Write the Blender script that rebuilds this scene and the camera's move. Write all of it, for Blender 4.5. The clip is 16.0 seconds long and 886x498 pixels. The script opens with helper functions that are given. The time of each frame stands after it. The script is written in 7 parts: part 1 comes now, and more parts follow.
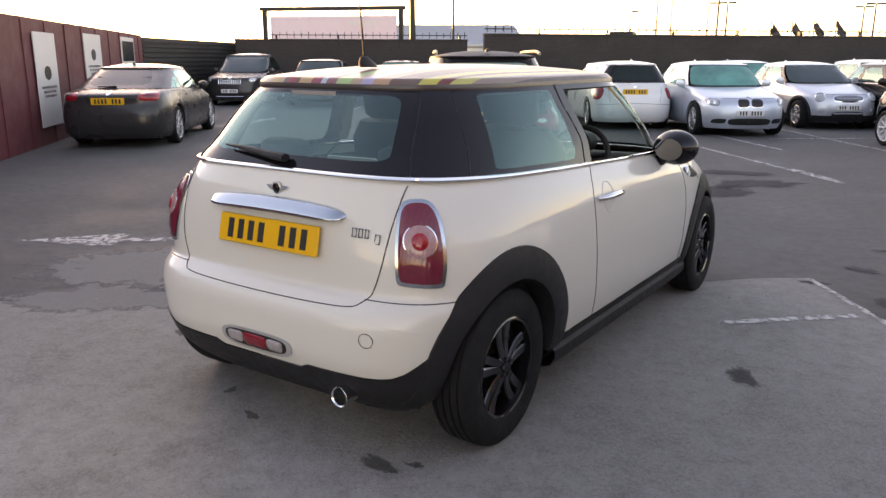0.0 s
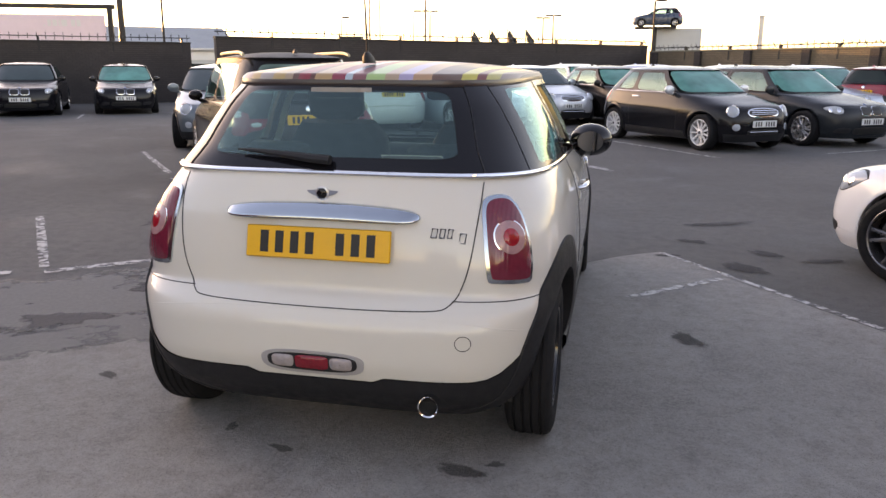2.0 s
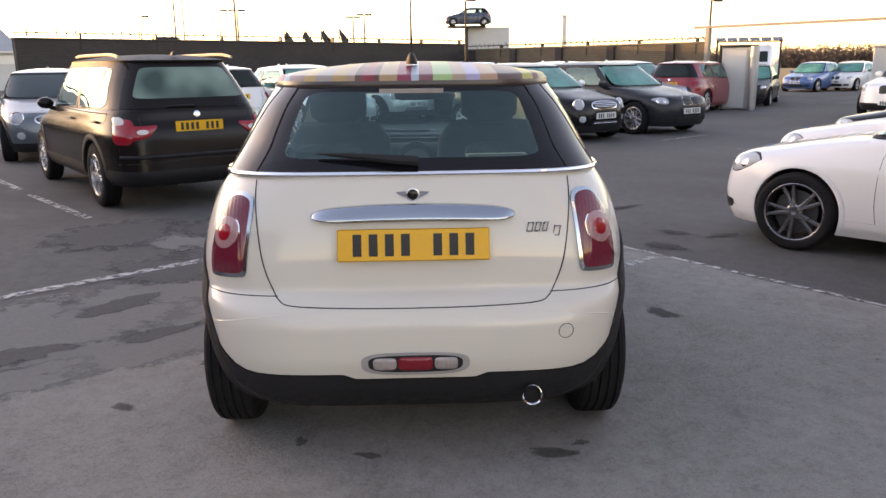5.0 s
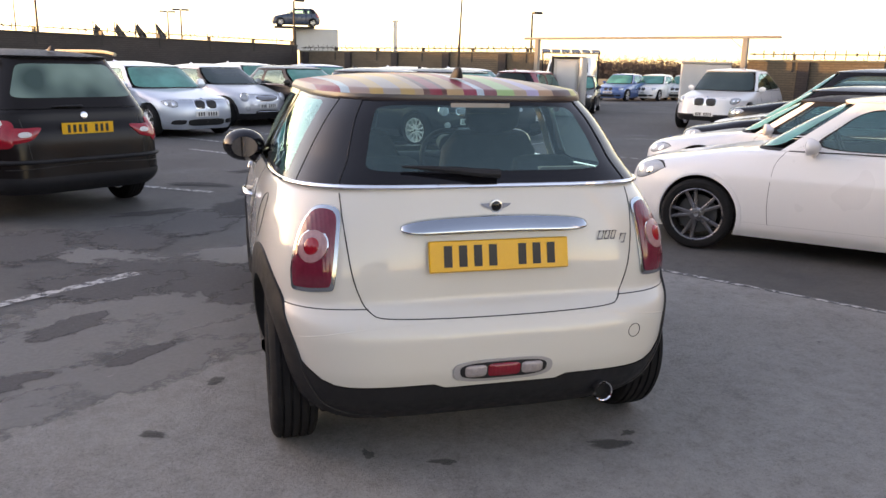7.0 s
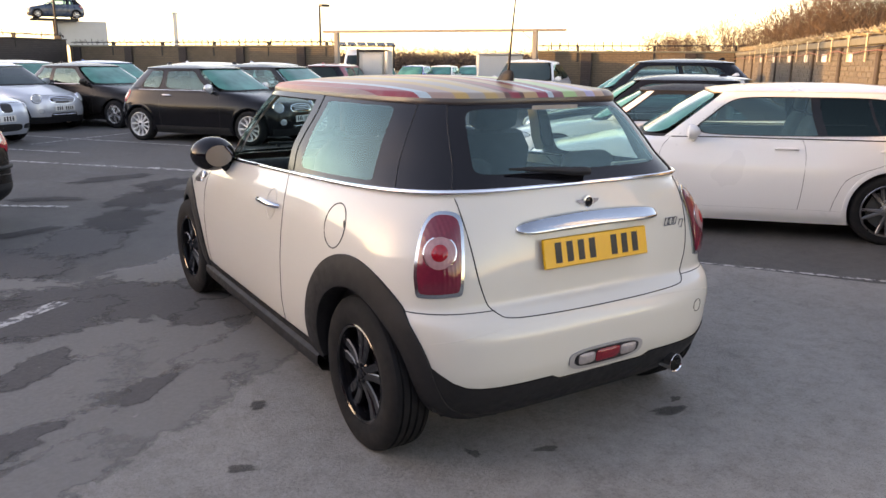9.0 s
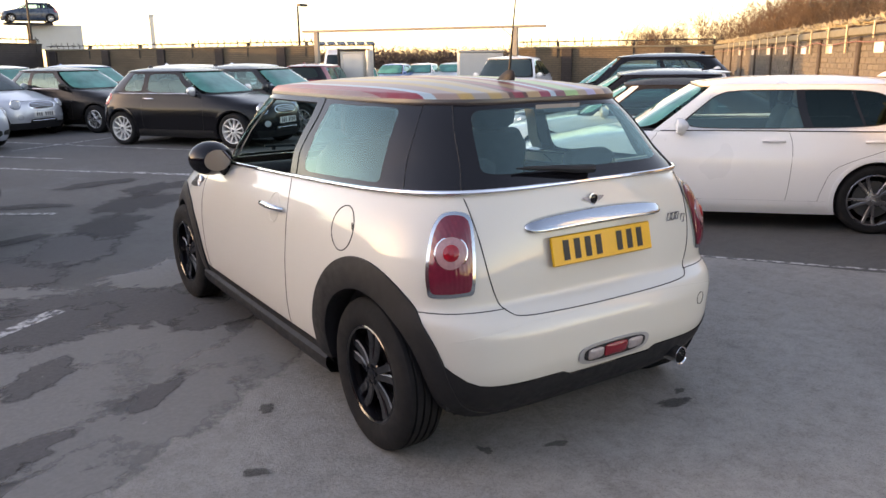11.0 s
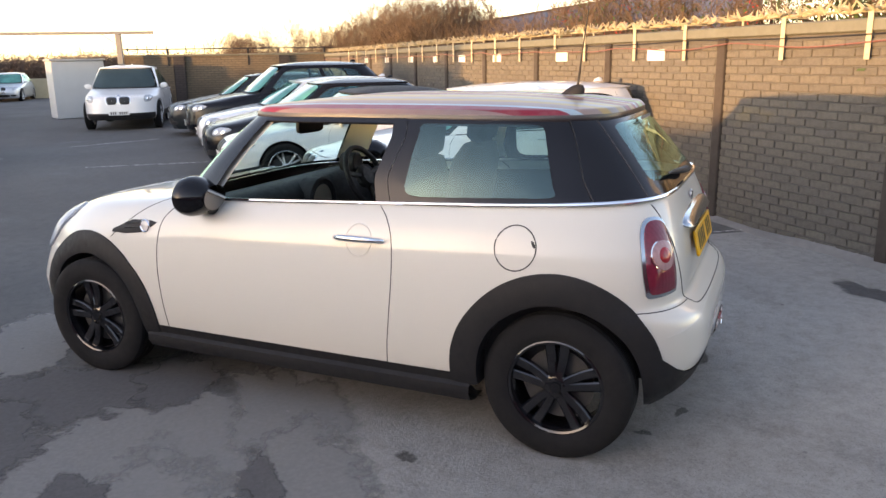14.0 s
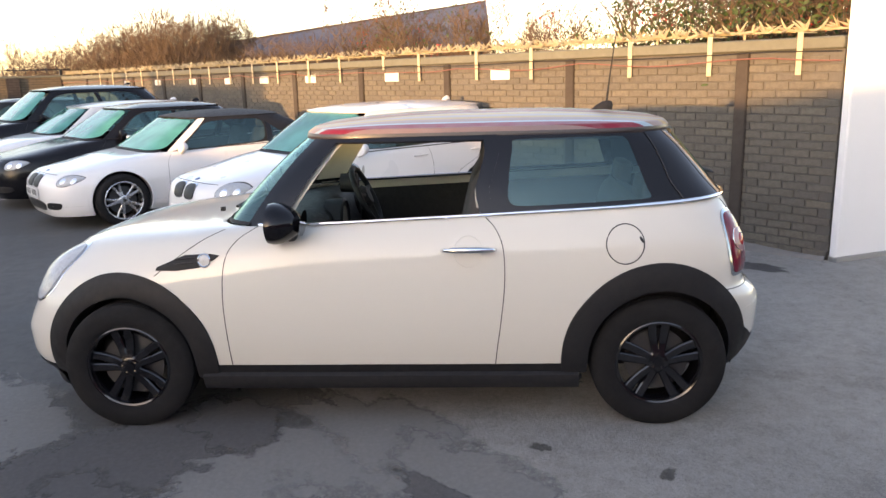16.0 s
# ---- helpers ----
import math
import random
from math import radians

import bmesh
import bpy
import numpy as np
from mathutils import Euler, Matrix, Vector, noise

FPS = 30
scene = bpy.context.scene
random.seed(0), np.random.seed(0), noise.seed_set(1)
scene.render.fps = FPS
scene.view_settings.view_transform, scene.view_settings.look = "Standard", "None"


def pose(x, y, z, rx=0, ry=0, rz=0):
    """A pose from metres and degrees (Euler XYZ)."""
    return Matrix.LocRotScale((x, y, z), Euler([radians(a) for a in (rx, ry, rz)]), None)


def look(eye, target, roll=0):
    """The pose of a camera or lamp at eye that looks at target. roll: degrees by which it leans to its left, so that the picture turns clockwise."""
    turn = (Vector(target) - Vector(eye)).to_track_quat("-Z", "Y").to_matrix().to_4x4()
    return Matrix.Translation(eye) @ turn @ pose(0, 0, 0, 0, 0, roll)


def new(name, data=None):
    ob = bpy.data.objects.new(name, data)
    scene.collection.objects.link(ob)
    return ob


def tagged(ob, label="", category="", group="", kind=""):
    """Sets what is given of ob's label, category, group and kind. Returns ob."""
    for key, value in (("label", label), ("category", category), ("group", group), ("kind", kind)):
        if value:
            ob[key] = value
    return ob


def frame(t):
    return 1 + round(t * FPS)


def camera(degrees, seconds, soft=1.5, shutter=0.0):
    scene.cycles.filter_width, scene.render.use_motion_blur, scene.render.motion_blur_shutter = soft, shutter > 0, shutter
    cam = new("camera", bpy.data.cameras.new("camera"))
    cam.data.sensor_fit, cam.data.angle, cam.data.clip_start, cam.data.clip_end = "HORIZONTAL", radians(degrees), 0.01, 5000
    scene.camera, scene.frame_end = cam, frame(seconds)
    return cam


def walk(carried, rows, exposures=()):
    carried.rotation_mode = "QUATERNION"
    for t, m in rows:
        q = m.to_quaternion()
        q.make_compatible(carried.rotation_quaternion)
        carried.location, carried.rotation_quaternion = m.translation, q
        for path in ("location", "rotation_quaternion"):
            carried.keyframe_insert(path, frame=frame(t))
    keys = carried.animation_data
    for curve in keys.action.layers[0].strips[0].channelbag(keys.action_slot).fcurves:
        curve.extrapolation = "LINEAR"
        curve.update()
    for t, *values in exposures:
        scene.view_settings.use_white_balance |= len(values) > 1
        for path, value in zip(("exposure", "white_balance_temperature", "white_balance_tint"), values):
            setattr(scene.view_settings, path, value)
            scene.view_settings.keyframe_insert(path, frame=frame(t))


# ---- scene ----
cam = camera(60.0, 16.0)
PATH = [
    (0, (2.117, -2.388, 1.442), (1.024, -0.783, 0.962), 0.1),
    (0.5, (2.012, -2.454, 1.421), (1.021, -0.779, 0.961), 0.7),
    (1, (1.726, -2.6, 1.415), (0.898, -0.845, 0.93), 1.5),
    (1.5, (1.412, -2.688, 1.409), (0.755, -0.862, 0.926), -0.2),
    (2, (0.975, -2.84, 1.403), (0.55, -0.942, 0.937), 0.2),
    (2.5, (0.636, -2.947, 1.425), (0.414, -1.011, 0.973), 0.4),
    (3, (0.346, -2.904, 1.402), (0.276, -0.954, 0.962), -1.1),
    (3.5, (0.123, -2.921, 1.409), (0.168, -0.977, 0.942), -0.8),
    (4, (0.061, -2.972, 1.403), (0.112, -1.029, 0.934), -1.0),
    (4.2, (0.065, -2.967, 1.4), (0.085, -1.023, 0.93), -1.3),
    (6.3, (-0.364, -3.059, 1.43), (-0.083, -1.133, 0.97), 1.4),
    (6.5, (-0.489, -3.037, 1.423), (-0.148, -1.12, 0.963), 1.6),
    (7, (-0.898, -2.94, 1.453), (-0.38, -1.064, 0.991), 1.2),
    (7.5, (-1.316, -2.863, 1.456), (-0.619, -1.045, 1.0), 0.1),
    (8, (-1.639, -2.724, 1.456), (-0.777, -0.979, 0.994), 0.1),
    (8.5, (-1.843, -2.586, 1.483), (-0.874, -0.9, 1.014), -0.3),
    (8.7, (-1.928, -2.551, 1.483), (-0.913, -0.893, 1.012), 0.6),
    (10.8, (-2.084, -2.494, 1.499), (-1.017, -0.872, 1.02), -0.4),
    (11, (-2.081, -2.495, 1.499), (-1.014, -0.873, 1.019), -0.6),
    (11.5, (-2.104, -2.451, 1.495), (-1.023, -0.839, 1.01), 0.4),
    (12, (-2.363, -2.29, 1.503), (-1.13, -0.789, 1.028), 2.5),
    (12.5, (-2.634, -2.029, 1.505), (-1.282, -0.632, 1.035), 2.6),
    (13, (-2.953, -1.623, 1.524), (-1.459, -0.38, 1.051), 2.1),
    (13.5, (-3.287, -1.26, 1.553), (-1.634, -0.235, 1.083), 0.8),
    (14, (-3.527, -0.768, 1.576), (-1.759, 0.034, 1.096), -1.0),
    (14.5, (-3.823, -0.308, 1.575), (-1.97, 0.282, 1.106), -1.8),
    (15, (-3.974, 0.148, 1.573), (-2.074, 0.566, 1.108), -0.9),
    (15.5, (-4.039, 0.496, 1.61), (-2.111, 0.757, 1.142), -0.7),
    (16, (-4.117, 0.76, 1.616), (-2.171, 0.881, 1.169), -1.6),
]
walk(cam, [(t, look(eye, target, roll)) for t, eye, target, roll in PATH],
     [(0.0, 1.94, 9900, 32), (3.5, 1.87, 9800, 32), (7.0, 1.90, 9500, 30), (11.0, 1.90, 9200, 28), (13.0, 1.91, 8800, 26), (16.0, 1.83, 8500, 24)])

# ---- light ----
SUN_AZ, SUN_EL = math.radians(152.4), math.radians(2.6)
world = bpy.data.worlds.new("sky")
scene.world = world
world.use_nodes = True
wn = world.node_tree
sky = wn.nodes.new("ShaderNodeTexSky")
sky.sky_type = "NISHITA"
sky.sun_disc = False
sky.sun_elevation = math.radians(17)
sky.sun_rotation = math.pi / 2 - SUN_AZ
sky.air_density, sky.dust_density, sky.ozone_density = 1.0, 0.4, 1.0
background = wn.nodes["Background"]
background.inputs["Strength"].default_value = 0.15
wn.links.new(sky.outputs["Color"], background.inputs["Color"])
sun = new("sun", bpy.data.lights.new("sun", "SUN"))
sun.data.energy, sun.data.angle, sun.data.color = 2.8, math.radians(0.6), (1.0, 0.67, 0.32)
SUN_WAY = Vector((math.cos(SUN_AZ) * math.cos(SUN_EL), math.sin(SUN_AZ) * math.cos(SUN_EL), math.sin(SUN_EL)))
sun.matrix_world = look(SUN_WAY * 60, (0, 0, 0))


# ---- materials ----
class Mat:
    """A small helper round a node tree."""

    def __init__(self, name):
        self.m = bpy.data.materials.new(name)
        self.m.use_nodes = True
        self.n, self.l = self.m.node_tree.nodes, self.m.node_tree.links
        self.b = self.n["Principled BSDF"]

    def node(self, kind, **values):
        nd = self.n.new(kind)
        for key, value in values.items():
            if key in nd.inputs:
                nd.inputs[key].default_value = value
        return nd

    def link(self, a, b):
        self.l.new(a, b)

    def coords(self):
        return self.node("ShaderNodeTexCoord").outputs["Object"]

    def noise(self, scale, detail=4.0, rough=0.55, vec=None):
        nd = self.node("ShaderNodeTexNoise", Scale=scale, Detail=detail, Roughness=rough)
        self.link(vec or self.coords(), nd.inputs["Vector"])
        return nd.outputs["Fac"]

    def ramp(self, fac, stops, interpolation="LINEAR"):
        nd = self.n.new("ShaderNodeValToRGB")
        nd.color_ramp.interpolation = interpolation
        el = nd.color_ramp.elements
        while len(el) < len(stops):
            el.new(0.5)
        for e, (p, c) in zip(el, stops):
            e.position = p
            e.color = (*c, 1) if isinstance(c, (tuple, list)) else (c, c, c, 1)
        self.link(fac, nd.inputs["Fac"])
        return nd.outputs["Color"]

    def mix(self, fac, a, b, blend="MIX"):
        nd = self.n.new("ShaderNodeMix")
        nd.data_type, nd.blend_type = "RGBA", blend
        for value, slot in ((fac, 0), (a, 6), (b, 7)):
            if isinstance(value, bpy.types.NodeSocket):
                self.link(value, nd.inputs[slot])
            elif slot:
                nd.inputs[slot].default_value = (*value, 1)
            else:
                nd.inputs[slot].default_value = value
        return nd.outputs[2]

    def bump(self, height, strength=0.3, distance=0.01):
        nd = self.node("ShaderNodeBump", Strength=strength, Distance=distance)
        self.link(height, nd.inputs["Height"])
        self.link(nd.outputs["Normal"], self.b.inputs["Normal"])

    def set(self, **values):
        for key, value in values.items():
            key = key.replace("_", " ")
            if isinstance(value, bpy.types.NodeSocket):
                self.link(value, self.b.inputs[key])
            elif key == "Base Color" or key == "Emission Color":
                self.b.inputs[key].default_value = (*value, 1)
            else:
                self.b.inputs[key].default_value = value
        return self


def tint(c, f):
    return tuple(min(1, v * f) for v in c)


def paint(name, colour, metallic=0.0, rough=0.32, coat=0.8, spec=0.5):
    """Car paint with a clear coat, faint flake and road film towards patches."""
    m = Mat(name)
    dirt = m.noise(1.3, 2)
    col = m.mix(m.ramp(dirt, [(0.40, 0.0), (0.85, 0.05)]), colour, tint(tuple(v * 0.7 + 0.05 for v in colour), 1.0))
    m.set(Base_Color=col, Metallic=metallic, Roughness=m.ramp(m.noise(2.5, 2), [(0.3, rough * 0.9), (0.8, rough * 1.15)]), Coat_Weight=coat, Coat_Roughness=0.04, Specular_IOR_Level=spec)
    return m.m


def plain(name, colour, rough=0.5, metallic=0.0, grain=40.0, spread=0.18, bump=0.08):
    """A plain surface with two scales of variation and a fine relief."""
    m = Mat(name)
    col = m.mix(m.noise(grain * 0.08, 3), tint(colour, 1 - spread), tint(colour, 1 + spread))
    col = m.mix(m.ramp(m.noise(grain, 5), [(0.35, 0.0), (0.7, 0.35)]), col, tint(colour, 1 - 1.6 * spread))
    m.set(Base_Color=col, Roughness=m.ramp(m.noise(grain * 0.3, 3), [(0.3, rough * 0.85), (0.75, min(1, rough * 1.15))]), Metallic=metallic)
    if bump:
        m.bump(m.noise(grain * 2.5, 4), bump, 0.004)
    return m.m


def glass(name, tone, gloss=1.0):
    """A thin pane: tinted see-through with a sharp reflection."""
    m = Mat(name)
    m.n.remove(m.b)
    clear = m.node("ShaderNodeBsdfTransparent", Color=(*tone, 1))
    shine = m.node("ShaderNodeBsdfGlossy", Roughness=0.015, Color=(0.60 * gloss, 0.93 * gloss, 0.90 * gloss, 1))
    face = m.node("ShaderNodeLayerWeight", Blend=0.5)
    rise = m.n.new("ShaderNodeMath")
    rise.operation = "POWER"
    rise.inputs[1].default_value = 4.0
    m.link(face.outputs["Facing"], rise.inputs[0])
    span = m.n.new("ShaderNodeMapRange")
    span.inputs["To Min"].default_value, span.inputs["To Max"].default_value = 0.12, 0.92
    m.link(rise.outputs[0], span.inputs["Value"])
    mx = m.n.new("ShaderNodeMixShader")
    m.link(span.outputs[0], mx.inputs[0])
    m.link(clear.outputs[0], mx.inputs[1])
    m.link(shine.outputs[0], mx.inputs[2])
    m.link(mx.outputs[0], m.n["Material Output"].inputs["Surface"])
    return m.m


def lens(name, colour, rough=0.08, spec=0.6):
    m = Mat(name)
    m.set(Base_Color=m.mix(m.noise(60.0, 2), tint(colour, 0.75), tint(colour, 1.2)), Roughness=rough, Coat_Weight=0.35, Coat_Roughness=0.02)
    wave = m.node("ShaderNodeTexWave", Scale=22.0)
    m.link(m.coords(), wave.inputs["Vector"])
    m.bump(wave.outputs["Fac"], 0.15, 0.004)
    return m.m


def asphalt_mat():
    m = Mat("asphalt")
    c = m.coords()
    big = m.noise(0.25, 6, 0.6, c)
    mid = m.noise(0.9, 8, 0.70, c)
    mott = m.noise(9.0, 6, 0.72, c)
    fine = m.noise(45.0, 5, 0.75, c)
    grit = m.noise(160.0, 3, 0.7, c)
    col = m.mix(m.ramp(big, [(0.36, 0.0), (0.64, 1.0)]), (0.090, 0.088, 0.084), (0.142, 0.138, 0.131))
    col = m.mix(m.ramp(mid, [(0.36, 0.80), (0.49, 0.0)]), col, (0.054, 0.052, 0.055))
    col = m.mix(m.ramp(mott, [(0.38, 0.45), (0.56, 0.0)]), col, (0.062, 0.060, 0.060))
    col = m.mix(m.ramp(fine, [(0.42, 0.0), (0.75, 0.45)]), col, (0.175, 0.168, 0.160))
    col = m.mix(m.ramp(grit, [(0.30, 0.60), (0.48, 0.0)]), col, (0.040, 0.040, 0.039))
    m.set(Base_Color=col, Roughness=m.ramp(mid, [(0.36, 0.60), (0.50, 0.9)]))
    m.b.inputs["Specular IOR Level"].default_value = 0.3
    m.bump(fine, 0.7, 0.009)
    return m.m


def pad_mat():
    m = Mat("worn_concrete_tarmac")
    c = m.coords()
    big = m.noise(0.45, 6, 0.6, c)
    mid = m.noise(1.8, 7, 0.70, c)
    mott = m.noise(11.0, 6, 0.72, c)
    fine = m.noise(55.0, 5, 0.75, c)
    grit = m.noise(170.0, 3, 0.7, c)
    col = m.mix(m.ramp(big, [(0.34, 0.0), (0.68, 1.0)]), (0.224, 0.214, 0.200), (0.336, 0.324, 0.304))
    col = m.mix(m.ramp(mid, [(0.32, 0.50), (0.47, 0.0)]), col, (0.150, 0.137, 0.130))
    col = m.mix(m.ramp(mott, [(0.36, 0.50), (0.58, 0.0)]), col, (0.155, 0.147, 0.138))
    col = m.mix(m.ramp(fine, [(0.42, 0.0), (0.75, 0.60)]), col, (0.38, 0.368, 0.346))
    col = m.mix(m.ramp(grit, [(0.30, 0.66), (0.47, 0.0)]), col, (0.080, 0.077, 0.073))
    vor = m.node("ShaderNodeTexVoronoi", Scale=2.6)
    m.link(c, vor.inputs["Vector"])
    col = m.mix(m.ramp(vor.outputs["Distance"], [(0.012, 0.8), (0.04, 0.0)]), col, (0.04, 0.038, 0.038))
    m.set(Base_Color=col, Roughness=0.9)
    m.b.inputs["Specular IOR Level"].default_value = 0.3
    m.bump(fine, 0.9, 0.009)
    return m.m


def worn_line_mat():
    m = Mat("worn_white_line")
    c = m.coords()
    wear = m.ramp(m.noise(14.0, 6, 0.7, c), [(0.40, 0.0), (0.56, 0.92)])
    col = m.mix(m.noise(4.0, 4, 0.6, c), (0.42, 0.41, 0.40), (0.60, 0.59, 0.57))
    m.set(Base_Color=col, Roughness=0.75)
    tr = m.node("ShaderNodeBsdfTransparent")
    mx = m.n.new("ShaderNodeMixShader")
    m.link(wear, mx.inputs[0])
    m.link(tr.outputs[0], mx.inputs[1])
    m.link(m.b.outputs[0], mx.inputs[2])
    m.link(mx.outputs[0], m.n["Material Output"].inputs["Surface"])
    return m.m


def brick_piece_mat(name, colours):
    m = Mat(name)
    info = m.node("ShaderNodeObjectInfo").outputs["Random"]
    isl = m.node("ShaderNodeNewGeometry").outputs["Random Per Island"]
    add = m.n.new("ShaderNodeMath")
    add.operation = "ADD"
    m.link(info, add.inputs[0])
    m.link(isl, add.inputs[1])
    frac = m.n.new("ShaderNodeMath")
    frac.operation = "FRACT"
    m.link(add.outputs[0], frac.inputs[0])
    col = m.ramp(frac.outputs[0], [(i / (len(colours) - 1), c) for i, c in enumerate(colours)])
    c = m.coords()
    col = m.mix(m.ramp(m.noise(26.0, 5, 0.65, c), [(0.35, 0.0), (0.75, 0.6)]), col, tint(colours[0], 0.55))
    col = m.mix(m.ramp(m.noise(7.0, 2, 0.5, c), [(0.73, 0.0), (0.76, 0.7)]), col, (0.36, 0.34, 0.31))
    m.set(Base_Color=col, Roughness=0.88)
    m.bump(m.noise(60.0, 5, 0.7, c), 0.5, 0.006)
    return m.m


def far_brick_mat(name, a, b, mortar, scale=1.0):
    m = Mat(name)
    br = m.node("ShaderNodeTexBrick", Scale=scale)
    br.inputs["Color1"].default_value, br.inputs["Color2"].default_value, br.inputs["Mortar"].default_value = (*a, 1), (*b, 1), (*mortar, 1)
    br.inputs["Brick Width"].default_value, br.inputs["Row Height"].default_value, br.inputs["Mortar Size"].default_value = 0.215, 0.07, 0.007
    sw = m.node("ShaderNodeSeparateXYZ")
    m.link(m.coords(), sw.inputs[0])
    cb = m.node("ShaderNodeCombineXYZ")
    m.link(sw.outputs["X"], cb.inputs["X"])
    m.link(sw.outputs["Z"], cb.inputs["Y"])
    m.link(cb.outputs[0], br.inputs["Vector"])
    col = m.mix(m.ramp(m.noise(0.8, 5), [(0.4, 0.0), (0.7, 0.55)]), br.outputs["Color"], tint(a, 0.5))
    m.set(Base_Color=col, Roughness=0.9)
    m.bump(br.outputs["Fac"], -0.4, 0.01)
    return m.m


def stripe_mat(stops, half):
    """Coloured stripes that run along the roof; a dark edge all round."""
    m = Mat("striped_roof_film")
    sx = m.node("ShaderNodeSeparateXYZ")
    m.link(m.coords(), sx.inputs[0])
    mr = m.n.new("ShaderNodeMapRange")
    m.link(sx.outputs["X"], mr.inputs["Value"])
    mr.inputs["From Min"].default_value, mr.inputs["From Max"].default_value = -half, half
    col = m.ramp(mr.outputs["Result"], stops, "CONSTANT")
    col = m.mix(m.ramp(m.noise(14.0, 4), [(0.4, 0.0), (0.8, 0.25)]), col, (0.35, 0.32, 0.30))
    m.set(Base_Color=m.mix(0.22, col, (0.06, 0.045, 0.04)), Roughness=0.40, Specular_IOR_Level=0.25, Coat_Weight=0.12, Coat_Roughness=0.05)
    return m.m


ASPHALT, PAD, LINE = asphalt_mat(), pad_mat(), worn_line_mat()
CREAM = paint("pepper_white_paint", (0.630, 0.612, 0.558), 0.0, 0.40, 1.0, 0.25)
WHITE = paint("white_paint", (0.74, 0.74, 0.74), 0.0, 0.3)
SILVER = paint("silver_paint", (0.55, 0.58, 0.62), 0.55, 0.34)
SILVER_BLUE = paint("silver_blue_paint", (0.50, 0.56, 0.63), 0.55, 0.34)
BLACK_PAINT = paint("black_paint", (0.006, 0.006, 0.008), 0.0, 0.16, 0.0, 0.30)
DARK_GREY = paint("dark_grey_paint", (0.024, 0.023, 0.025), 0.0, 0.28, 0.2, 0.35)
SLATE = paint("slate_paint", (0.018, 0.022, 0.026), 0.0, 0.22, 0.0, 0.32)
TEAL = paint("teal_grey_paint", (0.10, 0.13, 0.15), 0.4, 0.3)
BRONZE = paint("dark_bronze_paint", (0.010, 0.008, 0.0075), 0.0, 0.2, 0.0, 0.22)
RED_PAINT = paint("red_paint", (0.26, 0.012, 0.022), 0.1, 0.3)
BLUE_PAINT = paint("blue_paint", (0.05, 0.13, 0.32), 0.3, 0.3)
ROOF_EDGE = paint("taupe_roof_edge", (0.036, 0.026, 0.026), 0.0, 0.35, 0.25)
GLOSS_BLACK = paint("gloss_black", (0.007, 0.007, 0.009), 0.0, 0.10, 0.0, 0.38)
TRIM = plain("black_plastic_trim", (0.016, 0.016, 0.018), 0.6, 0.0, 90.0, 0.2, 0.12)
UNDER = plain("underbody_black", (0.010, 0.010, 0.010), 0.85, 0.0, 30.0)
RUBBER = plain("tyre_rubber", (0.0135, 0.0135, 0.0145), 0.85, 0.0, 60.0, 0.25, 0.2)
for m_, spec in ((RUBBER, 0.2), (TRIM, 0.3)):
    m_.node_tree.nodes["Principled BSDF"].inputs["Specular IOR Level"].default_value = spec
BLACK_RIM = paint("black_alloy", (0.006, 0.006, 0.008), 0.0, 0.14, 0.5, 0.5)
SILVER_RIM = plain("silver_alloy", (0.62, 0.62, 0.63), 0.28, 0.85, 60.0, 0.08, 0.03)
GREY_RIM = plain("grey_alloy", (0.20, 0.20, 0.215), 0.3, 0.8, 60.0, 0.1, 0.03)
WHITE_RIM = plain("pale_alloy", (0.72, 0.72, 0.72), 0.35, 0.2, 60.0, 0.08, 0.03)
DISC = plain("brake_disc", (0.07, 0.07, 0.072), 0.5, 0.5, 60.0)
CHROME = plain("chrome", (0.82, 0.83, 0.85), 0.07, 1.0, 20.0, 0.03, 0.0)
GLASS = glass("tinted_glass", (0.62, 0.80, 0.77))
GLASS_DARK = glass("privacy_glass", (0.07, 0.075, 0.075), 0.30)
WINDOW_DARK = Mat("dark_car_glass")
WINDOW_DARK.set(Base_Color=WINDOW_DARK.mix(WINDOW_DARK.noise(2.0, 3), (0.010, 0.018, 0.018), (0.018, 0.032, 0.031)), Roughness=0.03, IOR=1.33)
WINDOW_DARK = WINDOW_DARK.m
# opaque pane: its teal base colour stands in for the sky's reflection
WINDSCREEN = Mat("painted_sky_windscreen")
WINDSCREEN.set(Base_Color=WINDSCREEN.mix(WINDSCREEN.ramp(WINDSCREEN.noise(1.6, 3), [(0.35, 0.0), (0.65, 1.0)]), (0.030, 0.16, 0.14), (0.060, 0.30, 0.26)), Roughness=0.04, IOR=1.5)
WINDSCREEN = WINDSCREEN.m
SMOKED_GLASS = Mat("smoked_green_glass")
SMOKED_GLASS.set(Base_Color=SMOKED_GLASS.mix(SMOKED_GLASS.noise(1.8, 3), (0.018, 0.034, 0.036), (0.040, 0.068, 0.070)), Roughness=0.04, IOR=1.45)
SMOKED_GLASS = SMOKED_GLASS.m
# opaque pane mixed from dark and pale green in broad patches
PALE_GLASS = Mat("mottled_green_glass")
PALE_GLASS.set(Base_Color=PALE_GLASS.mix(PALE_GLASS.ramp(PALE_GLASS.noise(2.4, 1), [(0.35, 0.0), (0.65, 1.0)]), (0.035, 0.070, 0.062), (0.17, 0.26, 0.22)), Roughness=0.05, IOR=1.45)
PALE_GLASS = PALE_GLASS.m
RED_LENS = lens("red_lens", (0.36, 0.010, 0.02))
DARK_RED_LENS = lens("dark_red_lens", (0.17, 0.016, 0.034))
BRIGHT_RED = lens("bright_red_lens", (0.24, 0.010, 0.02))
CLEAR_LENS = lens("clear_lens", (0.62, 0.60, 0.58))
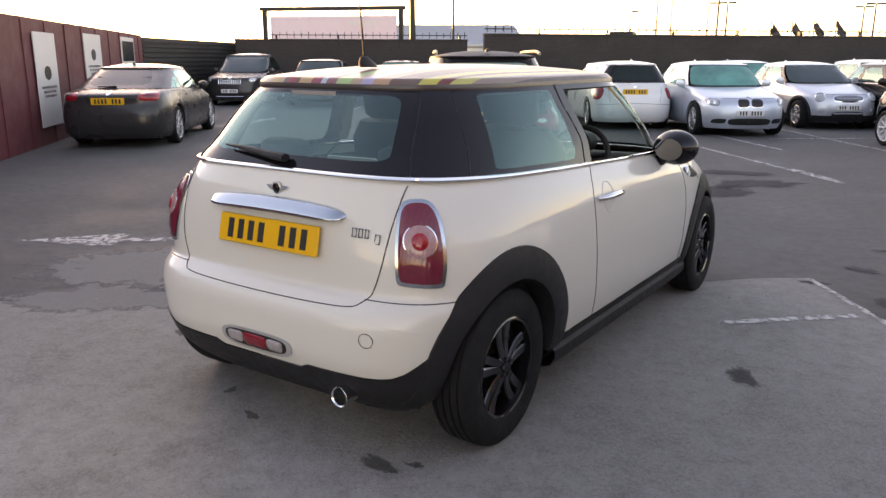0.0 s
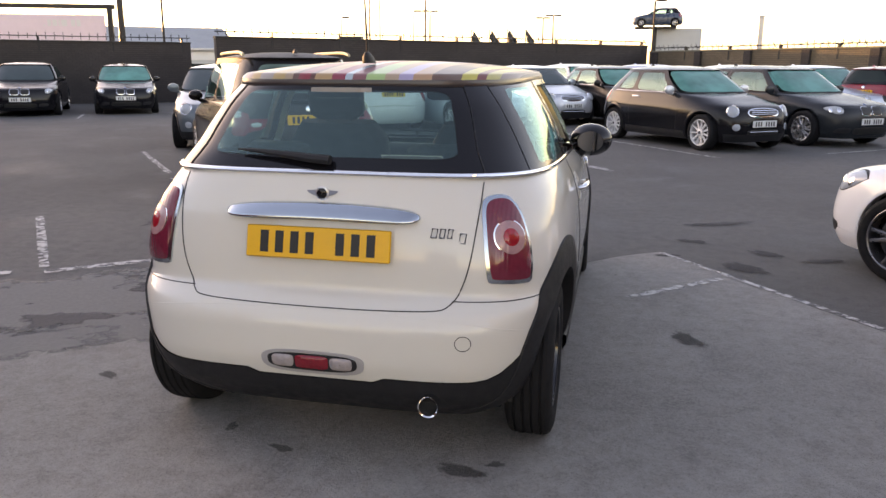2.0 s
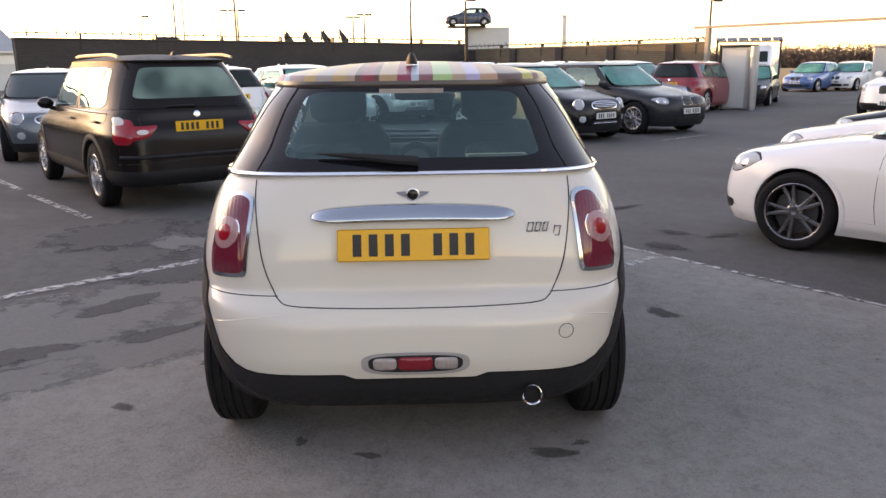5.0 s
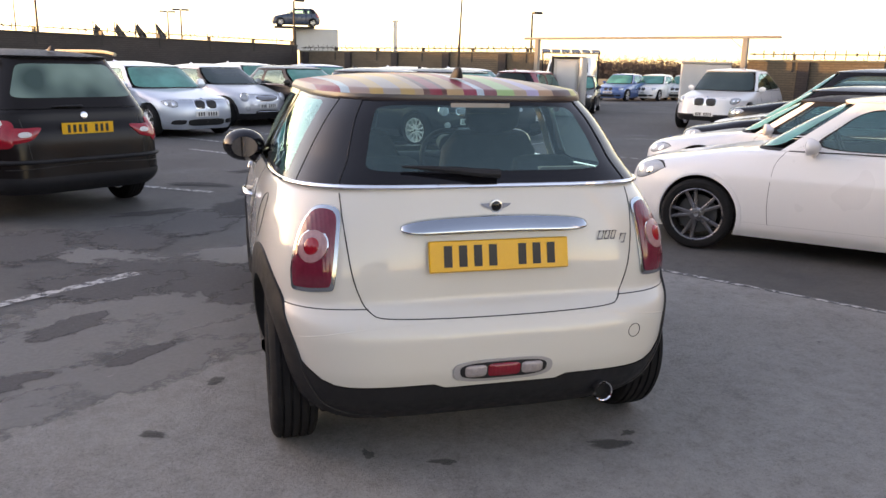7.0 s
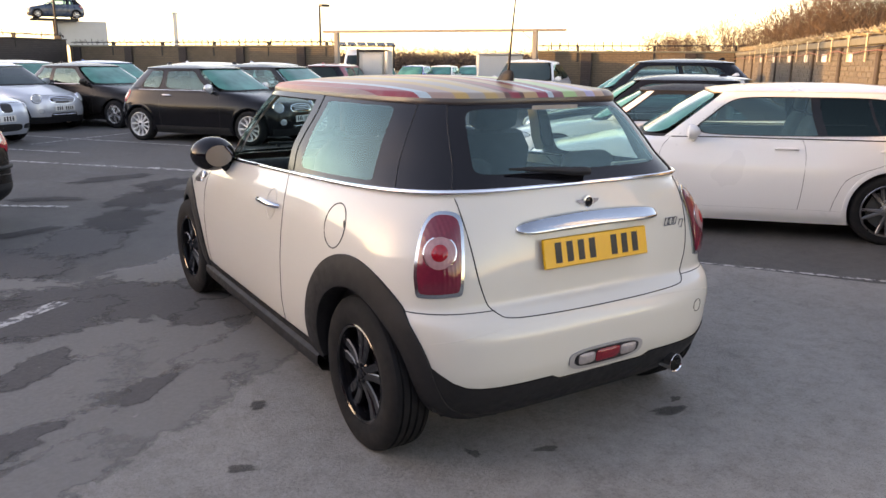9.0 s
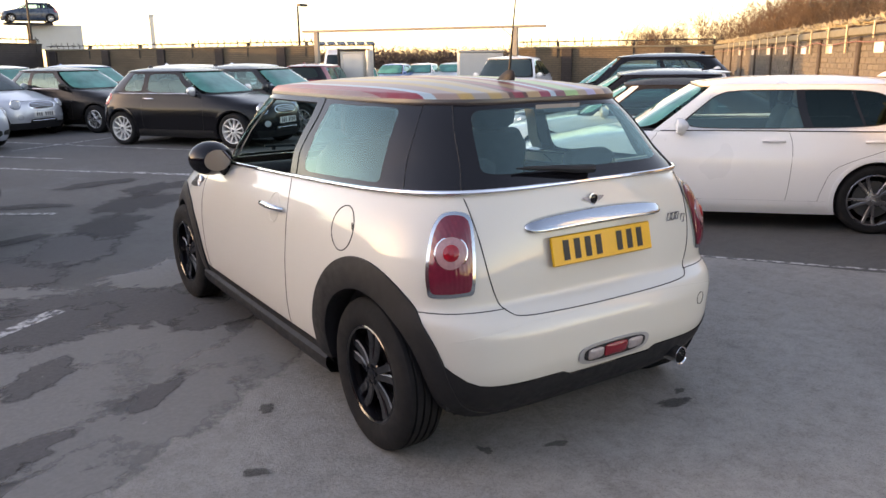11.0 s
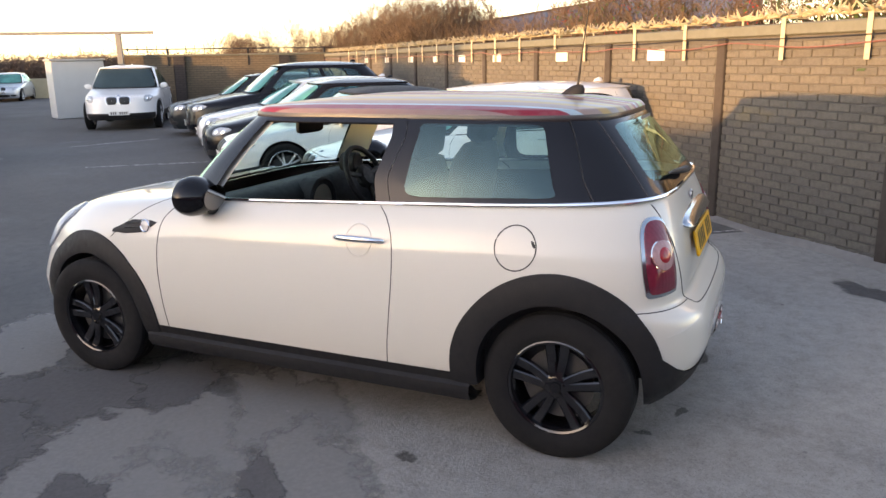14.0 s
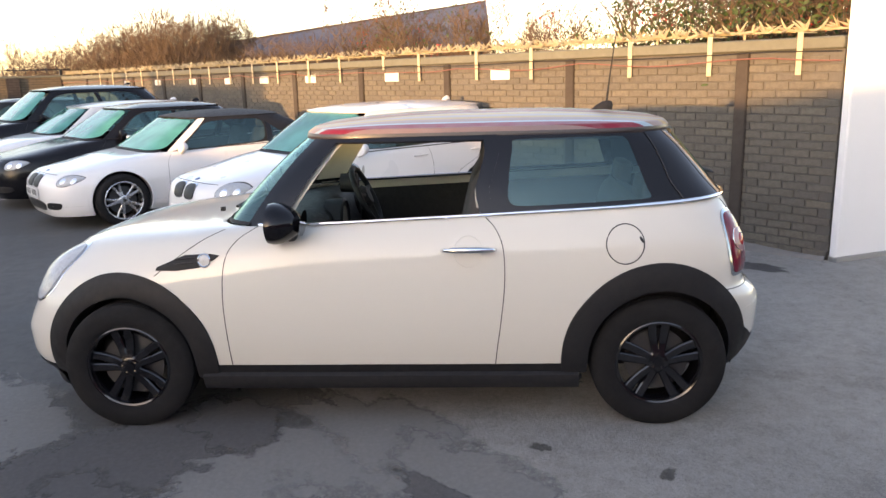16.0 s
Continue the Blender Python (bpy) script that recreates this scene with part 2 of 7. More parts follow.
LAMP_GLASS = lens("headlamp_glass", (0.40, 0.43, 0.46), 0.05)
PINK_LENS = lens("smoked_pink_lens", (0.40, 0.22, 0.23))
CLOUDY_LENS = lens("cloudy_clear_lens", (0.33, 0.29, 0.29))
HANDLE_CHROME = plain("satin_chrome", (0.46, 0.51, 0.55), 0.14, 1.0, 20.0, 0.05, 0.0)
MIRROR = plain("tinted_mirror", (0.24, 0.225, 0.21), 0.03, 1.0, 20.0, 0.02, 0.0)
AMBER = lens("amber_lens", (0.65, 0.22, 0.03))
PLATE_Y = plain("yellow_plate", (0.80, 0.40, 0.012), 0.35, 0.0, 40.0, 0.06, 0.03)
PLATE_W = plain("white_plate", (0.72, 0.72, 0.70), 0.35, 0.0, 40.0, 0.05, 0.03)
INK = plain("black_print", (0.012, 0.012, 0.012), 0.5)
SEAT = plain("charcoal_cloth", (0.045, 0.045, 0.048), 0.9, 0.0, 160.0, 0.25, 0.25)
DASH = plain("dash_plastic", (0.012, 0.012, 0.013), 0.7, 0.0, 120.0, 0.2, 0.2)
HEADLINER = plain("pale_headliner", (0.52, 0.50, 0.44), 0.9, 0.0, 120.0, 0.06, 0.1)
BRICK = brick_piece_mat("yellow_brown_brick", [(0.104, 0.095, 0.082), (0.136, 0.122, 0.102), (0.118, 0.107, 0.092), (0.146, 0.130, 0.106), (0.112, 0.102, 0.092)])
MORTAR = plain("mortar", (0.098, 0.091, 0.083), 0.95, 0.0, 50.0, 0.2, 0.3)
FAR_BRICK = far_brick_mat("far_brown_brick", (0.12, 0.094, 0.066), (0.15, 0.116, 0.080), (0.06, 0.054, 0.046))
DARK_WALL = far_brick_mat("dark_painted_brick", (0.040, 0.034, 0.034), (0.050, 0.042, 0.042), (0.024, 0.021, 0.021))
MAROON_WALL = plain("maroon_boards", (0.13, 0.022, 0.030), 0.7, 0.0, 12.0, 0.25, 0.2)
DARK_STEEL = plain("dark_steel", (0.030, 0.030, 0.032), 0.5, 0.6, 40.0)
GALV = plain("galvanised_steel", (0.42, 0.42, 0.42), 0.45, 0.7, 30.0, 0.15, 0.1)
PALE_STEEL = plain("pale_painted_steel", (0.58, 0.58, 0.56), 0.5, 0.0, 20.0, 0.1)
COPING = plain("grey_coping", (0.140, 0.140, 0.112), 0.85, 0.0, 20.0, 0.2, 0.25)
BEAM = plain("weathered_beam_paint", (0.22, 0.21, 0.19), 0.6, 0.0, 20.0, 0.15)
CREAM_STEEL = plain("cream_bracket_paint", (0.46, 0.41, 0.29), 0.6, 0.0, 30.0, 0.15)
SPIKE_MAT = plain("weathered_cream_spikes", (0.40, 0.34, 0.22), 0.7, 0.0, 30.0, 0.2)
CABLE_MAT = plain("red_brown_cable", (0.20, 0.085, 0.07), 0.6)
PLAQUE_MAT = plain("white_plaque", (0.72, 0.71, 0.68), 0.5, 0.0, 10.0, 0.06)
WHITE_BOARD = plain("white_board", (0.78, 0.78, 0.79), 0.45, 0.0, 3.0, 0.03, 0.02)
BANNER = plain("white_banner", (0.66, 0.64, 0.63), 0.6, 0.0, 5.0, 0.05)
SIGN_PINK = plain("pale_pink_board", (0.74, 0.60, 0.65), 0.6, 0.0, 4.0, 0.08)
ROOF_GREY = plain("grey_roof_sheet", (0.26, 0.29, 0.31), 0.55, 0.2, 3.0, 0.12)
CLAD = plain("pale_cladding", (0.50, 0.52, 0.52), 0.6, 0.0, 3.0, 0.1)
BARK = plain("bare_bark", (0.10, 0.070, 0.050), 0.9, 0.0, 40.0, 0.25, 0.4)
TWIG = plain("brown_twigs", (0.12, 0.078, 0.05), 0.9, 0.0, 20.0, 0.3, 0.0)
TWIG_FAR = plain("far_brown_scrub", (0.11, 0.075, 0.060), 0.95, 0.0, 3.0, 0.3, 0.0)
LEAF_GREEN = plain("dull_green_leaf", (0.042, 0.075, 0.020), 0.7, 0.0, 20.0, 0.3, 0.0)
BERRY = plain("red_berries", (0.42, 0.03, 0.02), 0.5)


def soft_stain(name, dark, pale, scale, most=0.92):
    """A stain with a broken rim: it thins out by the patch's own fade value and a fine noise."""
    m = Mat(name)
    c = m.coords()
    fine = m.noise(45.0, 5, 0.75, c)
    col = m.mix(m.ramp(fine, [(0.4, 0.0), (0.72, 0.5)]), dark, pale)
    m.set(Base_Color=col, Roughness=0.92)
    m.b.inputs["Specular IOR Level"].default_value = 0.15
    m.bump(fine, 0.5, 0.007)
    at = m.node("ShaderNodeAttribute")
    at.attribute_name = "fade"
    add = m.n.new("ShaderNodeMath")
    add.operation = "MULTIPLY_ADD"
    m.link(m.noise(scale, 6, 0.65, c), add.inputs[0])
    add.inputs[1].default_value = 1.1
    m.link(at.outputs["Fac"], add.inputs[2])
    tr = m.node("ShaderNodeBsdfTransparent")
    mx = m.n.new("ShaderNodeMixShader")
    m.link(m.ramp(add.outputs[0], [(0.58, 0.0), (0.80, most)]), mx.inputs[0])
    m.link(tr.outputs[0], mx.inputs[1])
    m.link(m.b.outputs[0], mx.inputs[2])
    m.link(mx.outputs[0], m.n["Material Output"].inputs["Surface"])
    return m.m


FAINT = soft_stain("faint_damp_tarmac", (0.066, 0.064, 0.066), (0.116, 0.112, 0.112), 5.0, 0.6)
WET = soft_stain("damp_tarmac", (0.104, 0.100, 0.098), (0.180, 0.172, 0.168), 8.0)


# ---- geometry helpers ----
class Geo:
    """Vertices and faces gathered for one mesh."""

    def __init__(self):
        self.v, self.f = [], []

    def grid(self, rows, close_u=False, close_v=False):
        o, nr, nc = len(self.v), len(rows), len(rows[0])
        for r in rows:
            self.v.extend(tuple(p) for p in r)
        for i in range(nr if close_v else nr - 1):
            for j in range(nc if close_u else nc - 1):
                a, b = o + i * nc + j, o + i * nc + (j + 1) % nc
                c, d = o + ((i + 1) % nr) * nc + (j + 1) % nc, o + ((i + 1) % nr) * nc + j
                self.f.append((a, b, c, d))
        return self

    def fan(self, ring, centre):
        o = len(self.v)
        self.v.extend(tuple(p) for p in ring)
        self.v.append(tuple(centre))
        n = len(ring)
        self.f.extend((o + i, o + (i + 1) % n, o + n) for i in range(n))
        return self

    def poly(self, pts):
        o = len(self.v)
        self.v.extend(tuple(p) for p in pts)
        self.f.append(tuple(range(o, o + len(pts))))
        return self

    def box(self, x0, y0, z0, x1, y1, z1, m=None, bevel=0.0):
        b = bevel
        if b:
            rings = []
            for z, i in ((z0, b), (z0 + b, 0), (z1 - b, 0), (z1, b)):
                X0, X1, Y0, Y1 = x0 + i, x1 - i, y0 + i, y1 - i
                rings.append([(X0 + b, Y0, z), (X1 - b, Y0, z), (X1, Y0 + b, z), (X1, Y1 - b, z), (X1 - b, Y1, z), (X0 + b, Y1, z), (X0, Y1 - b, z), (X0, Y0 + b, z)])
        else:
            rings = [[(x0, y0, z), (x1, y0, z), (x1, y1, z), (x0, y1, z)] for z in (z0, z1)]
        if m is not None:
            rings = [[m @ Vector(p) for p in r] for r in rings]
        o, n = len(self.v), len(rings[0])
        self.grid(rings, close_u=True)
        self.f.append(tuple(o + i for i in reversed(range(n))))
        t = o + n * (len(rings) - 1)
        self.f.append(tuple(t + i for i in range(n)))
        return self

    def tube(self, pts, r, sides=8, caps=True, squash=1.0):
        pts = [Vector(p) for p in pts]
        rows = []
        for i, p in enumerate(pts):
            d = (pts[min(i + 1, len(pts) - 1)] - pts[max(i - 1, 0)]).normalized()
            up = Vector((0, 0, 1)) if abs(d.z) < 0.9 else Vector((1, 0, 0))
            a = d.cross(up).normalized()
            b = a.cross(d)
            rr = r[i] if isinstance(r, (list, tuple)) else r
            rows.append([p + rr * (a * math.cos(t) + b * squash * math.sin(t)) for t in (2 * math.pi * k / sides for k in range(sides))])
        o = len(self.v)
        self.grid(rows, close_u=True)
        if caps:
            self.f.append(tuple(o + i for i in range(sides)))
            e = o + sides * (len(rows) - 1)
            self.f.append(tuple(e + i for i in reversed(range(sides))))
        return self

    def lathe(self, profile, n=48, axis="X", centre=(0, 0, 0)):
        """profile: (along the axis, radius)."""
        rows = []
        for a, r in profile:
            row = []
            for k in range(n):
                t = 2 * math.pi * k / n
                p = (a, r * math.cos(t), r * math.sin(t)) if axis == "X" else (r * math.cos(t), a, r * math.sin(t)) if axis == "Y" else (r * math.cos(t), r * math.sin(t), a)
                row.append((p[0] + centre[0], p[1] + centre[1], p[2] + centre[2]))
            rows.append(row)
        return self.grid(rows, close_u=True)

    def moved(self, m, start=0):
        for i in range(start, len(self.v)):
            self.v[i] = tuple(m @ Vector(self.v[i]))
        return self

    def mesh(self, name, material, sharp=40.0):
        me = bpy.data.meshes.new(name)
        me.from_pydata(self.v, [], self.f)
        bm = bmesh.new()
        bm.from_mesh(me)
        bmesh.ops.remove_doubles(bm, verts=bm.verts, dist=1e-5)
        bmesh.ops.recalc_face_normals(bm, faces=bm.faces)
        bm.to_mesh(me)
        bm.free()
        me.materials.append(material)
        me.polygons.foreach_set("use_smooth", [True] * len(me.polygons))
        me.set_sharp_from_angle(angle=radians(sharp))
        return me


def part(name, geo, material, parent=None, label="", sharp=40.0):
    data = geo.mesh(name, material, sharp) if isinstance(geo, Geo) else geo
    ob = new(name, data)
    if parent is not None:
        ob.parent = parent
    return tagged(ob, label)


def thing(name, m, label, category, group="", kind=""):
    ob = new(name)
    ob.empty_display_size = 0.2
    ob.matrix_world = m
    return tagged(ob, label, category, group, kind)


def hermite(ys, k):
    """Monotone cubic through ys at 0, 1, 2, ..."""
    ys = np.asarray(ys, float)
    n = len(ys)
    d = np.diff(ys)
    s = np.zeros(n)
    for i in range(1, n - 1):
        s[i] = 0 if d[i - 1] * d[i] <= 0 else 2 * d[i - 1] * d[i] / (d[i - 1] + d[i])
    s[0], s[-1] = d[0], d[-1]
    k = min(max(k, 0), n - 1 - 1e-9)
    i = int(k)
    t = k - i
    return ((2 * t ** 3 - 3 * t ** 2 + 1) * ys[i] + (t ** 3 - 2 * t ** 2 + t) * s[i] + (3 * t ** 2 - 2 * t ** 3) * ys[i + 1] + (t ** 3 - t ** 2) * s[i + 1])


class Shell:
    """A closed body of stacked plan outlines. Keys: z, rear y, front y, half width, rear squareness, front squareness."""

    def __init__(self, keys, ym, tilt=0.0):
        self.keys = np.array([(*r, tilt) if len(r) == 6 else r for r in keys], float)
        self.ym, self.n, self.cache = ym, len(keys), {}
        tab = np.linspace(0, self.n - 1, 400)
        self.tab_k = tab
        self.tab_z = np.array([hermite(self.keys[:, 0], k) for k in tab])
        self.tab_t = np.array([hermite(self.keys[:, 6], k) for k in tab])
        th = np.linspace(-math.pi / 2, math.pi / 2, 4001)
        mid = self.keys[self.n // 2][:6]
        p = np.array([self._xy(mid, t) for t in th])
        s = np.concatenate([[0], np.cumsum(np.hypot(*np.diff(p, axis=0).T))])
        self.length, self.th_f, self.th = s[-1], s / s[-1], th

    def row(self, k):
        key = round(float(k), 5)
        if key not in self.cache:
            self.cache[key] = [hermite(self.keys[:, c], key) for c in range(7)]
        return self.cache[key]

    def _xy(self, row, t):
        z, yr, yf, w, nr, nf = row[:6]
        c, s = max(math.cos(t), 0.0), math.sin(t)
        if s >= 0:
            return w * c ** (2 / nf), self.ym + (yf - self.ym) * s ** (2 / nf)
        return w * c ** (2 / nr), self.ym - (self.ym - yr) * (-s) ** (2 / nr)

    def pt(self, k, f):
        """f from -1 to 1: the way round from the rear's middle to the front's; the sign is the side."""
        row = self.row(k)
        x, y = self._xy(row, np.interp(abs(f), self.th_f, self.th))
        return Vector((math.copysign(x, f) if f else 0.0, y, row[0] + row[6] * (y - self.ym)))

    def k_of(self, z, y=None):
        zs = self.tab_z if y is None else self.tab_z + self.tab_t * (y - self.ym)
        return float(np.interp(z, zs, self.tab_k))

    def f_of_y(self, k, y):
        z, yr, yf, w, nr, nf = self.row(k)[:6]
        if y >= self.ym:
            t = math.asin(min(1, (y - self.ym) / (yf - self.ym)) ** (nf / 2))
        else:
            t = -math.asin(min(1, (self.ym - y) / (self.ym - yr)) ** (nr / 2))
        return float(np.interp(t, self.th, self.th_f))

    def f_of_x(self, k, x, front=False):
        z, yr, yf, w, nr, nf = self.row(k)[:6]
        t = math.acos(min(1, abs(x) / w) ** ((nf if front else nr) / 2))
        return float(np.interp(t if front else -t, self.th, self.th_f))

    def normal(self, k, f):
        e = 1e-3
        a = self.pt(k, f + e) - self.pt(k, f - e)
        b = self.pt(min(k + 0.02, self.n - 1), f) - self.pt(max(k - 0.02, 0), f)
        n = a.cross(b)
        if n.length < 1e-9:
            return Vector((0, 0, 1))
        n.normalize()
        p = self.pt(k, f) - Vector((0, self.ym, 0))
        return n if n.x * p.x + n.y * p.y >= 0 else -n

    def side(self, y, z, sign, off=0.0):
        k = self.k_of(z, y)
        f = self.f_of_y(k, y)
        return self.pt(k, sign * f) + off * self.normal(k, sign * f)

    def end(self, x, z, front=False, off=0.0):
        y = self.keys[:, 2].max() if front else self.keys[:, 1].min()
        k = self.k_of(z, y)
        for _ in range(3):
            f = self.f_of_x(k, x, front)
            y = self.pt(k, f).y
            k = self.k_of(z, y)
        f = math.copysign(self.f_of_x(k, x, front), x)
        return self.pt(k, f) + off * self.normal(k, f)

    def skin(self, k0, k1, nk, nf, holes=(), off=0.0, split=None, upper=True):
        """The surface between two levels as a Geo, with round holes (y, z, radius) cut through both sides."""
        fs = [i / nf for i in range(nf + 1)]
        ring = [f for f in fs] + [-f for f in reversed(fs[1:-1])]
        ring[0] = 1e-6
        rows = []
        for i in range(nk + 1):
            row = []
            for f in ring:
                lo, hi = (split(f), k1) if split and upper else (k0, split(f)) if split else (k0, k1)
                k = lo + (hi - lo) * i / nk
                row.append(self.pt(k, f) + (off * self.normal(k, f) if off else Vector((0, 0, 0))))
            rows.append(row)
        g, n = Geo(), len(ring)
        for r in rows:
            g.v.extend(tuple(p) for p in r)

        def inside(p, extra=0.0):
            return any((p[1] - y) ** 2 + (p[2] - z) ** 2 < (r + extra) ** 2 for y, z, r in holes)

        for i in range(nk):
            for j in range(n):
                q = (i * n + j, i * n + (j + 1) % n, (i + 1) * n + (j + 1) % n, (i + 1) * n + j)
                c = [sum(g.v[a][x] for a in q) / 4 for x in range(3)]
                if not (holes and abs(c[0]) > 0.35 and inside(c)):
                    g.f.append(q)
        if holes:
            for i, p in enumerate(g.v):
                if abs(p[0]) > 0.35:
                    for y, z, r in holes:
                        d = math.hypot(p[1] - y, p[2] - z)
                        if 1e-6 < d < r:
                            g.v[i] = (p[0], y + (p[1] - y) * r / d, z + (p[2] - z) * r / d)
        return g

    def decal(self, contour, f0, k0z, off=0.004, dome=0.012, rings=6, skirt=0.01):
        """A lens or badge on the surface: contour of (along, up) metres round the point f0 at height k0z."""
        g = Geo()
        sgn = math.copysign(1, f0)
        base = self.pt(self.k_of(k0z), abs(f0))
        k0 = self.k_of(k0z, base.y)

        def at(u, v, h):
            f = abs(f0) + u / self.length
            y = self.pt(k0, f if f > 0 else 0).y
            k = self.k_of(base.z + v, y)
            f = sgn * f
            return self.pt(k, f) + h * self.normal(k, f)

        rows = [[at(u * s, v * s, off + dome * (1 - s ** 3)) for u, v in contour] for s in [i / rings for i in range(1, rings + 1)]]
        rows.append([at(u, v, -skirt) for u, v in contour])
        g.grid(rows, close_u=True)
        c = at(0, 0, off + dome)
        o = len(g.v)
        g.v.append(tuple(c))
        n = len(contour)
        g.f.extend((i, (i + 1) % n, o) for i in range(n))
        return g


def oval(a, b, n=2.0, count=40, lean=0.0):
    out = []
    for i in range(count):
        t = 2 * math.pi * i / count
        c, s = math.cos(t), math.sin(t)
        u, v = a * math.copysign(abs(c) ** (2 / n), c), b * math.copysign(abs(s) ** (2 / n), s)
        out.append((u + lean * v, v))
    return out


def window(shell, k0, k1, fa, fb, off=0.0):
    """fa, fb: (bottom, top) limits. Gives a function of u, v from -1 to 1 on the shell."""
    def at(u, v, h=0.0):
        t = (v + 1) / 2
        a, b = fa[0] + (fa[1] - fa[0]) * t, fb[0] + (fb[1] - fb[0]) * t
        f = a + (b - a) * (u + 1) / 2
        k = k0 + (k1 - k0) * t
        return shell.pt(k, f) + (off + h) * shell.normal(k, f)
    return at


def squircle(au, av, n, count=64):
    return oval(au, av, n, count)


def pane(at, iu, iv, n=7, cu=0.0, cv=0.0, rings=6):
    g = Geo()
    con = squircle(iu, iv, n)
    rows = [[at(cu + u * s, cv + v * s) for u, v in con] for s in [i / rings for i in range(1, rings + 1)]]
    g.grid(rows, close_u=True)
    o = len(g.v)
    g.v.append(tuple(at(cu, cv)))
    g.f.extend((i, (i + 1) % len(con), o) for i in range(len(con)))
    return g


def border(at, iu, iv, n=7, cu=0.0, cv=0.0, steps=4):
    """The black band between the outer edge of a window and its clear part."""
    g = Geo()
    con = squircle(iu, iv, n)
    outer = []
    for i in range(len(con)):
        t = 2 * math.pi * i / len(con)
        c, s = math.cos(t), math.sin(t)
        m = max(abs(c), abs(s))
        outer.append((c / m, s / m))
    rows = [[at(cu + u + (ou - cu - u) * s, cv + v + (ov - cv - v) * s) for (u, v), (ou, ov) in zip(con, outer)] for s in [i / steps for i in range(steps + 1)]]
    g.grid(rows, close_u=True)
    return g


def gasket(at, iu, iv, du, dv, n=7, cu=0.0, cv=0.0, h=0.0):
    """A narrow band just outside a pane's rounded outline."""
    rows = [[at(cu + u, cv + v, h) for u, v in squircle(iu + du * q, iv + dv * q, n)] for q in (0.0, 0.5, 1.0)]
    return Geo().grid(rows, close_u=True)


def sheet(at, nu, nv, h=0.0):
    g = Geo()
    g.grid([[at(-1 + 2 * i / nu, -1 + 2 * j / nv, h) for i in range(nu + 1)] for j in range(nv + 1)])
    return g


# ---- seats ----
def cushion(w, d, h, m, n=3.5):
    rows = []
    for t in np.linspace(0, 1, 9):
        q = (1 - abs(2 * t - 1) ** n) ** (1 / n)
        rows.append([m @ Vector((w / 2 * (0.75 + 0.25 * q) * math.copysign(abs(math.cos(a)) ** 0.5, math.cos(a)), d / 2 * (0.55 + 0.45 * q) * math.copysign(abs(math.sin(a)) ** 0.5, math.sin(a)), h * t)) for a in (2 * math.pi * i / 28 for i in range(28))])
    g = Geo().grid(rows, close_u=True)
    g.f.append(tuple(range(28)))
    g.f.append(tuple(range(28 * 8, 28 * 9)))
    return g


# ---- wheels ----
def tyre_geo(r, rim, w):
    s = r - rim
    prof = [(w * 0.40, rim - 0.012), (w * 0.47, rim + 0.004), (w * 0.50, rim + s * 0.35), (w * 0.49, rim + s * 0.65), (w * 0.44, r - 0.014), (w * 0.38, r - 0.003),
            (w * 0.30, r), (w * 0.285, r - 0.008), (w * 0.255, r - 0.008), (w * 0.24, r + 0.001), (w * 0.12, r + 0.001), (w * 0.105, r - 0.008), (w * 0.075, r - 0.008), (w * 0.06, r + 0.001)]
    prof = prof + [(-a, q) for a, q in reversed(prof)]
    return Geo().lathe(prof, 64)


def rim_geo(rim, w, spokes, style):
    """Barrel, lip and spokes; the outer face looks along +x."""
    g = Geo()
    x = w * 0.46
    g.lathe([(x - 0.004, rim - 0.016), (x, rim - 0.008), (x - 0.004, rim), (-x, rim), (-x, rim - 0.01), (x - 0.03, rim - 0.022), (x - 0.006, rim - 0.018)], 64)
    hub, face = rim * 0.27, x - 0.018
    g.lathe([(face - 0.05, hub * 0.9), (face - 0.004, hub), (face + 0.002, hub * 0.85), (face + 0.004, hub * 0.45), (face + 0.006, 0.001)], 32)
    for i in range(spokes):
        base = 2 * math.pi * i / spokes + math.pi / 2
        for lr in ((-1, 1) if style in ("twin", "vee", "fat") else (0,)):
            d0, d1 = (0.16 * lr, 0.20 * lr) if style == "twin" else (0.05 * lr, 0.26 * lr) if style == "vee" else (0.24 * lr, 0.165 * lr) if style == "fat" else (0, 0)
            h0, h1 = {"twin": (0.016, 0.014), "vee": (0.015, 0.011), "single": (0.026, 0.020), "multi": (0.012, 0.017), "fat": (0.017, 0.021)}[style]
            rows = []
            for t in (0.0, 0.25, 0.5, 0.75, 1.0):
                rad = hub * 0.8 + (rim - 0.012 - hub * 0.8) * t
                ang = base + d0 + (d1 - d0) * t
                half = h0 + (h1 - h0) * t
                xx = face + 0.004 - 0.012 * math.sin(math.pi * t * 0.9)
                c, s = math.cos(ang), math.sin(ang)
                bev = 0.72 if style == "fat" else 0.6
                sec = [(-half, -0.026), (-half, -0.005), (-half * bev, 0.0), (half * bev, 0.0), (half, -0.005), (half, -0.026)]
                rows.append([(xx + dx, rad * c - q * s, rad * s + q * c) for q, dx in sec])
            g.grid(rows, close_u=True)
    for i in range(5):
        a = 2 * math.pi * i / 5 + 0.3
        g.lathe([(face, 0.008), (face + 0.010, 0.008), (face + 0.012, 0.001)], 8, "X", (0, hub * 0.62 * math.cos(a), hub * 0.62 * math.sin(a)))
    return g


WHEELS = {}


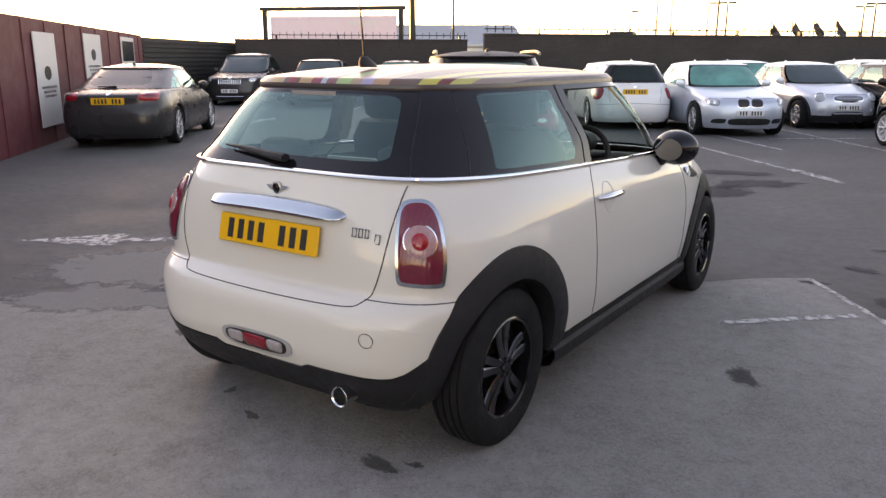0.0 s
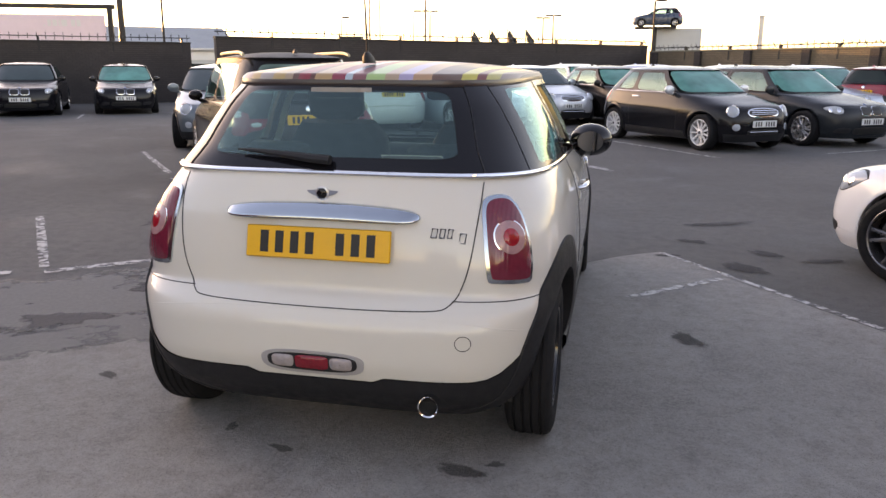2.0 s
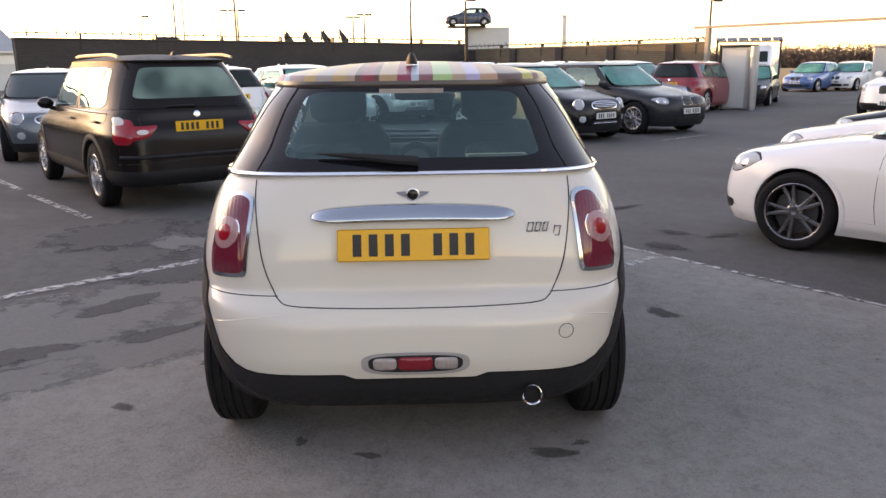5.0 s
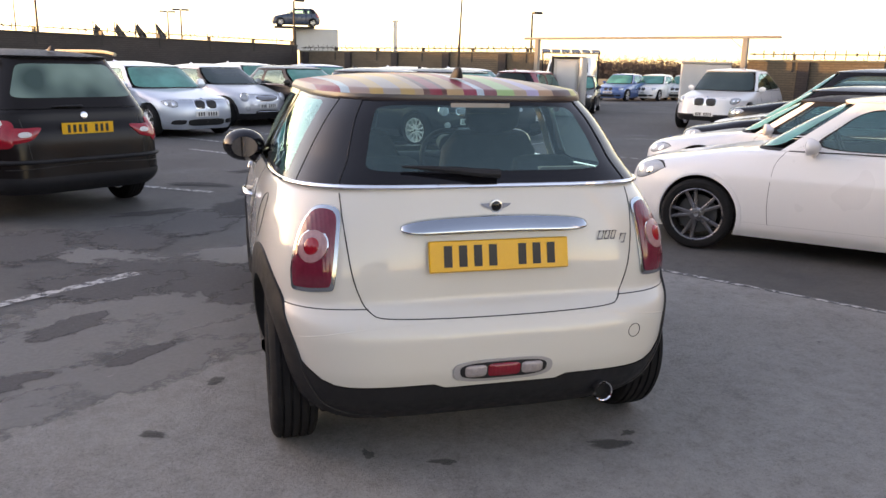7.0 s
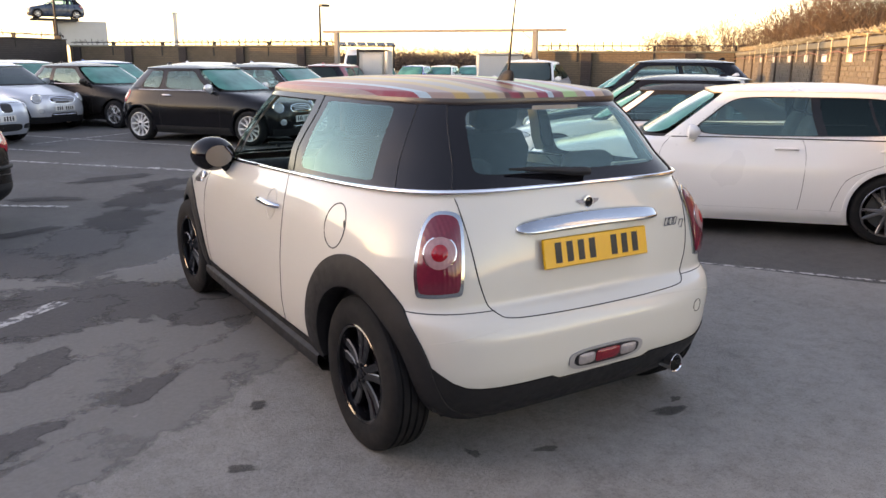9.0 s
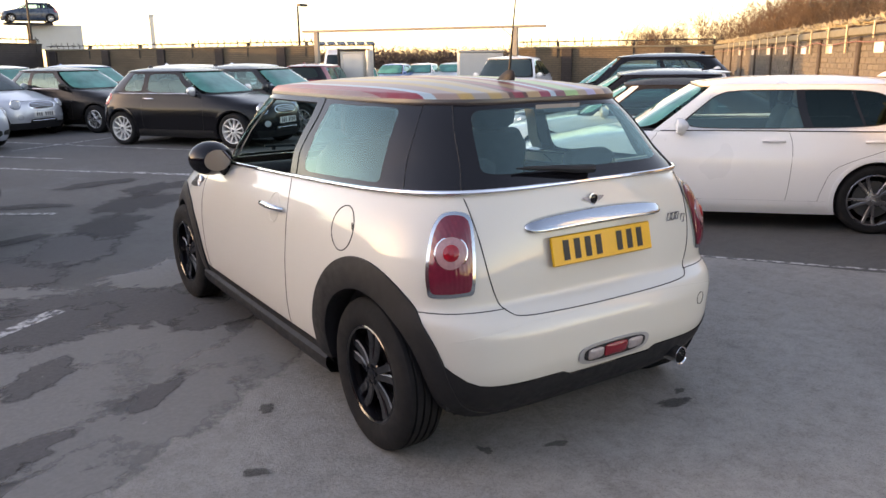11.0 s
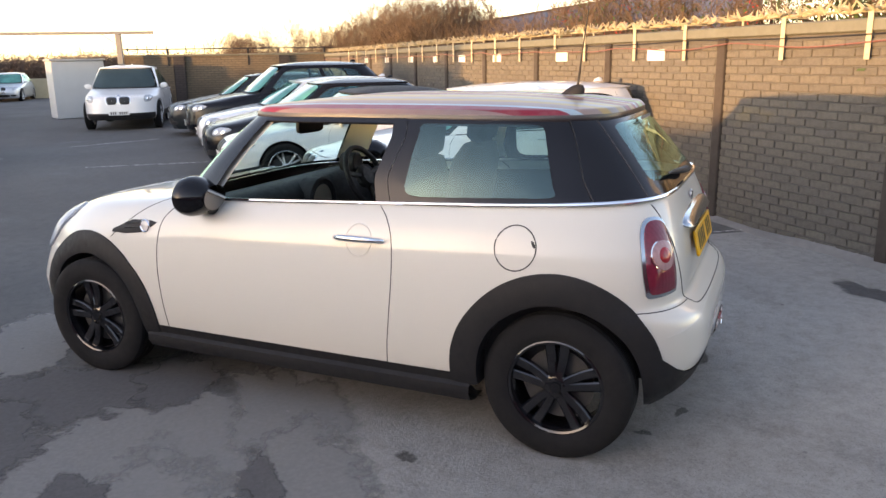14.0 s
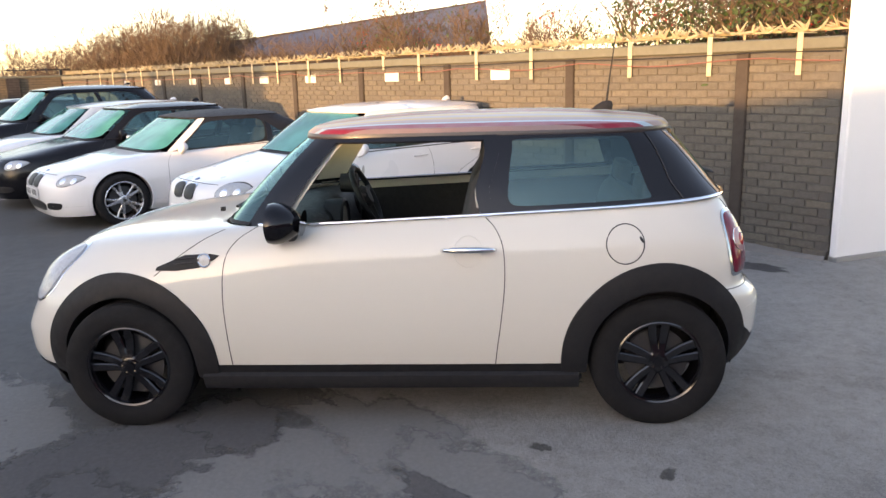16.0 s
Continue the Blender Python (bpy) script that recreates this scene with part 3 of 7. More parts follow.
def wheel(parent, x, y, r, rim, w, spokes, style, rim_mat, turn=0.0, roll=None):
    key = (r, rim, w, spokes, style, rim_mat.name)
    if key not in WHEELS:
        disc = Geo().lathe([(w * 0.1, 0.03), (w * 0.1, rim * 0.72), (w * 0.02, rim * 0.72), (w * 0.02, 0.03)], 40)
        WHEELS[key] = (tyre_geo(r, rim, w).mesh("tyre", RUBBER, 30), rim_geo(rim, w, spokes, style).mesh("rim", rim_mat, 35), disc.mesh("disc", DISC),
                       Geo().lathe([(w * 0.455 - 0.010, 0.024), (w * 0.455 - 0.006, 0.022), (w * 0.455 - 0.005, 0.001)], 20).mesh("cap", CHROME if rim_mat is not BLACK_RIM else GLOSS_BLACK))
    t, rm, ds, cp = WHEELS[key]
    ob = part("wheel", t, None, parent)
    ob.matrix_local = pose(x, y, r, 0, 0, (0 if x > 0 else 180) + turn) @ pose(0, 0, 0, random.uniform(0, 70) if roll is None else roll, 0, 0)
    part("rim", rm, None, ob)
    part("brake_disc", ds, None, ob)
    part("hub_cap", cp, None, ob)
    return ob


BARS = {}


def plate(parent, shell, z, front, w=0.52, h=0.111, name="number_plate", mat=None, tiltx=0.0):
    """A number plate whose characters are plain bars."""
    p = shell.end(0.001, z, front)
    s = 1 if front else -1
    g = Geo().box(-w / 2, -0.006, -h / 2, w / 2, 0.006, h / 2, None, 0.004)
    ob = part(name, g, mat or (PLATE_W if front else PLATE_Y), parent)
    ob.matrix_local = pose(0, p.y + s * 0.016, z, tiltx, 0, 0)
    x = -0.192
    for i in range(8):
        if i != 4:
            y0, y1 = (0.0064, 0.0074) if front else (-0.0074, -0.0064)
            if (front, h) not in BARS:
                BARS[front, h] = Geo().box(-0.015, y0, -h * 0.34, 0.015, y1, h * 0.34).mesh("plate_bar", INK)
            part("plate_bar", BARS[front, h], None, ob).location = (x, 0, 0)
        x += 0.0549
    return ob


def mirror_geo(s=1.0, sign=1):
    """A door mirror shell on its foot; the outer end looks along sign * x."""
    g = Geo()
    rows = []
    for i in range(9):
        t = i / 8
        r = 0.085 * math.sin(math.pi * min(1, 0.10 + 0.9 * (1 - t) ** 0.6)) ** 0.5 if t < 1 else 0.012
        y = -0.04 + 0.13 * t
        rows.append([(sign * (0.105 + 1.15 * r * s * math.cos(a)), y * s, 0.055 + 0.88 * r * s * math.sin(a)) for a in (2 * math.pi * k / 20 for k in range(20))])
    g.grid(rows, close_u=True)
    o = len(g.v) - 20
    g.f.append(tuple(range(o, o + 20)))
    g.tube([(0, 0.02, -0.02), (sign * 0.05, 0.02, -0.012), (sign * 0.075, 0.01, 0.02)], [0.03, 0.028, 0.03], 10)
    return g


# ---- the white car in the middle ----
HATCH = thing("hatchback_car", pose(0, 0, 0), "small cream white three-door hatchback with a striped roof and black wheels", "car")
YM = 1.0
LOW = Shell([(0.19, -0.37, 3.00, 0.72, 5.4, 5.0, 0), (0.26, -0.455, 3.07, 0.785, 5.4, 5.2, 0), (0.33, -0.505, 3.095, 0.812, 5.4, 5.2, 0), (0.40, -0.530, 3.095, 0.826, 5.4, 5.2, 0),
             (0.50, -0.532, 3.055, 0.832, 5.5, 5.2, 0), (0.57, -0.508, 3.020, 0.834, 5.8, 5.1, 0), (0.605, -0.470, 3.000, 0.834, 6.0, 5.0, 0), (0.63, -0.440, 2.985, 0.833, 6.2, 4.8, 0),
             (0.70, -0.435, 2.945, 0.828, 6.2, 4.6, -0.003), (0.79, -0.420, 2.860, 0.815, 5.9, 4.1, -0.01), (0.86, -0.398, 2.770, 0.795, 5.6, 3.8, -0.02),
             (0.905, -0.378, 2.61, 0.772, 5.3, 3.7, -0.03), (0.935, -0.362, 2.29, 0.752, 5.0, 4.0, -0.038), (0.948, -0.355, 2.04, 0.742, 4.8, 5, -0.04)], YM)
CAB = Shell([(0.948, -0.355, 2.02, 0.742, 5.2, 5, -0.04), (1.08, -0.280, 1.89, 0.697, 4.4, 4.7, -0.022), (1.20, -0.198, 1.76, 0.64, 4.4, 4.4, -0.008), (1.30, -0.122, 1.635, 0.582, 4.0, 4.2, 0)], YM)
WB, RW, RR = 2.465, 0.305, 0.200
ARCHES = ((0.0, 0.300, 0.350), (WB - 0.028, 0.292, 0.356))


def on_low(y, z, s, off=0.0):
    return LOW.side(y, z, s, off)


F_REAR, F_NOSE = LOW.f_of_y(3, -0.36), LOW.f_of_y(3, 2.92)


def paint_edge(f):
    """The level where the paint ends and the black cladding starts: it climbs towards the arches."""
    a = abs(f)
    rise = 1.1 * math.exp(-((a - F_REAR) / 0.020) ** 2) - 1.15 * min(1.0, max(0.0, (a - F_NOSE + 0.05) / 0.03))
    centre = -0.22 if a < 0.055 else 0.0
    side = min(1.0, max(0.0, min(a - F_REAR, F_NOSE - a) / 0.06 - 0.8))
    return 2.30 + rise + centre - 0.62 * side


part("body", LOW.skin(1.75, 13, 46, 110, ARCHES, 0.0, paint_edge), CREAM, HATCH, "cream white painted body")
part("lower_bumper", LOW.skin(0, 1.75, 10, 110, ARCHES, 0.004, paint_edge, False), TRIM, HATCH, "black plastic lower bumper and sill")
chin_f = [1 - 0.15 * i / 12 for i in range(12, -1, -1)]
chin = [[LOW.pt(k, q * f) + Vector((0, dy, dz)) for f, q in [(f, -1) for f in chin_f] + [(f, 1) for f in reversed(chin_f[:-1])]] for k, dy, dz in ((0.6, 0.006, 0.0), (0.2, 0.012, -0.03), (0.0, 0.02, -0.065), (0.0, -0.03, -0.075), (0.0, -0.10, -0.06))]
part("front_lip", Geo().grid(chin), TRIM, HATCH, "black plastic front lip")
under = Geo()
under.box(-0.52, -0.22, 0.20, 0.52, 2.70, 0.26)
under.box(-0.55, 0.35, 0.24, 0.55, 2.05, 0.30)
part("underbody", under, UNDER, HATCH)


def arch_geo(shell, yw, zw, r0, rmax, s, t0=-9, t1=189, lift=0.014, depth=0.16, taper=0.0):
    rows = []
    for d in np.linspace(t0, t1, 49):
        c, q = math.cos(radians(d)), math.sin(radians(d))
        row = []
        rear_side = (d > 90) == (taper > 0)
        r1 = rmax - abs(taper) * (abs(d - 90) / 98) ** 1.5 if taper and rear_side else rmax
        for r, o in ((r1, -0.006), (r1 - 0.004, lift * 0.75), (r1 - 0.03, lift), ((r0 + r1) / 2, lift * 1.08), (r0 + 0.015, lift), (r0, lift * 0.55)):
            row.append(shell.side(yw + r * c, max(zw + r * q, shell.tab_z[0] + 0.004), s, o))
        e = row[-1].copy()
        e.x -= s * depth
        row.append(e)
        rows.append(row)
    return Geo().grid(rows)


def well_geo(yw, zw, r, s, x0, x1):
    rows = []
    for d in np.linspace(-8, 188, 25):
        c, q = math.cos(radians(d)), math.sin(radians(d))
        rows.append([(s * x, yw + r * c, zw + r * q) for x in (x0, x1)])
    g = Geo().grid(rows)
    g.poly([r_[1] for r_ in rows])
    return g


for s in (1, -1):
    part("wheel_arch", arch_geo(LOW, 0.0, 0.305, 0.326, 0.446, s, -6, 198, 0.010, 0.16, 0.050), TRIM, HATCH, "matt black plastic arch")
    part("wheel_arch", arch_geo(LOW, WB - 0.028, 0.293, 0.326, 0.436, s, -10, 188, 0.012, 0.16, -0.02), TRIM, HATCH, "matt black plastic arch")
    for y in (0, WB):
        part("wheel_well", well_geo(y, 0.305, 0.36, s, 0.67, 0.45), UNDER, HATCH)
    rows = []
    for y in np.linspace(0.36, 2.08, 20):
        b = on_low(y, 0.29, s)
        rows.append([b + Vector((s * dx, 0, dz)) for dx, dz in ((-0.03, 0.020), (-0.010, 0.012), (-0.008, -0.016), (0.013, -0.032), (0.014, -0.064), (-0.006, -0.098), (-0.06, -0.115), (-0.14, -0.11))])
    part("side_sill", Geo().grid(rows), TRIM, HATCH, "matt black plastic sill")
for x in (0.712, -0.712):
    wheel(HATCH, x, 0, RW, RR, 0.175, 5, "fat", BLACK_RIM, 0, 0)
    wheel(HATCH, x * 1.03, WB, RW, RR, 0.175, 5, "fat", BLACK_RIM, 2, 10)


def seam(name, pts, r=0.0021, mat=None, parent=None, label=""):
    return part(name, Geo().tube(pts, r, 6), mat or INK, parent or HATCH, label)


def smooth(pts, n=8):
    """A Catmull-Rom line through pts."""
    p = [np.array(q, float) for q in pts]
    p = [2 * p[0] - p[1]] + p + [2 * p[-1] - p[-2]]
    out = []
    for i in range(1, len(p) - 2):
        for j in range(n):
            t = j / n
            out.append(0.5 * (2 * p[i] + (p[i + 1] - p[i - 1]) * t + (2 * p[i - 1] - 5 * p[i] + 4 * p[i + 1] - p[i + 2]) * t * t + (3 * p[i] - p[i - 1] - 3 * p[i + 1] + p[i + 2]) * t ** 3))
    out.append(p[-2])
    return out


for s in (1, -1):
    seam("door_seam", [on_low(y, z, s) for y, z in smooth([(1.80, 0.920), (1.885, 0.865), (1.935, 0.78), (1.950, 0.60), (1.94, 0.305)])])
    seam("door_seam", [on_low(y, z, s) for y, z in smooth([(0.775, 0.950), (0.73, 0.90), (0.70, 0.82), (0.695, 0.68), (0.715, 0.48), (0.74, 0.305)])])
    seam("bonnet_seam", [on_low(y, z, s) for y, z in smooth([(2.27, 0.715), (2.20, 0.765), (2.12, 0.820), (2.04, 0.868), (1.96, 0.902)])])
    seam("bumper_seam", [LOW.end(s * x, 0.614) for x in np.linspace(0.47, 0.80, 14)])
    # door handle with its dished cup
    g = Geo()
    g.tube([on_low(y, 0.815, s, o) for y, o in ((0.735, 0.006), (0.75, 0.030), (0.80, 0.040), (0.86, 0.042), (0.92, 0.040), (0.955, 0.028), (0.972, 0.006))], [0.010, 0.012, 0.014, 0.015, 0.014, 0.011, 0.008], 10)
    part("door_handle", g, CHROME, HATCH, "chrome door handle")
    seam("handle_cup_rim", [on_low(0.855 + 0.062 * math.cos(t), 0.812 + 0.066 * math.sin(t), s) for t in np.linspace(0, 2 * math.pi, 33)], 0.0030, CREAM)
    # side scuttle with the repeater lamp
    f0 = s * LOW.f_of_y(LOW.k_of(0.785, 2.09), 2.09)
    part("side_vent", LOW.decal([(-0.11, 0.010), (-0.105, 0.030), (-0.05, 0.036), (0.06, 0.030), (0.115, -0.022), (0.10, -0.036), (0.0, -0.036), (-0.09, -0.022)], f0, 0.785, 0.003, 0.003), TRIM, HATCH, "black wing vent")
    for dz in (-0.010, 0.010):
        seam("vent_bar", [on_low(y, 0.785 + dz - 0.1 * (y - 2.06), s, 0.007) for y in (2.07, 2.12, 2.17)], 0.003, DARK_STEEL)
    at_ = on_low(2.025, 0.783, s, 0.004)
    m_ = Matrix.Translation(at_) @ Vector((0, 1, 0)).rotation_difference(Vector((s, 0.06, 0.16))).to_matrix().to_4x4()
    part("repeater_ring", Geo().lathe([(-0.01, 0.033), (0.006, 0.032), (0.009, 0.028), (0.006, 0.024)], 28, "Y").moved(m_), CHROME, HATCH)
    part("repeater_lamp", Geo().lathe([(-0.004, 0.025), (0.006, 0.024), (0.011, 0.014), (0.012, 0.001)], 24, "Y").moved(m_), CLEAR_LENS, HATCH)
    # door mirror
    base = on_low(1.62, 0.915, s)
    g = mirror_geo(1.24, s).moved(Matrix.Translation(base + Vector((s * -0.01, 0, -0.016))))
    mo = part("door_mirror", g, GLOSS_BLACK, HATCH, "round black door mirror")
    o = Geo().grid([[(base.x + s * (0.105 + 1.12 * r * math.cos(a)) - s * 0.01, base.y - 0.049 - 0.12 * r * math.sin(a), base.z + 0.039 + 0.90 * r * math.sin(a)) for a in np.linspace(0, 2 * math.pi, 25)] for r in (0.001, 0.035, 0.064)])
    part("mirror_glass", o, MIRROR, mo)
    # head lamp
    fh = s * LOW.f_of_x(LOW.k_of(0.67, 2.8), 0.585, True)
    part("headlamp_ring", LOW.decal(oval(0.112, 0.132, 2.2), fh, 0.690, 0.002, 0.010), CHROME, HATCH)
    part("headlamp", LOW.decal(oval(0.102, 0.121, 2.2), fh, 0.690, 0.010, 0.020), LAMP_GLASS, HATCH)

# fuel flap on the left side
seam("fuel_flap", [on_low(0.165 + 0.083 * math.cos(t), 0.832 + 0.084 * math.sin(t), -1) for t in np.linspace(0, 2 * math.pi, 41)], 0.0026)
part("flap_notch", LOW.decal(oval(0.006, 0.014), -LOW.f_of_y(LOW.k_of(0.84, 0.09), 0.09), 0.835, 0.001, 0.001), INK, HATCH)

# hatch
pts = smooth([(-0.548, 0.985), (-0.545, 0.90), (-0.525, 0.74), (-0.495, 0.645), (-0.465, 0.605), (-0.41, 0.588), (-0.2, 0.580), (0.0, 0.578)])
hatch = [LOW.end(x, z) for x, z in pts]
seam("hatch_seam", hatch + [Vector((-v.x, v.y, v.z)) for v in reversed(hatch)], 0.0024)
seam("bumper_crease", [LOW.end(x, 0.571 - 0.10 * (abs(x) / 0.8) ** 4, False, -0.003) for x in np.linspace(-0.72, 0.72, 40)], 0.004, CREAM)
seam("towing_eye_cover", [LOW.end(0.52 + 0.026 * math.cos(t), 0.485 + 0.026 * math.sin(t)) for t in np.linspace(0, 2 * math.pi, 25)], 0.0015)
pl = plate(HATCH, LOW, 0.782, False)
pl.matrix_local = pose(0, -0.446, 0.810, -13, 0, 0)
rows = []
for e in np.sin(np.linspace(-math.pi / 2, math.pi / 2, 61)):
    x = 0.352 * e
    tip = max(1 - abs(e) ** 10, 0.0) ** 0.5
    half = (0.027 - 0.006 * e * e) * tip + 0.001
    zc = 0.873 + 0.010 * (1 - e * e)
    b = LOW.end(x if abs(x) > 1e-3 else 1e-3, zc)
    out = 0.045 * tip + 0.002
    zt, zb = zc + half, zc - half
    rows.append([(b.x, b.y + d * out + 0.004, zb + q * (zt - zb)) for d, q in ((0.10, 1.0), (-0.28, 0.99), (-0.42, 0.94), (-0.92, 0.30), (-1.0, 0.16), (-0.96, 0.05), (-0.80, 0.0), (0.10, 0.0))])
part("hatch_handle", Geo().grid(rows), HANDLE_CHROME, HATCH, "polished chrome hatch handle", 60)
b = LOW.end(0.001, 0.938)
g = Geo().lathe([(0.0, 0.024), (-0.007, 0.024), (-0.009, 0.018), (-0.0095, 0.001)], 24, "Y", (0, b.y, 0.940))
part("badge", g, SILVER_RIM, HATCH, "round dark badge with silver wings")
part("badge_face", Geo().lathe([(-0.0092, 0.0185), (-0.0105, 0.017), (-0.011, 0.001)], 24, "Y", (0, b.y, 0.940)), GLOSS_BLACK, HATCH)
for s in (1, -1):
    g = Geo()
    g.grid([[(s * x, LOW.end(s * x, z).y - 0.006, z) for x, z in ((x0, 0.940 + h), (x0, 0.940 - h2))] for x0, h, h2 in ((0.020, 0.010, 0.010), (0.034, 0.010, 0.006), (0.048, 0.009, 0.0), (0.056, 0.009, -0.006))])
    part("badge_wing", g, GREY_RIM, HATCH)
for x, w, z0, z1 in ((0.385, 0.024, 0.812, 0.842), (0.413, 0.022, 0.812, 0.842), (0.440, 0.020, 0.812, 0.842), (0.478, 0.026, 0.795, 0.828)):
    g = Geo()
    y = LOW.end(x + w / 2, 0.82).y
    c = [(x + 0.006, z0), (x + w, z0), (x + w + 0.006, z1), (x + 0.012, z1), (x + 0.006, z0)]
    g.tube([(px, y - 0.004, pz) for px, pz in c], 0.0028, 6)
    part("badge_shape", g, GREY_RIM, HATCH)

TAIL = [(0.075, -0.125), (0.055, -0.135), (-0.05, -0.130), (-0.075, -0.118), (-0.078, -0.06), (-0.070, 0.02), (-0.058, 0.085), (-0.038, 0.120), (0.0, 0.131), (0.040, 0.123), (0.064, 0.085), (0.077, 0.02), (0.083, -0.06)]
TAIL = [tuple(q) for q in smooth(TAIL + TAIL[:1], 4)[:-1]]
for s in (1, -1):
    ft = s * LOW.f_of_x(LOW.k_of(0.79, -0.4), 0.640)
    part("tail_lamp_ring", LOW.decal([(u * 1.09, v * 1.055) for u, v in TAIL], ft, 0.793, 0.007, 0.006), HANDLE_CHROME, HATCH, "satin chrome lamp surround")
    lamp = part("tail_lamp", LOW.decal([(u * 0.92, v * 0.95) for u, v in TAIL], ft, 0.793, 0.013, 0.012), DARK_RED_LENS, HATCH, "dark red tail lamp")
    part("lamp_ring", LOW.decal(oval(0.0535, 0.0555), ft + s * 0.004 / LOW.length, 0.795, 0.023, 0.004), CHROME, lamp)
    part("reversing_lens", LOW.decal(oval(0.049, 0.051), ft + s * 0.004 / LOW.length, 0.795, 0.0265, 0.005), PINK_LENS, lamp)
    part("brake_lens", LOW.decal(oval(0.025, 0.027), ft + s * 0.004 / LOW.length, 0.795, 0.0315, 0.005), RED_LENS, lamp)


def rear_decal(a, b, n, x, z, off, dome):
    g = Geo()
    con = oval(a, b, n, 48)
    rows = [[LOW.end((x + u * s) or 1e-4, z + v * s, False, off + dome * (1 - s ** 4)) for u, v in con] for s in (0.02, 0.5, 0.8, 1.0)]
    rows.append([LOW.end(x + u, z + v, False, -0.02) for u, v in con])
    return g.grid(rows, close_u=True)


fog = part("rear_fog_surround", rear_decal(0.186, 0.037, 3.2, 0.0, 0.388, 0.006, 0.0), plain("silver_grey_plastic", (0.34, 0.33, 0.33), 0.35, 0.0, 60.0, 0.06, 0.03), HATCH, "silver fog lamp surround")
part("lamp_recess", rear_decal(0.162, 0.027, 3.4, 0.0, 0.389, 0.0085, 0.0), TRIM, fog)
part("fog_lens", rear_decal(0.060, 0.021, 5, 0.0, 0.390, 0.012, 0.006), BRIGHT_RED, fog)
for x in (-0.105, 0.105):
    part("reversing_lens", rear_decal(0.040, 0.019, 4, x, 0.390, 0.012, 0.006), CLOUDY_LENS, fog)
ex = Geo().lathe([(-0.40, 0.031), (-0.545, 0.034), (-0.556, 0.0365), (-0.560, 0.035), (-0.556, 0.031), (-0.45, 0.029), (-0.40, 0.001)], 32, "Y", (0.405, 0.034, 0.280))
part("exhaust_tip", ex, CHROME, HATCH, "chrome exhaust tip")
part("exhaust_bore", Geo().lathe([(-0.50, 0.030), (-0.50, 0.001)], 24, "Y", (0.405, 0.034, 0.280)), UNDER, HATCH)

# cabin: pillars, panes, roof
KT = 3.0


def fy(k, y):
    return CAB.f_of_y(k, y)


def strip(yb0, yb1, yt0, yt1, s, off=0.004, nu=6, nv=16):
    at = window(CAB, 0, KT, (s * fy(0, yb0), s * fy(KT, yt0)), (s * fy(0, yb1), s * fy(KT, yt1)), off)
    return sheet(at, nu, nv)


FX0, FX1 = CAB.f_of_x(0, 0.565), CAB.f_of_x(KT, 0.425)
for s in (1, -1):
    part("front_pillar", strip(1.70, 1.86, 1.44, 1.56, s), GLOSS_BLACK, HATCH)
    part("door_pillar", strip(0.735, 0.80, 0.72, 0.785, s, 0.006), GLOSS_BLACK, HATCH)
    at = window(CAB, 0, KT, (s * fy(0, 0.735), s * fy(KT, 0.72)), (s * fy(0, -0.125), s * fy(KT, 0.035)), 0.003)
    part("quarter_window_band", border(at, 0.74, 0.85, 16, -0.085, 0.01), GLOSS_BLACK, HATCH)
    part("quarter_window", pane(at, 0.74, 0.85, 16, -0.085, 0.01), GLASS, HATCH, "tinted rear quarter window")
    at = window(CAB, 0, KT, (s * fy(0, -0.112), s * fy(KT, 0.048)), (s * (FX0 - 0.005), s * (FX1 - 0.004)), 0.006)
    part("rear_pillar", sheet(at, 8, 16), GLOSS_BLACK, HATCH)
    for u in (-1.0, 1.0):
        seam("pillar_seam", [at(u, v) for v in np.linspace(-0.97, 0.97, 14)], 0.0024, DARK_STEEL)
    # top rail over the door opening, and inner pale pillars
    at = window(CAB, 2.78, KT, (s * fy(KT, 0.72), s * fy(KT, 0.72)), (s * fy(KT, 1.50), s * fy(KT, 1.50)), 0.004)
    part("door_top_rail", sheet(at, 12, 3), GLOSS_BLACK, HATCH)
    at = window(CAB, 0.3, KT, (s * fy(0, 1.69), s * fy(KT, 1.43)), (s * fy(0, 1.865), s * fy(KT, 1.56)), -0.02)
    part("inner_pillar", sheet(at, 4, 10), HEADLINER, HATCH)
    at = window(CAB, 0.3, KT, (s * fy(0, 0.70), s * fy(KT, 0.70)), (s * fy(0, 0.79), s * fy(KT, 0.78)), -0.03)
    part("inner_pillar", sheet(at, 4, 10), HEADLINER, HATCH)
    at = window(CAB, 0.2, KT, (s * fy(0, -0.05), s * fy(KT, 0.05)), (s * (FX0 + 0.003), s * (FX1 + 0.004)), -0.03)
    part("inner_pillar", sheet(at, 4, 10), DASH, HATCH)
at = window(CAB, 0.06, KT, (-FX0, -FX1), (FX0, FX1), 0.004)
part("rear_window_band", border(at, 0.84, 0.76, 11, 0, 0.06), GLOSS_BLACK, HATCH)
part("rear_window", pane(at, 0.84, 0.76, 11, 0, 0.06), GLASS, HATCH, "tinted rear window")


def screen_at(u, v, h=0.0):
    t = (v + 1) / 2
    k = KT * t
    fa = fy(0, 1.85) + (fy(KT, 1.55) - fy(0, 1.85)) * t
    f = math.copysign(1 - (1 - fa) * abs(u), u if u else 1)
    return CAB.pt(k, f) + (0.003 + h) * CAB.normal(k, f)


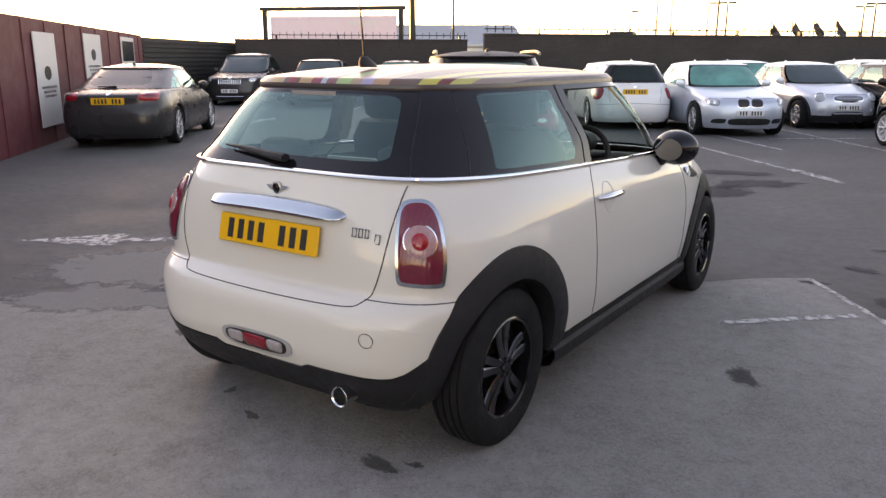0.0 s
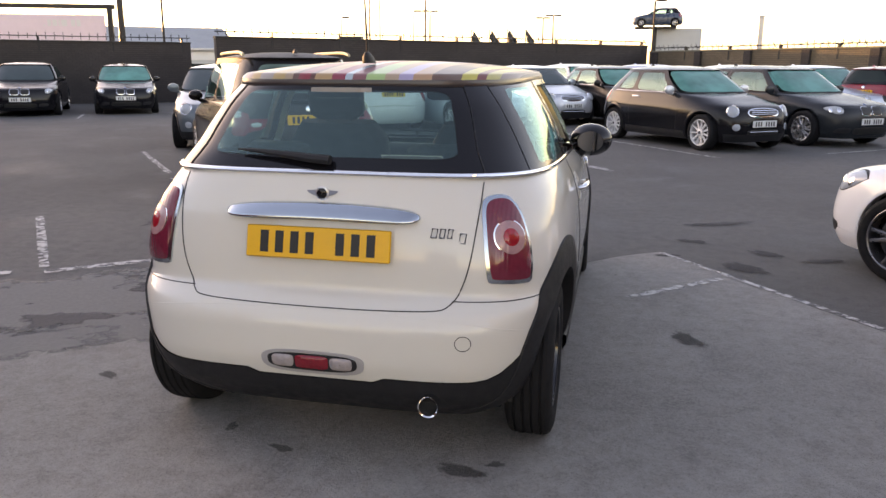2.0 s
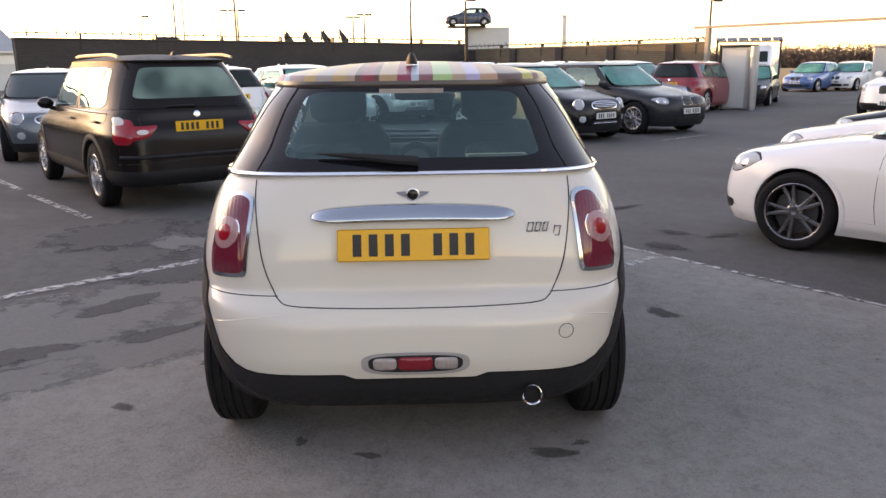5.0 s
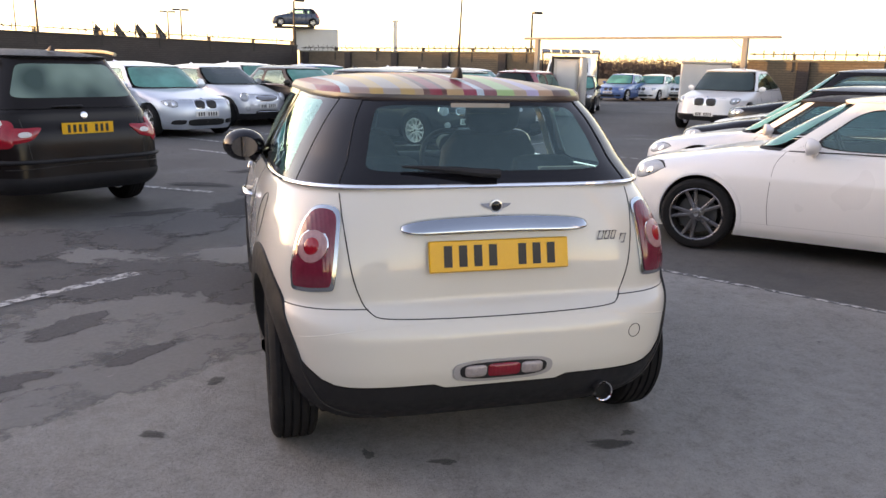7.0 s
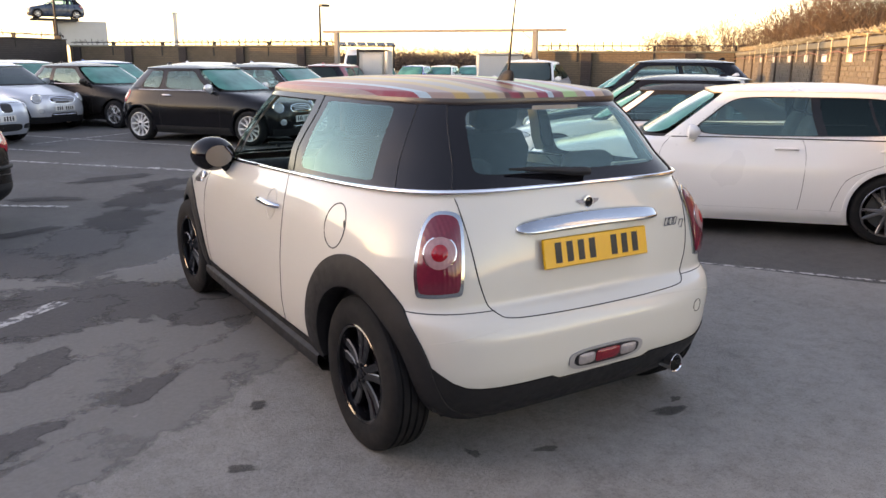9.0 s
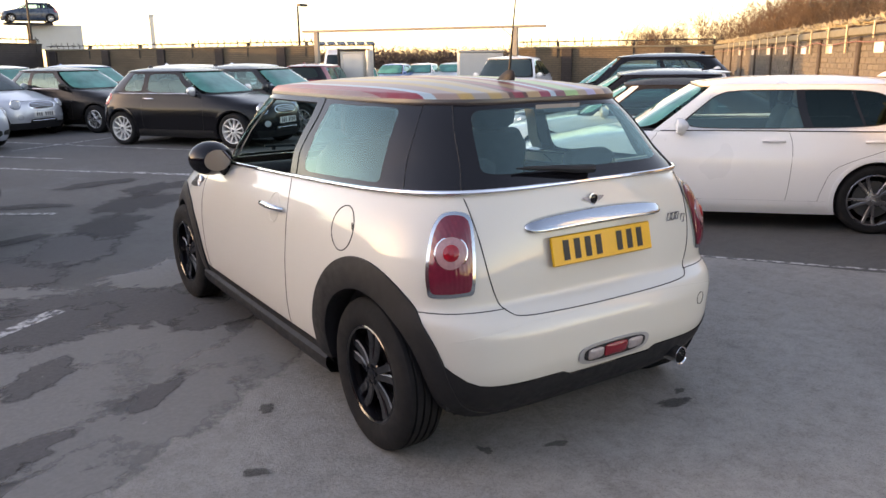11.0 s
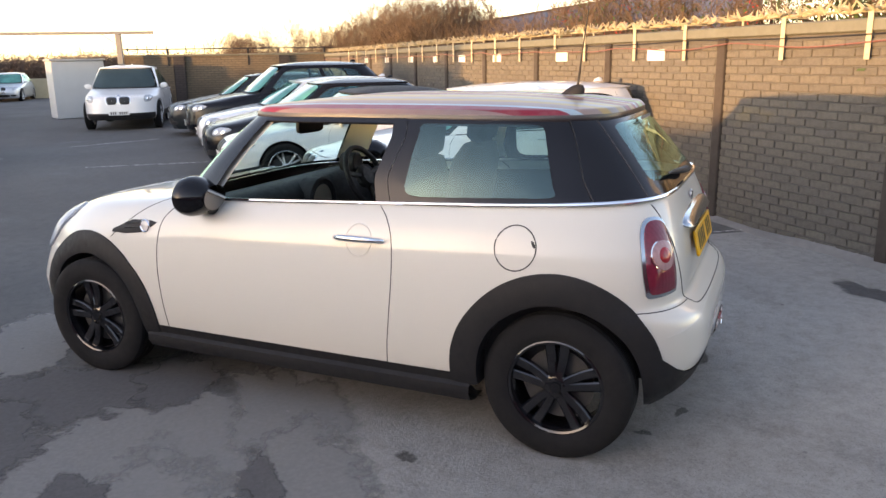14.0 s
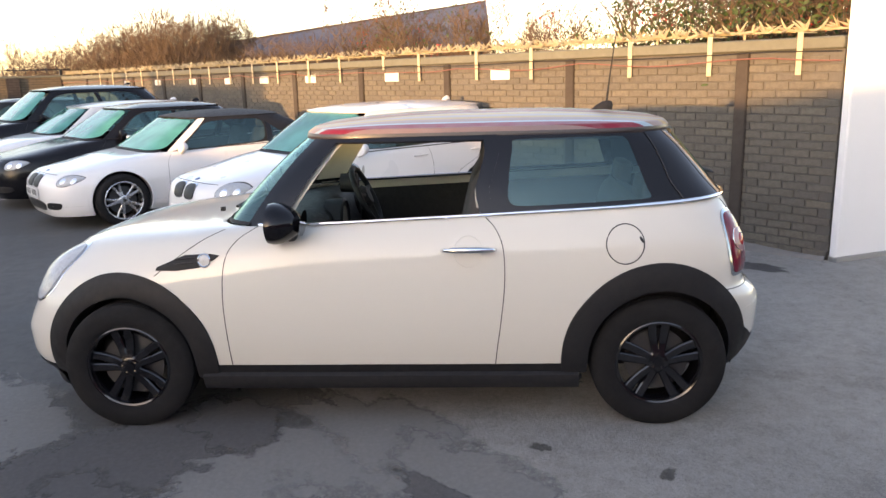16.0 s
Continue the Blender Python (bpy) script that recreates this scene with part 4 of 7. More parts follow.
part("windscreen", sheet(screen_at, 24, 14), GLASS, HATCH, "clear windscreen")
part("cowl", sheet(lambda u, v, h=0: screen_at(u, v * 0.03 - 0.97, 0.006), 24, 2), TRIM, HATCH)
belt = [CAB.pt(0.02, f) + 0.006 * CAB.normal(0.02, f) for f in np.linspace(fy(0, 1.80), 1e-4, 70)]
belt += [Vector((-v.x, v.y, v.z)) for v in reversed(belt[:-1])]
part("belt_trim", Geo().tube(belt, 0.0085, 8), CHROME, HATCH, "chrome waistline trim")

# roof: a dome over the cabin's top outline with a lip at the back
ROOFS = Shell([(1.280, -0.118, 1.645, 0.581, 4.2, 4.2), (1.296, -0.132, 1.656, 0.586, 4.2, 4.2), (1.318, -0.130, 1.650, 0.583, 4.2, 4.2), (1.340, -0.112, 1.625, 0.567, 4.1, 4.1)], YM)
ring = [i / 60 for i in range(61)] + [-i / 60 for i in range(59, 0, -1)]
ring[0] = 1e-6
cx = Vector((0, 0.74, 0))
rail = [[ROOFS.pt(k, f) for f in ring] for k in (0.0, 0.5, 1.0, 1.5, 2.0)]
part("roof_edge", Geo().grid(rail, close_u=True), ROOF_EDGE, HATCH, "dark taupe roof edge")
edge = [ROOFS.pt(3.0, f) for f in ring]
rows = [[ROOFS.pt(k, f) for f in ring] for k in (2.0, 2.5, 2.75)] + [edge]
for q in (0.985, 0.96, 0.92, 0.86, 0.78, 0.68, 0.56, 0.42, 0.27, 0.12, 0.02):
    rows.append([Vector(((p.x - cx.x) * q, cx.y + (p.y - cx.y) * q, 1.340 + 0.054 * (1 - q ** 2.3))) for p in edge])
STRIPES = [(0.0, (0.30, 0.20, 0.19)), (0.034, (0.27, 0.012, 0.035)), (0.088, (0.36, 0.52, 0.60)), (0.112, (0.34, 0.24, 0.21)), (0.165, (0.50, 0.33, 0.12)),
           (0.205, (0.34, 0.31, 0.28)), (0.255, (0.50, 0.33, 0.12)), (0.30, (0.42, 0.30, 0.20)), (0.325, (0.12, 0.05, 0.04)), (0.345, (0.30, 0.03, 0.05)), (0.385, (0.13, 0.055, 0.045)),
           (0.40, (0.48, 0.31, 0.16)), (0.455, (0.32, 0.03, 0.07)), (0.50, (0.42, 0.56, 0.64)), (0.52, (0.25, 0.08, 0.10)), (0.565, (0.34, 0.55, 0.24)), (0.625, (0.46, 0.34, 0.24)),
           (0.665, (0.44, 0.40, 0.60)), (0.71, (0.52, 0.32, 0.20)), (0.765, (0.16, 0.10, 0.085)), (0.845, (0.62, 0.56, 0.12)), (0.885, (0.22, 0.06, 0.06)), (0.91, (0.60, 0.55, 0.18)), (0.94, (0.34, 0.26, 0.22)), (0.975, (0.12, 0.085, 0.07))]
roof = part("roof", Geo().grid(rows, close_u=True), stripe_mat(STRIPES, 0.60), HATCH, "roof with long stripes of many colours", 50)
part("roof_gutter", Geo().tube([ROOFS.pt(0.05, f) for f in ring] + [ROOFS.pt(0.2, ring[0])], 0.010, 6), TRIM, HATCH)
g = Geo()
g.grid([[Vector((cx.x + (p.x - cx.x) * q, cx.y + (p.y - cx.y) * q, 1.29 + 0.05 * (1 - q ** 2))) for p in edge] for q in (0.94, 0.7, 0.4, 0.02)], close_u=True)
part("headliner", g, HEADLINER, HATCH)
part("high_brake_lamp", sheet(lambda u, v, h=0: Vector((u * 0.115, CAB.end(0.001, 1.277).y - 0.030, 1.282 + 0.008 * v)), 6, 2), plain("smoked_lamp", (0.30, 0.27, 0.25), 0.3), HATCH)
seam("roof_lip_line", [ROOFS.pt(0.6, f) for f in np.linspace(1e-5, 0.14, 14)], 0.003, TRIM)

# aerial
g = Geo()
g.grid([[(0.024 * w * math.cos(a), 0.165 + 0.055 * w * math.sin(a) - 0.030 * h, 1.380 + 0.046 * h) for a in (2 * math.pi * i / 16 for i in range(16))] for w, h in ((1.0, 0.0), (0.8, 0.5), (0.45, 0.9), (0.15, 1.0))], close_u=True)
aer = part("aerial_base", g, TRIM, HATCH)
part("aerial_mast", Geo().tube([(0, 0.14, 1.42), (0, 0.122, 1.58), (0, 0.098, 1.76)], [0.006, 0.0035, 0.0025], 6), TRIM, aer)
# rear wiper
wp = [CAB.end(x, z, False, 0.028) for x, z in ((0.02, 1.035), (-0.06, 1.040), (-0.16, 1.050), (-0.27, 1.058), (-0.33, 1.060))]
part("rear_wiper", Geo().tube(wp, [0.021, 0.020, 0.015, 0.009, 0.004], 8, True, 0.8), TRIM, HATCH, "black rear wiper")
st = window(CAB, 0.35, 0.62, (0.20 * FX0 / 0.6, 0.20 * FX0 / 0.6), (0.44 * FX0 / 0.6, 0.44 * FX0 / 0.6), -0.004)
sticker = part("window_sticker", sheet(st, 6, 2), plain("dark_sticker", (0.09, 0.065, 0.05), 0.5), HATCH)
sf = Geo()
loop = [(-1, -1), (1, -1), (1, 1), (-1, 1), (-1, -1)]
sf.tube([st(u, v, -0.002) for u, v in loop], 0.0040, 4)
sf.tube([st(-0.98 + 0.58 * (u + 1), -0.75 + 0.4 * (v + 1) , -0.002) for u, v in loop], 0.0032, 4)
part("sticker_outline", sf, plain("pale_sticker_line", (0.45, 0.38, 0.30), 0.6), sticker)

# inside: lining, seats, dash, steering wheel
tub = Shell([(0.28, -0.30, 2.0, 0.72, 6, 6), (0.62, -0.34, 2.0, 0.745, 6, 6), (0.90, -0.33, 1.96, 0.725, 6, 6, -0.04)], YM)
part("door_lining", tub.skin(0, 2, 6, 60), DASH, HATCH)
part("cabin_floor", Geo().box(-0.68, -0.25, 0.30, 0.68, 1.95, 0.33), UNDER, HATCH)
part("load_cover", Geo().box(-0.66, -0.33, 0.84, 0.66, 0.02, 0.86, None, 0.006), DASH, HATCH)


for x in (-0.36, 0.36):
    seat = part("front_seat", cushion(0.52, 0.52, 0.22, pose(x, 1.13, 0.33)), SEAT, HATCH)
    part("seat_back", cushion(0.50, 0.15, 0.66, pose(x, 0.92, 0.46, 14)), SEAT, seat)
    part("head_restraint", cushion(0.27, 0.11, 0.19, pose(x, 0.755, 1.115, 8)), SEAT, seat)
    for dx in (-0.06, 0.06):
        part("restraint_post", Geo().tube([(x + dx, 0.765, 1.09), (x + dx, 0.76, 1.16)], 0.008, 6), CHROME, seat)
bench = part("rear_seat", cushion(1.20, 0.46, 0.20, pose(0, 0.36, 0.36)), SEAT, HATCH)
part("seat_back", cushion(1.20, 0.13, 0.50, pose(0, 0.14, 0.48, 14)), SEAT, bench)
for x in (-0.33, 0.33):
    part("head_restraint", cushion(0.26, 0.09, 0.12, pose(x, 0.005, 0.955, 10)), SEAT, bench)
rows = []
for x in np.linspace(-0.70, 0.70, 15):
    rows.append([(x, 1.58, 0.60), (x, 1.56, 0.76), (x, 1.59, 0.86), (x, 1.65, 0.905), (x, 1.74, 0.905), (x, 1.88, 0.885)])
dash = part("dashboard", Geo().grid(rows), DASH, HATCH)
part("centre_dial", Geo().lathe([(1.64, 0.125), (1.545, 0.130), (1.535, 0.118), (1.545, 0.112), (1.550, 0.001)], 36, "Y", (0, 0, 0.80)), TRIM, dash)
part("dial_face", Geo().lathe([(1.546, 0.108), (1.546, 0.001)], 36, "Y", (0, 0, 0.80)), plain("dial_grey", (0.22, 0.20, 0.17), 0.5), dash)
for x in (-0.6, 0.6):
    part("air_vent", Geo().lathe([(1.62, 0.06), (1.555, 0.062), (1.55, 0.05), (1.56, 0.001)], 24, "Y", (x, 0, 0.80)), TRIM, dash)
sw = pose(0.36, 1.48, 0.885, 66)
tor = Geo().grid([[sw @ Vector(((0.178 + 0.016 * math.cos(b)) * math.cos(a), (0.178 + 0.016 * math.cos(b)) * math.sin(a), 0.016 * math.sin(b))) for b in (2 * math.pi * j / 10 for j in range(10))] for a in (2 * math.pi * i / 40 for i in range(40))], close_u=True, close_v=True)
wheel_ob = part("steering_wheel", tor, DASH, HATCH)
sp = Geo().lathe([(-0.03, 0.06), (0.0, 0.07), (0.02, 0.05), (0.022, 0.001)], 24, "Z")
for a in (0.2, math.pi - 0.2, -math.pi / 2):
    sp.tube([(0.05 * math.cos(a), 0.05 * math.sin(a), 0), (0.175 * math.cos(a), 0.175 * math.sin(a), 0)], 0.014, 6)
part("steering_hub", sp.moved(sw), DASH, wheel_ob)
part("rev_counter", Geo().lathe([(1.62, 0.055), (1.53, 0.058), (1.525, 0.05), (1.532, 0.001)], 24, "Y", (0.36, 0, 0.965)), TRIM, dash)
part("inner_mirror", cushion(0.24, 0.035, 0.075, pose(0, 1.60, 1.170)), TRIM, HATCH)
part("mirror_stem", Geo().tube([(0, 1.61, 1.235), (0, 1.64, 1.275)], 0.008, 6), TRIM, HATCH)
part("front_wiper", Geo().tube([screen_at(u, -0.86 + 0.1 * abs(u), 0.012) for u in (-0.55, -0.2, 0.1)], 0.008, 6), TRIM, HATCH)
part("washer_jet", Geo().box(-0.32, 2.08, 0.925, -0.30, 2.10, 0.945), TRIM, HATCH)


# the body sits a little higher on its wheels than the outlines above
LIFT = ((0.0, 0.0), (0.22, 0.0), (0.30, 0.003), (0.38, 0.028), (0.50, 0.028), (0.60, 0.022), (0.78, 0.032), (0.95, 0.034), (1.30, 0.034), (1.40, 0.028), (2.0, 0.028))
REACH = ((-1.0, 0.0), (1.4, 0.0), (2.0, 0.028), (2.6, 0.028), (3.1, 0.035))
for child in HATCH.children_recursive:
    if not {child.name.split(".")[0], child.parent.name.split(".")[0]} & {"wheel", "number_plate"}:
        own_wheel = "well" in child.name
        for v in child.data.vertices:
            v.co.z += float(np.interp(v.co.z, [p[0] for p in LIFT], [p[1] for p in LIFT]))
            if not own_wheel:
                v.co.y += float(np.interp(v.co.y, [p[0] for p in REACH], [p[1] for p in REACH]))


# ---- ground ----
def sheet_object(name, pts, z, mat, label="", category="", kind="structure", parent=None, thick=0.0):
    g = Geo()
    if thick:
        g.poly([(x, y, z) for x, y in pts])
        n = len(pts)
        g.grid([[(x, y, z) for x, y in pts], [(x, y, z - thick) for x, y in pts]], close_u=True)
    else:
        g.poly([(x, y, z) for x, y in pts])
    ob = part(name, g, mat, parent)
    return tagged(ob, label, category, "", kind)


def along(a, b, d, off=0.0):
    """The point d metres from a towards b, off metres to the right of that way."""
    v = (Vector(b) - Vector(a)).normalized()
    return Vector(a) + v * d + Vector((v.y, -v.x)) * off


sheet_object("ground", [(-400, -400), (400, -400), (400, 400), (-400, 400)], 0.0, ASPHALT, "grey tarmac car park surface", "ground")
# the paler worn bay that the white car stands on
PA, PB = Vector((1.36, 3.16)), Vector((-2.62, -0.20))
edge_a = [along(PA, PB, d, (0.06 * noise.fractal(Vector((d * 1.3, 4.4, 0)), 0.8, 2.1, 6) if d > 2.6 else 0.03 * math.sin(d * 5))) for d in np.linspace(0, 9.5, 220)]
edge_b = [along(PA, (2.71, 1.16), d, -0.02 * math.sin(d * 3.0)) for d in np.linspace(0.1, 14, 30)]
pad = [tuple(q) for q in reversed(edge_a)] + [tuple(q) for q in edge_b]
sheet_object("pavement", pad, 0.004, PAD, "paler worn concrete bay surface", "pavement")


def line(a, b, w=0.09, z=0.008, label="worn white painted bay line"):
    a, b = Vector(a), Vector(b)
    n = max(2, int((b - a).length / 0.25))
    v = (b - a).normalized()
    s_ = Vector((v.y, -v.x))
    rng = random.Random(int(a.x * 100 + b.y * 37))
    rows = []
    for i in range(n + 1):
        q = a + (b - a) * i / n
        h = w / 2 * rng.uniform(0.85, 1.1)
        rows.append([(*(q + s_ * h), z), (*(q - s_ * h), z)])
    ob = part("painted_line", Geo().grid(rows), LINE)
    return tagged(ob, label, "road marking", "bay lines", "structure")


line((-4.44, 5.80), (-3.17, 4.33), 0.085)
line((-6.6, 8.4), (-4.75, 6.2), 0.085)
line((-2.83, 1.55), (-1.58, 2.62), 0.10)
line((-2.92, 1.66), (-4.27, 3.24), 0.07)
line((-1.60, 10.8), (0.95, 7.85))
line((-2.4, 13.6), (-0.4, 11.2))
line((-1.27, 15.36), (2.56, 9.82))
line((-0.96, 13.01), (1.24, 14.71), 0.08)
line((0.19, 8.86), (0.85, 8.05))
line((-2.4, 7.0), (-1.15, 6.12), 0.10)
line((1.10, 1.86), (1.72, 2.44), 0.07, 0.009)
line((1.36, 3.12), (4.9, -1.9), 0.045, 0.009)
line((5.2, 9.4), (6.6, 7.6))
line((7.4, 12.3), (9.2, 11.7))
line((4.4, 10.9), (5.6, 11.9), 0.07)
line((-15.3, 13.7), (-16.4, 15.4))
line((-12.9, 15.0), (-13.9, 16.6))


def arrow_mark(m, length):
    g = Geo().poly([m @ Vector(q) for q in ((-0.06, 0, 0), (0.06, 0, 0), (0.06, length, 0), (-0.06, length, 0))])
    g.poly([m @ Vector(q) for q in ((-0.24, length, 0), (0.24, length, 0), (0, length + 0.85, 0))])
    return tagged(part("direction_arrow", g, LINE), "worn white painted arrow on the tarmac", "road marking", "", "structure")


arrow_mark(pose(-3.05, 1.50, 0.008, 0, 0, 126), 0.55)
arrow_mark(pose(-11.53, 9.63, 0.008, 0, 0, 26), 1.2)


def blotch(name, x, y, a, b, turn, seed, mat, z, label, n=120):
    """A flat patch whose ragged rim thins out."""
    rng = random.Random(seed)
    ph = [rng.uniform(0, 6.28) for _ in range(5)]
    amp = [0.16, 0.11, 0.08, 0.05, 0.035]
    rings = (0.02, 0.4, 0.62, 0.78, 0.9, 1.0)
    me = bpy.data.meshes.new(name)
    verts, fade = [], []
    for q in rings:
        for i in range(n):
            t = 2 * math.pi * i / n
            r = 1.2 + sum(m_ * math.sin((j + 2 + j // 3) * t + ph[j]) for j, m_ in enumerate(amp))
            r += 0.35 * noise.fractal(Vector((1.6 * math.cos(t), 1.6 * math.sin(t), seed * 1.7)), 0.7, 2.2, 6)
            u, v = a * max(r, 0.2) * q * math.cos(t), b * max(r, 0.2) * q * math.sin(t)
            verts.append((x + u * math.cos(turn) - v * math.sin(turn), y + u * math.sin(turn) + v * math.cos(turn), z))
            fade.append(1 - q)
    faces = [(k * n + i, k * n + (i + 1) % n, (k + 1) * n + (i + 1) % n, (k + 1) * n + i) for k in range(len(rings) - 1) for i in range(n)]
    me.from_pydata(verts, [], [tuple(reversed(f)) for f in faces])
    me.attributes.new("fade", "FLOAT", "POINT").data.foreach_set("value", fade)
    me.materials.append(mat)
    return tagged(new(name, me), label, "stain", "damp patches", "structure")


DRY = soft_stain("dry_tarmac", (0.215, 0.207, 0.196), (0.32, 0.310, 0.294), 6.0, 0.85)
for i, (x, y, a, b, t) in enumerate([(-1.60, 1.45, 0.95, 0.62, 0.75), (-2.4, 0.9, 0.9, 0.5, 0.7), (-0.85, 1.25, 0.55, 0.24, 0.7), (-1.5, 0.72, 0.6, 0.26, 0.7), (-2.2, 0.15, 0.6, 0.24, 0.7), (-0.75, 3.15, 0.5, 0.3, 0.8), (-1.9, 3.2, 0.5, 0.22, 2.4)]):
    blotch("dry_patch", x, y, a, b, t, 60 + i, DRY, 0.0052 + 0.0001 * i, "paler dry patch on the tarmac")
DAMP = "dark damp patch on the tarmac"
PATCHES = [(-1.20, 2.42, 0.66, 0.42, -0.68), (-1.75, 2.35, 0.42, 0.32, 0.3), (-0.75, 2.0, 0.26, 0.20, 0.4), (-1.72, 3.85, 0.50, 0.34, 1.3), (-1.25, 4.35, 0.55, 0.32, 1.1), (-0.80, 5.2, 0.55, 0.28, 1.0), (-0.30, 6.3, 0.70, 0.32, 1.1),
           (0.05, 7.2, 0.5, 0.3, 0.8), (-1.65, 4.95, 0.36, 0.14, 0.3), (-1.32, 6.75, 0.36, 0.16, -0.4), (-0.40, 8.0, 0.5, 0.2, 0.2), (-2.6, 3.6, 0.6, 0.4, 0.9), (-1.40, 0.98, 0.19, 0.085, 1.0), (-1.80, 1.52, 0.24, 0.12, 0.8), (-2.02, 0.70, 0.20, 0.11, 0.4),
           (1.92, 2.78, 0.19, 0.085, -0.85), (1.63, 3.59, 0.12, 0.05, -0.3), (1.40, 3.04, 0.08, 0.04, 0.2), (2.15, 3.26, 0.12, 0.06, -0.5), (2.5, 3.12, 0.14, 0.05, 0.2), (1.95, 4.4, 0.30, 0.06, 0.5), (2.1, -1.37, 0.30, 0.12, 0.75)]
for i, (x, y, a, b, t) in enumerate(PATCHES):
    blotch("damp_patch", x, y, a, b, t, 100 + i, WET if x < 1 and y < 4.6 else FAINT, 0.0062 + 0.0001 * i, DAMP)
OIL = soft_stain("oil_stain", (0.020, 0.019, 0.019), (0.08, 0.078, 0.077), 26.0, 0.5)
for i, (x, y, a, b) in enumerate([(0.50, -0.43, 0.085, 0.035), (0.62, -0.36, 0.03, 0.02), (-1.02, 0.55, 0.05, 0.03), (-0.45, -0.30, 0.035, 0.02), (1.40, 1.15, 0.10, 0.06), (-1.25, 0.05, 0.05, 0.03), (-0.18, -0.42, 0.05, 0.02)]):
    blotch("oil_spot", x, y, a, b, 0.5 * i, 300 + i, OIL, 0.0095 + 0.0001 * i, "small black oil spot on the concrete")


# ---- walls round the yard ----
def wall_frame(a, b):
    """A pose at a on the ground with x along the way to b."""
    v = Vector(b) - Vector(a)
    return pose(a[0], a[1], 0, 0, 0, math.degrees(math.atan2(v.y, v.x))), v.length


# right brick wall: from beside the white board to the far corner
W0, W1 = (2.72, -1.64), (18.3, 13.2)
wm, wl = wall_frame(W0, W1)
WALL_H = 1.72
wall = thing("wall_east", wm, "yellow brown brick wall in the low sun", "wall", "", "structure")
core = Geo().box(-0.60, -0.30, -0.1, wl, -0.005, WALL_H)
part("mortar_core", core, MORTAR, wall)
g = Geo().box(-0.60, -0.34, WALL_H, wl + 0.1, 0.03, WALL_H + 0.10, None, 0.012)
part("coping", g, COPING, wall, "grey coping course")
PIER_X = [0.24, 2.19, 4.19, 6.09, 7.99, 9.84, 11.74, 13.64, 15.54, 17.44, 19.14]
for px in PIER_X:
    part("pier", Geo().box(px - 0.055, -0.02, 0, px + 0.055, 0.035, WALL_H - 0.002, None, 0.008), plain("dark_pier_brick", (0.050, 0.040, 0.034), 0.9, 0.0, 25.0, 0.25, 0.3) if px == PIER_X[0] else bpy.data.materials["dark_pier_brick"], wall)
foot = Geo()
foot.grid([[(x, -0.01, 0.05 + 0.02 * math.sin(3 * x)), (x, 0.04, 0.035 + 0.01 * math.sin(7 * x)), (x, 0.10 + 0.03 * math.sin(5 * x + 1), 0.002)] for x in np.linspace(-0.60, wl, 90)])
part("mortar_fillet", foot, plain("pale_mortar_fillet", (0.20, 0.19, 0.18), 0.9, 0.0, 20.0, 0.25, 0.3), wall)

# ornamental steel spikes on top
def spike_row(n0, n1, step, z, seed):
    r_ = random.Random(seed)
    g = Geo()
    x = n0
    while x < n1:
        c = Vector((x + r_.uniform(-0.02, 0.02), -0.15 + r_.uniform(-0.05, 0.05), z + 0.07))
        for k in range(7):
            a, e = r_.uniform(0, 2 * math.pi), r_.uniform(-0.3, 1.1)
            d = Vector((math.cos(a) * math.cos(e), math.sin(a) * math.cos(e), math.sin(e)))
            g.tube([c - d * 0.015, c + d * 0.05, c + d * r_.uniform(0.08, 0.12)], [0.015, 0.011, 0.002], 4)
        x += step
    g.tube([(n0, -0.15, z + 0.06), (n1, -0.15, z + 0.06)], 0.010, 6)
    x = n0
    while x < n1:
        g.tube([(x, -0.15, z - 0.02), (x, -0.15, z + 0.07)], 0.012, 5)
        x += 0.9
    return g


sp_ob = part("wall_spikes", spike_row(-0.57, wl, 0.105, WALL_H + 0.10, 9), SPIKE_MAT, wall, "sunlit cream rotating spikes")
tagged(sp_ob, kind="stuff")
BRK = [(-0.26, 1), (0.55, 1), (1.41, 1), (2.73, 1), (3.62, 1), (4.72, 1), (5.5, 0), (6.6, 1), (7.5, 1), (8.5, 1), (9.4, 1), (10.3, 1), (11.2, 1), (12.1, 1), (13.0, 1), (13.9, 1), (14.9, 1), (15.9, 1), (16.9, 1), (17.9, 1)]
for bx, long_ in BRK:
    h = 0.30 if long_ else 0.14
    g = Geo().box(bx - 0.024, 0.036, WALL_H + 0.13 - h - 0.03, bx + 0.024, 0.046, WALL_H + 0.14, None, 0.003)
    g.box(bx - 0.024, -0.20, WALL_H + 0.135, bx + 0.024, 0.046, WALL_H + 0.143)
    ob = part("spike_bracket", g, CREAM_STEEL, wall)
    for z in (WALL_H + 0.06, WALL_H + 0.13 - h + 0.01):
        part("bolt", Geo().lathe([(0.046, 0.007), (0.051, 0.006), (0.052, 0.001)], 8, "Y", (bx, 0, z)), GALV, ob)
for px in (3.25, 5.36, 7.50, 9.05, 10.45, 12.1, 14.0, 16.0):
    part("bay_plaque", Geo().box(px - 0.155, 0.0, 1.52, px + 0.155, 0.016, 1.64, None, 0.004), PLAQUE_MAT, wall, "blank white bay plaque")
xs = np.linspace(-0.60, wl, 160)
cab = tagged(part("wall_cable", Geo().tube([wm @ Vector((x, 0.055, WALL_H - 0.055 - 0.035 * abs(math.sin(x * 1.57 / 1.0)) + 0.01 * math.sin(4 * x))) for x in xs], 0.0065, 6), CABLE_MAT), "thin red brown cable strung along the brick wall", "cable")
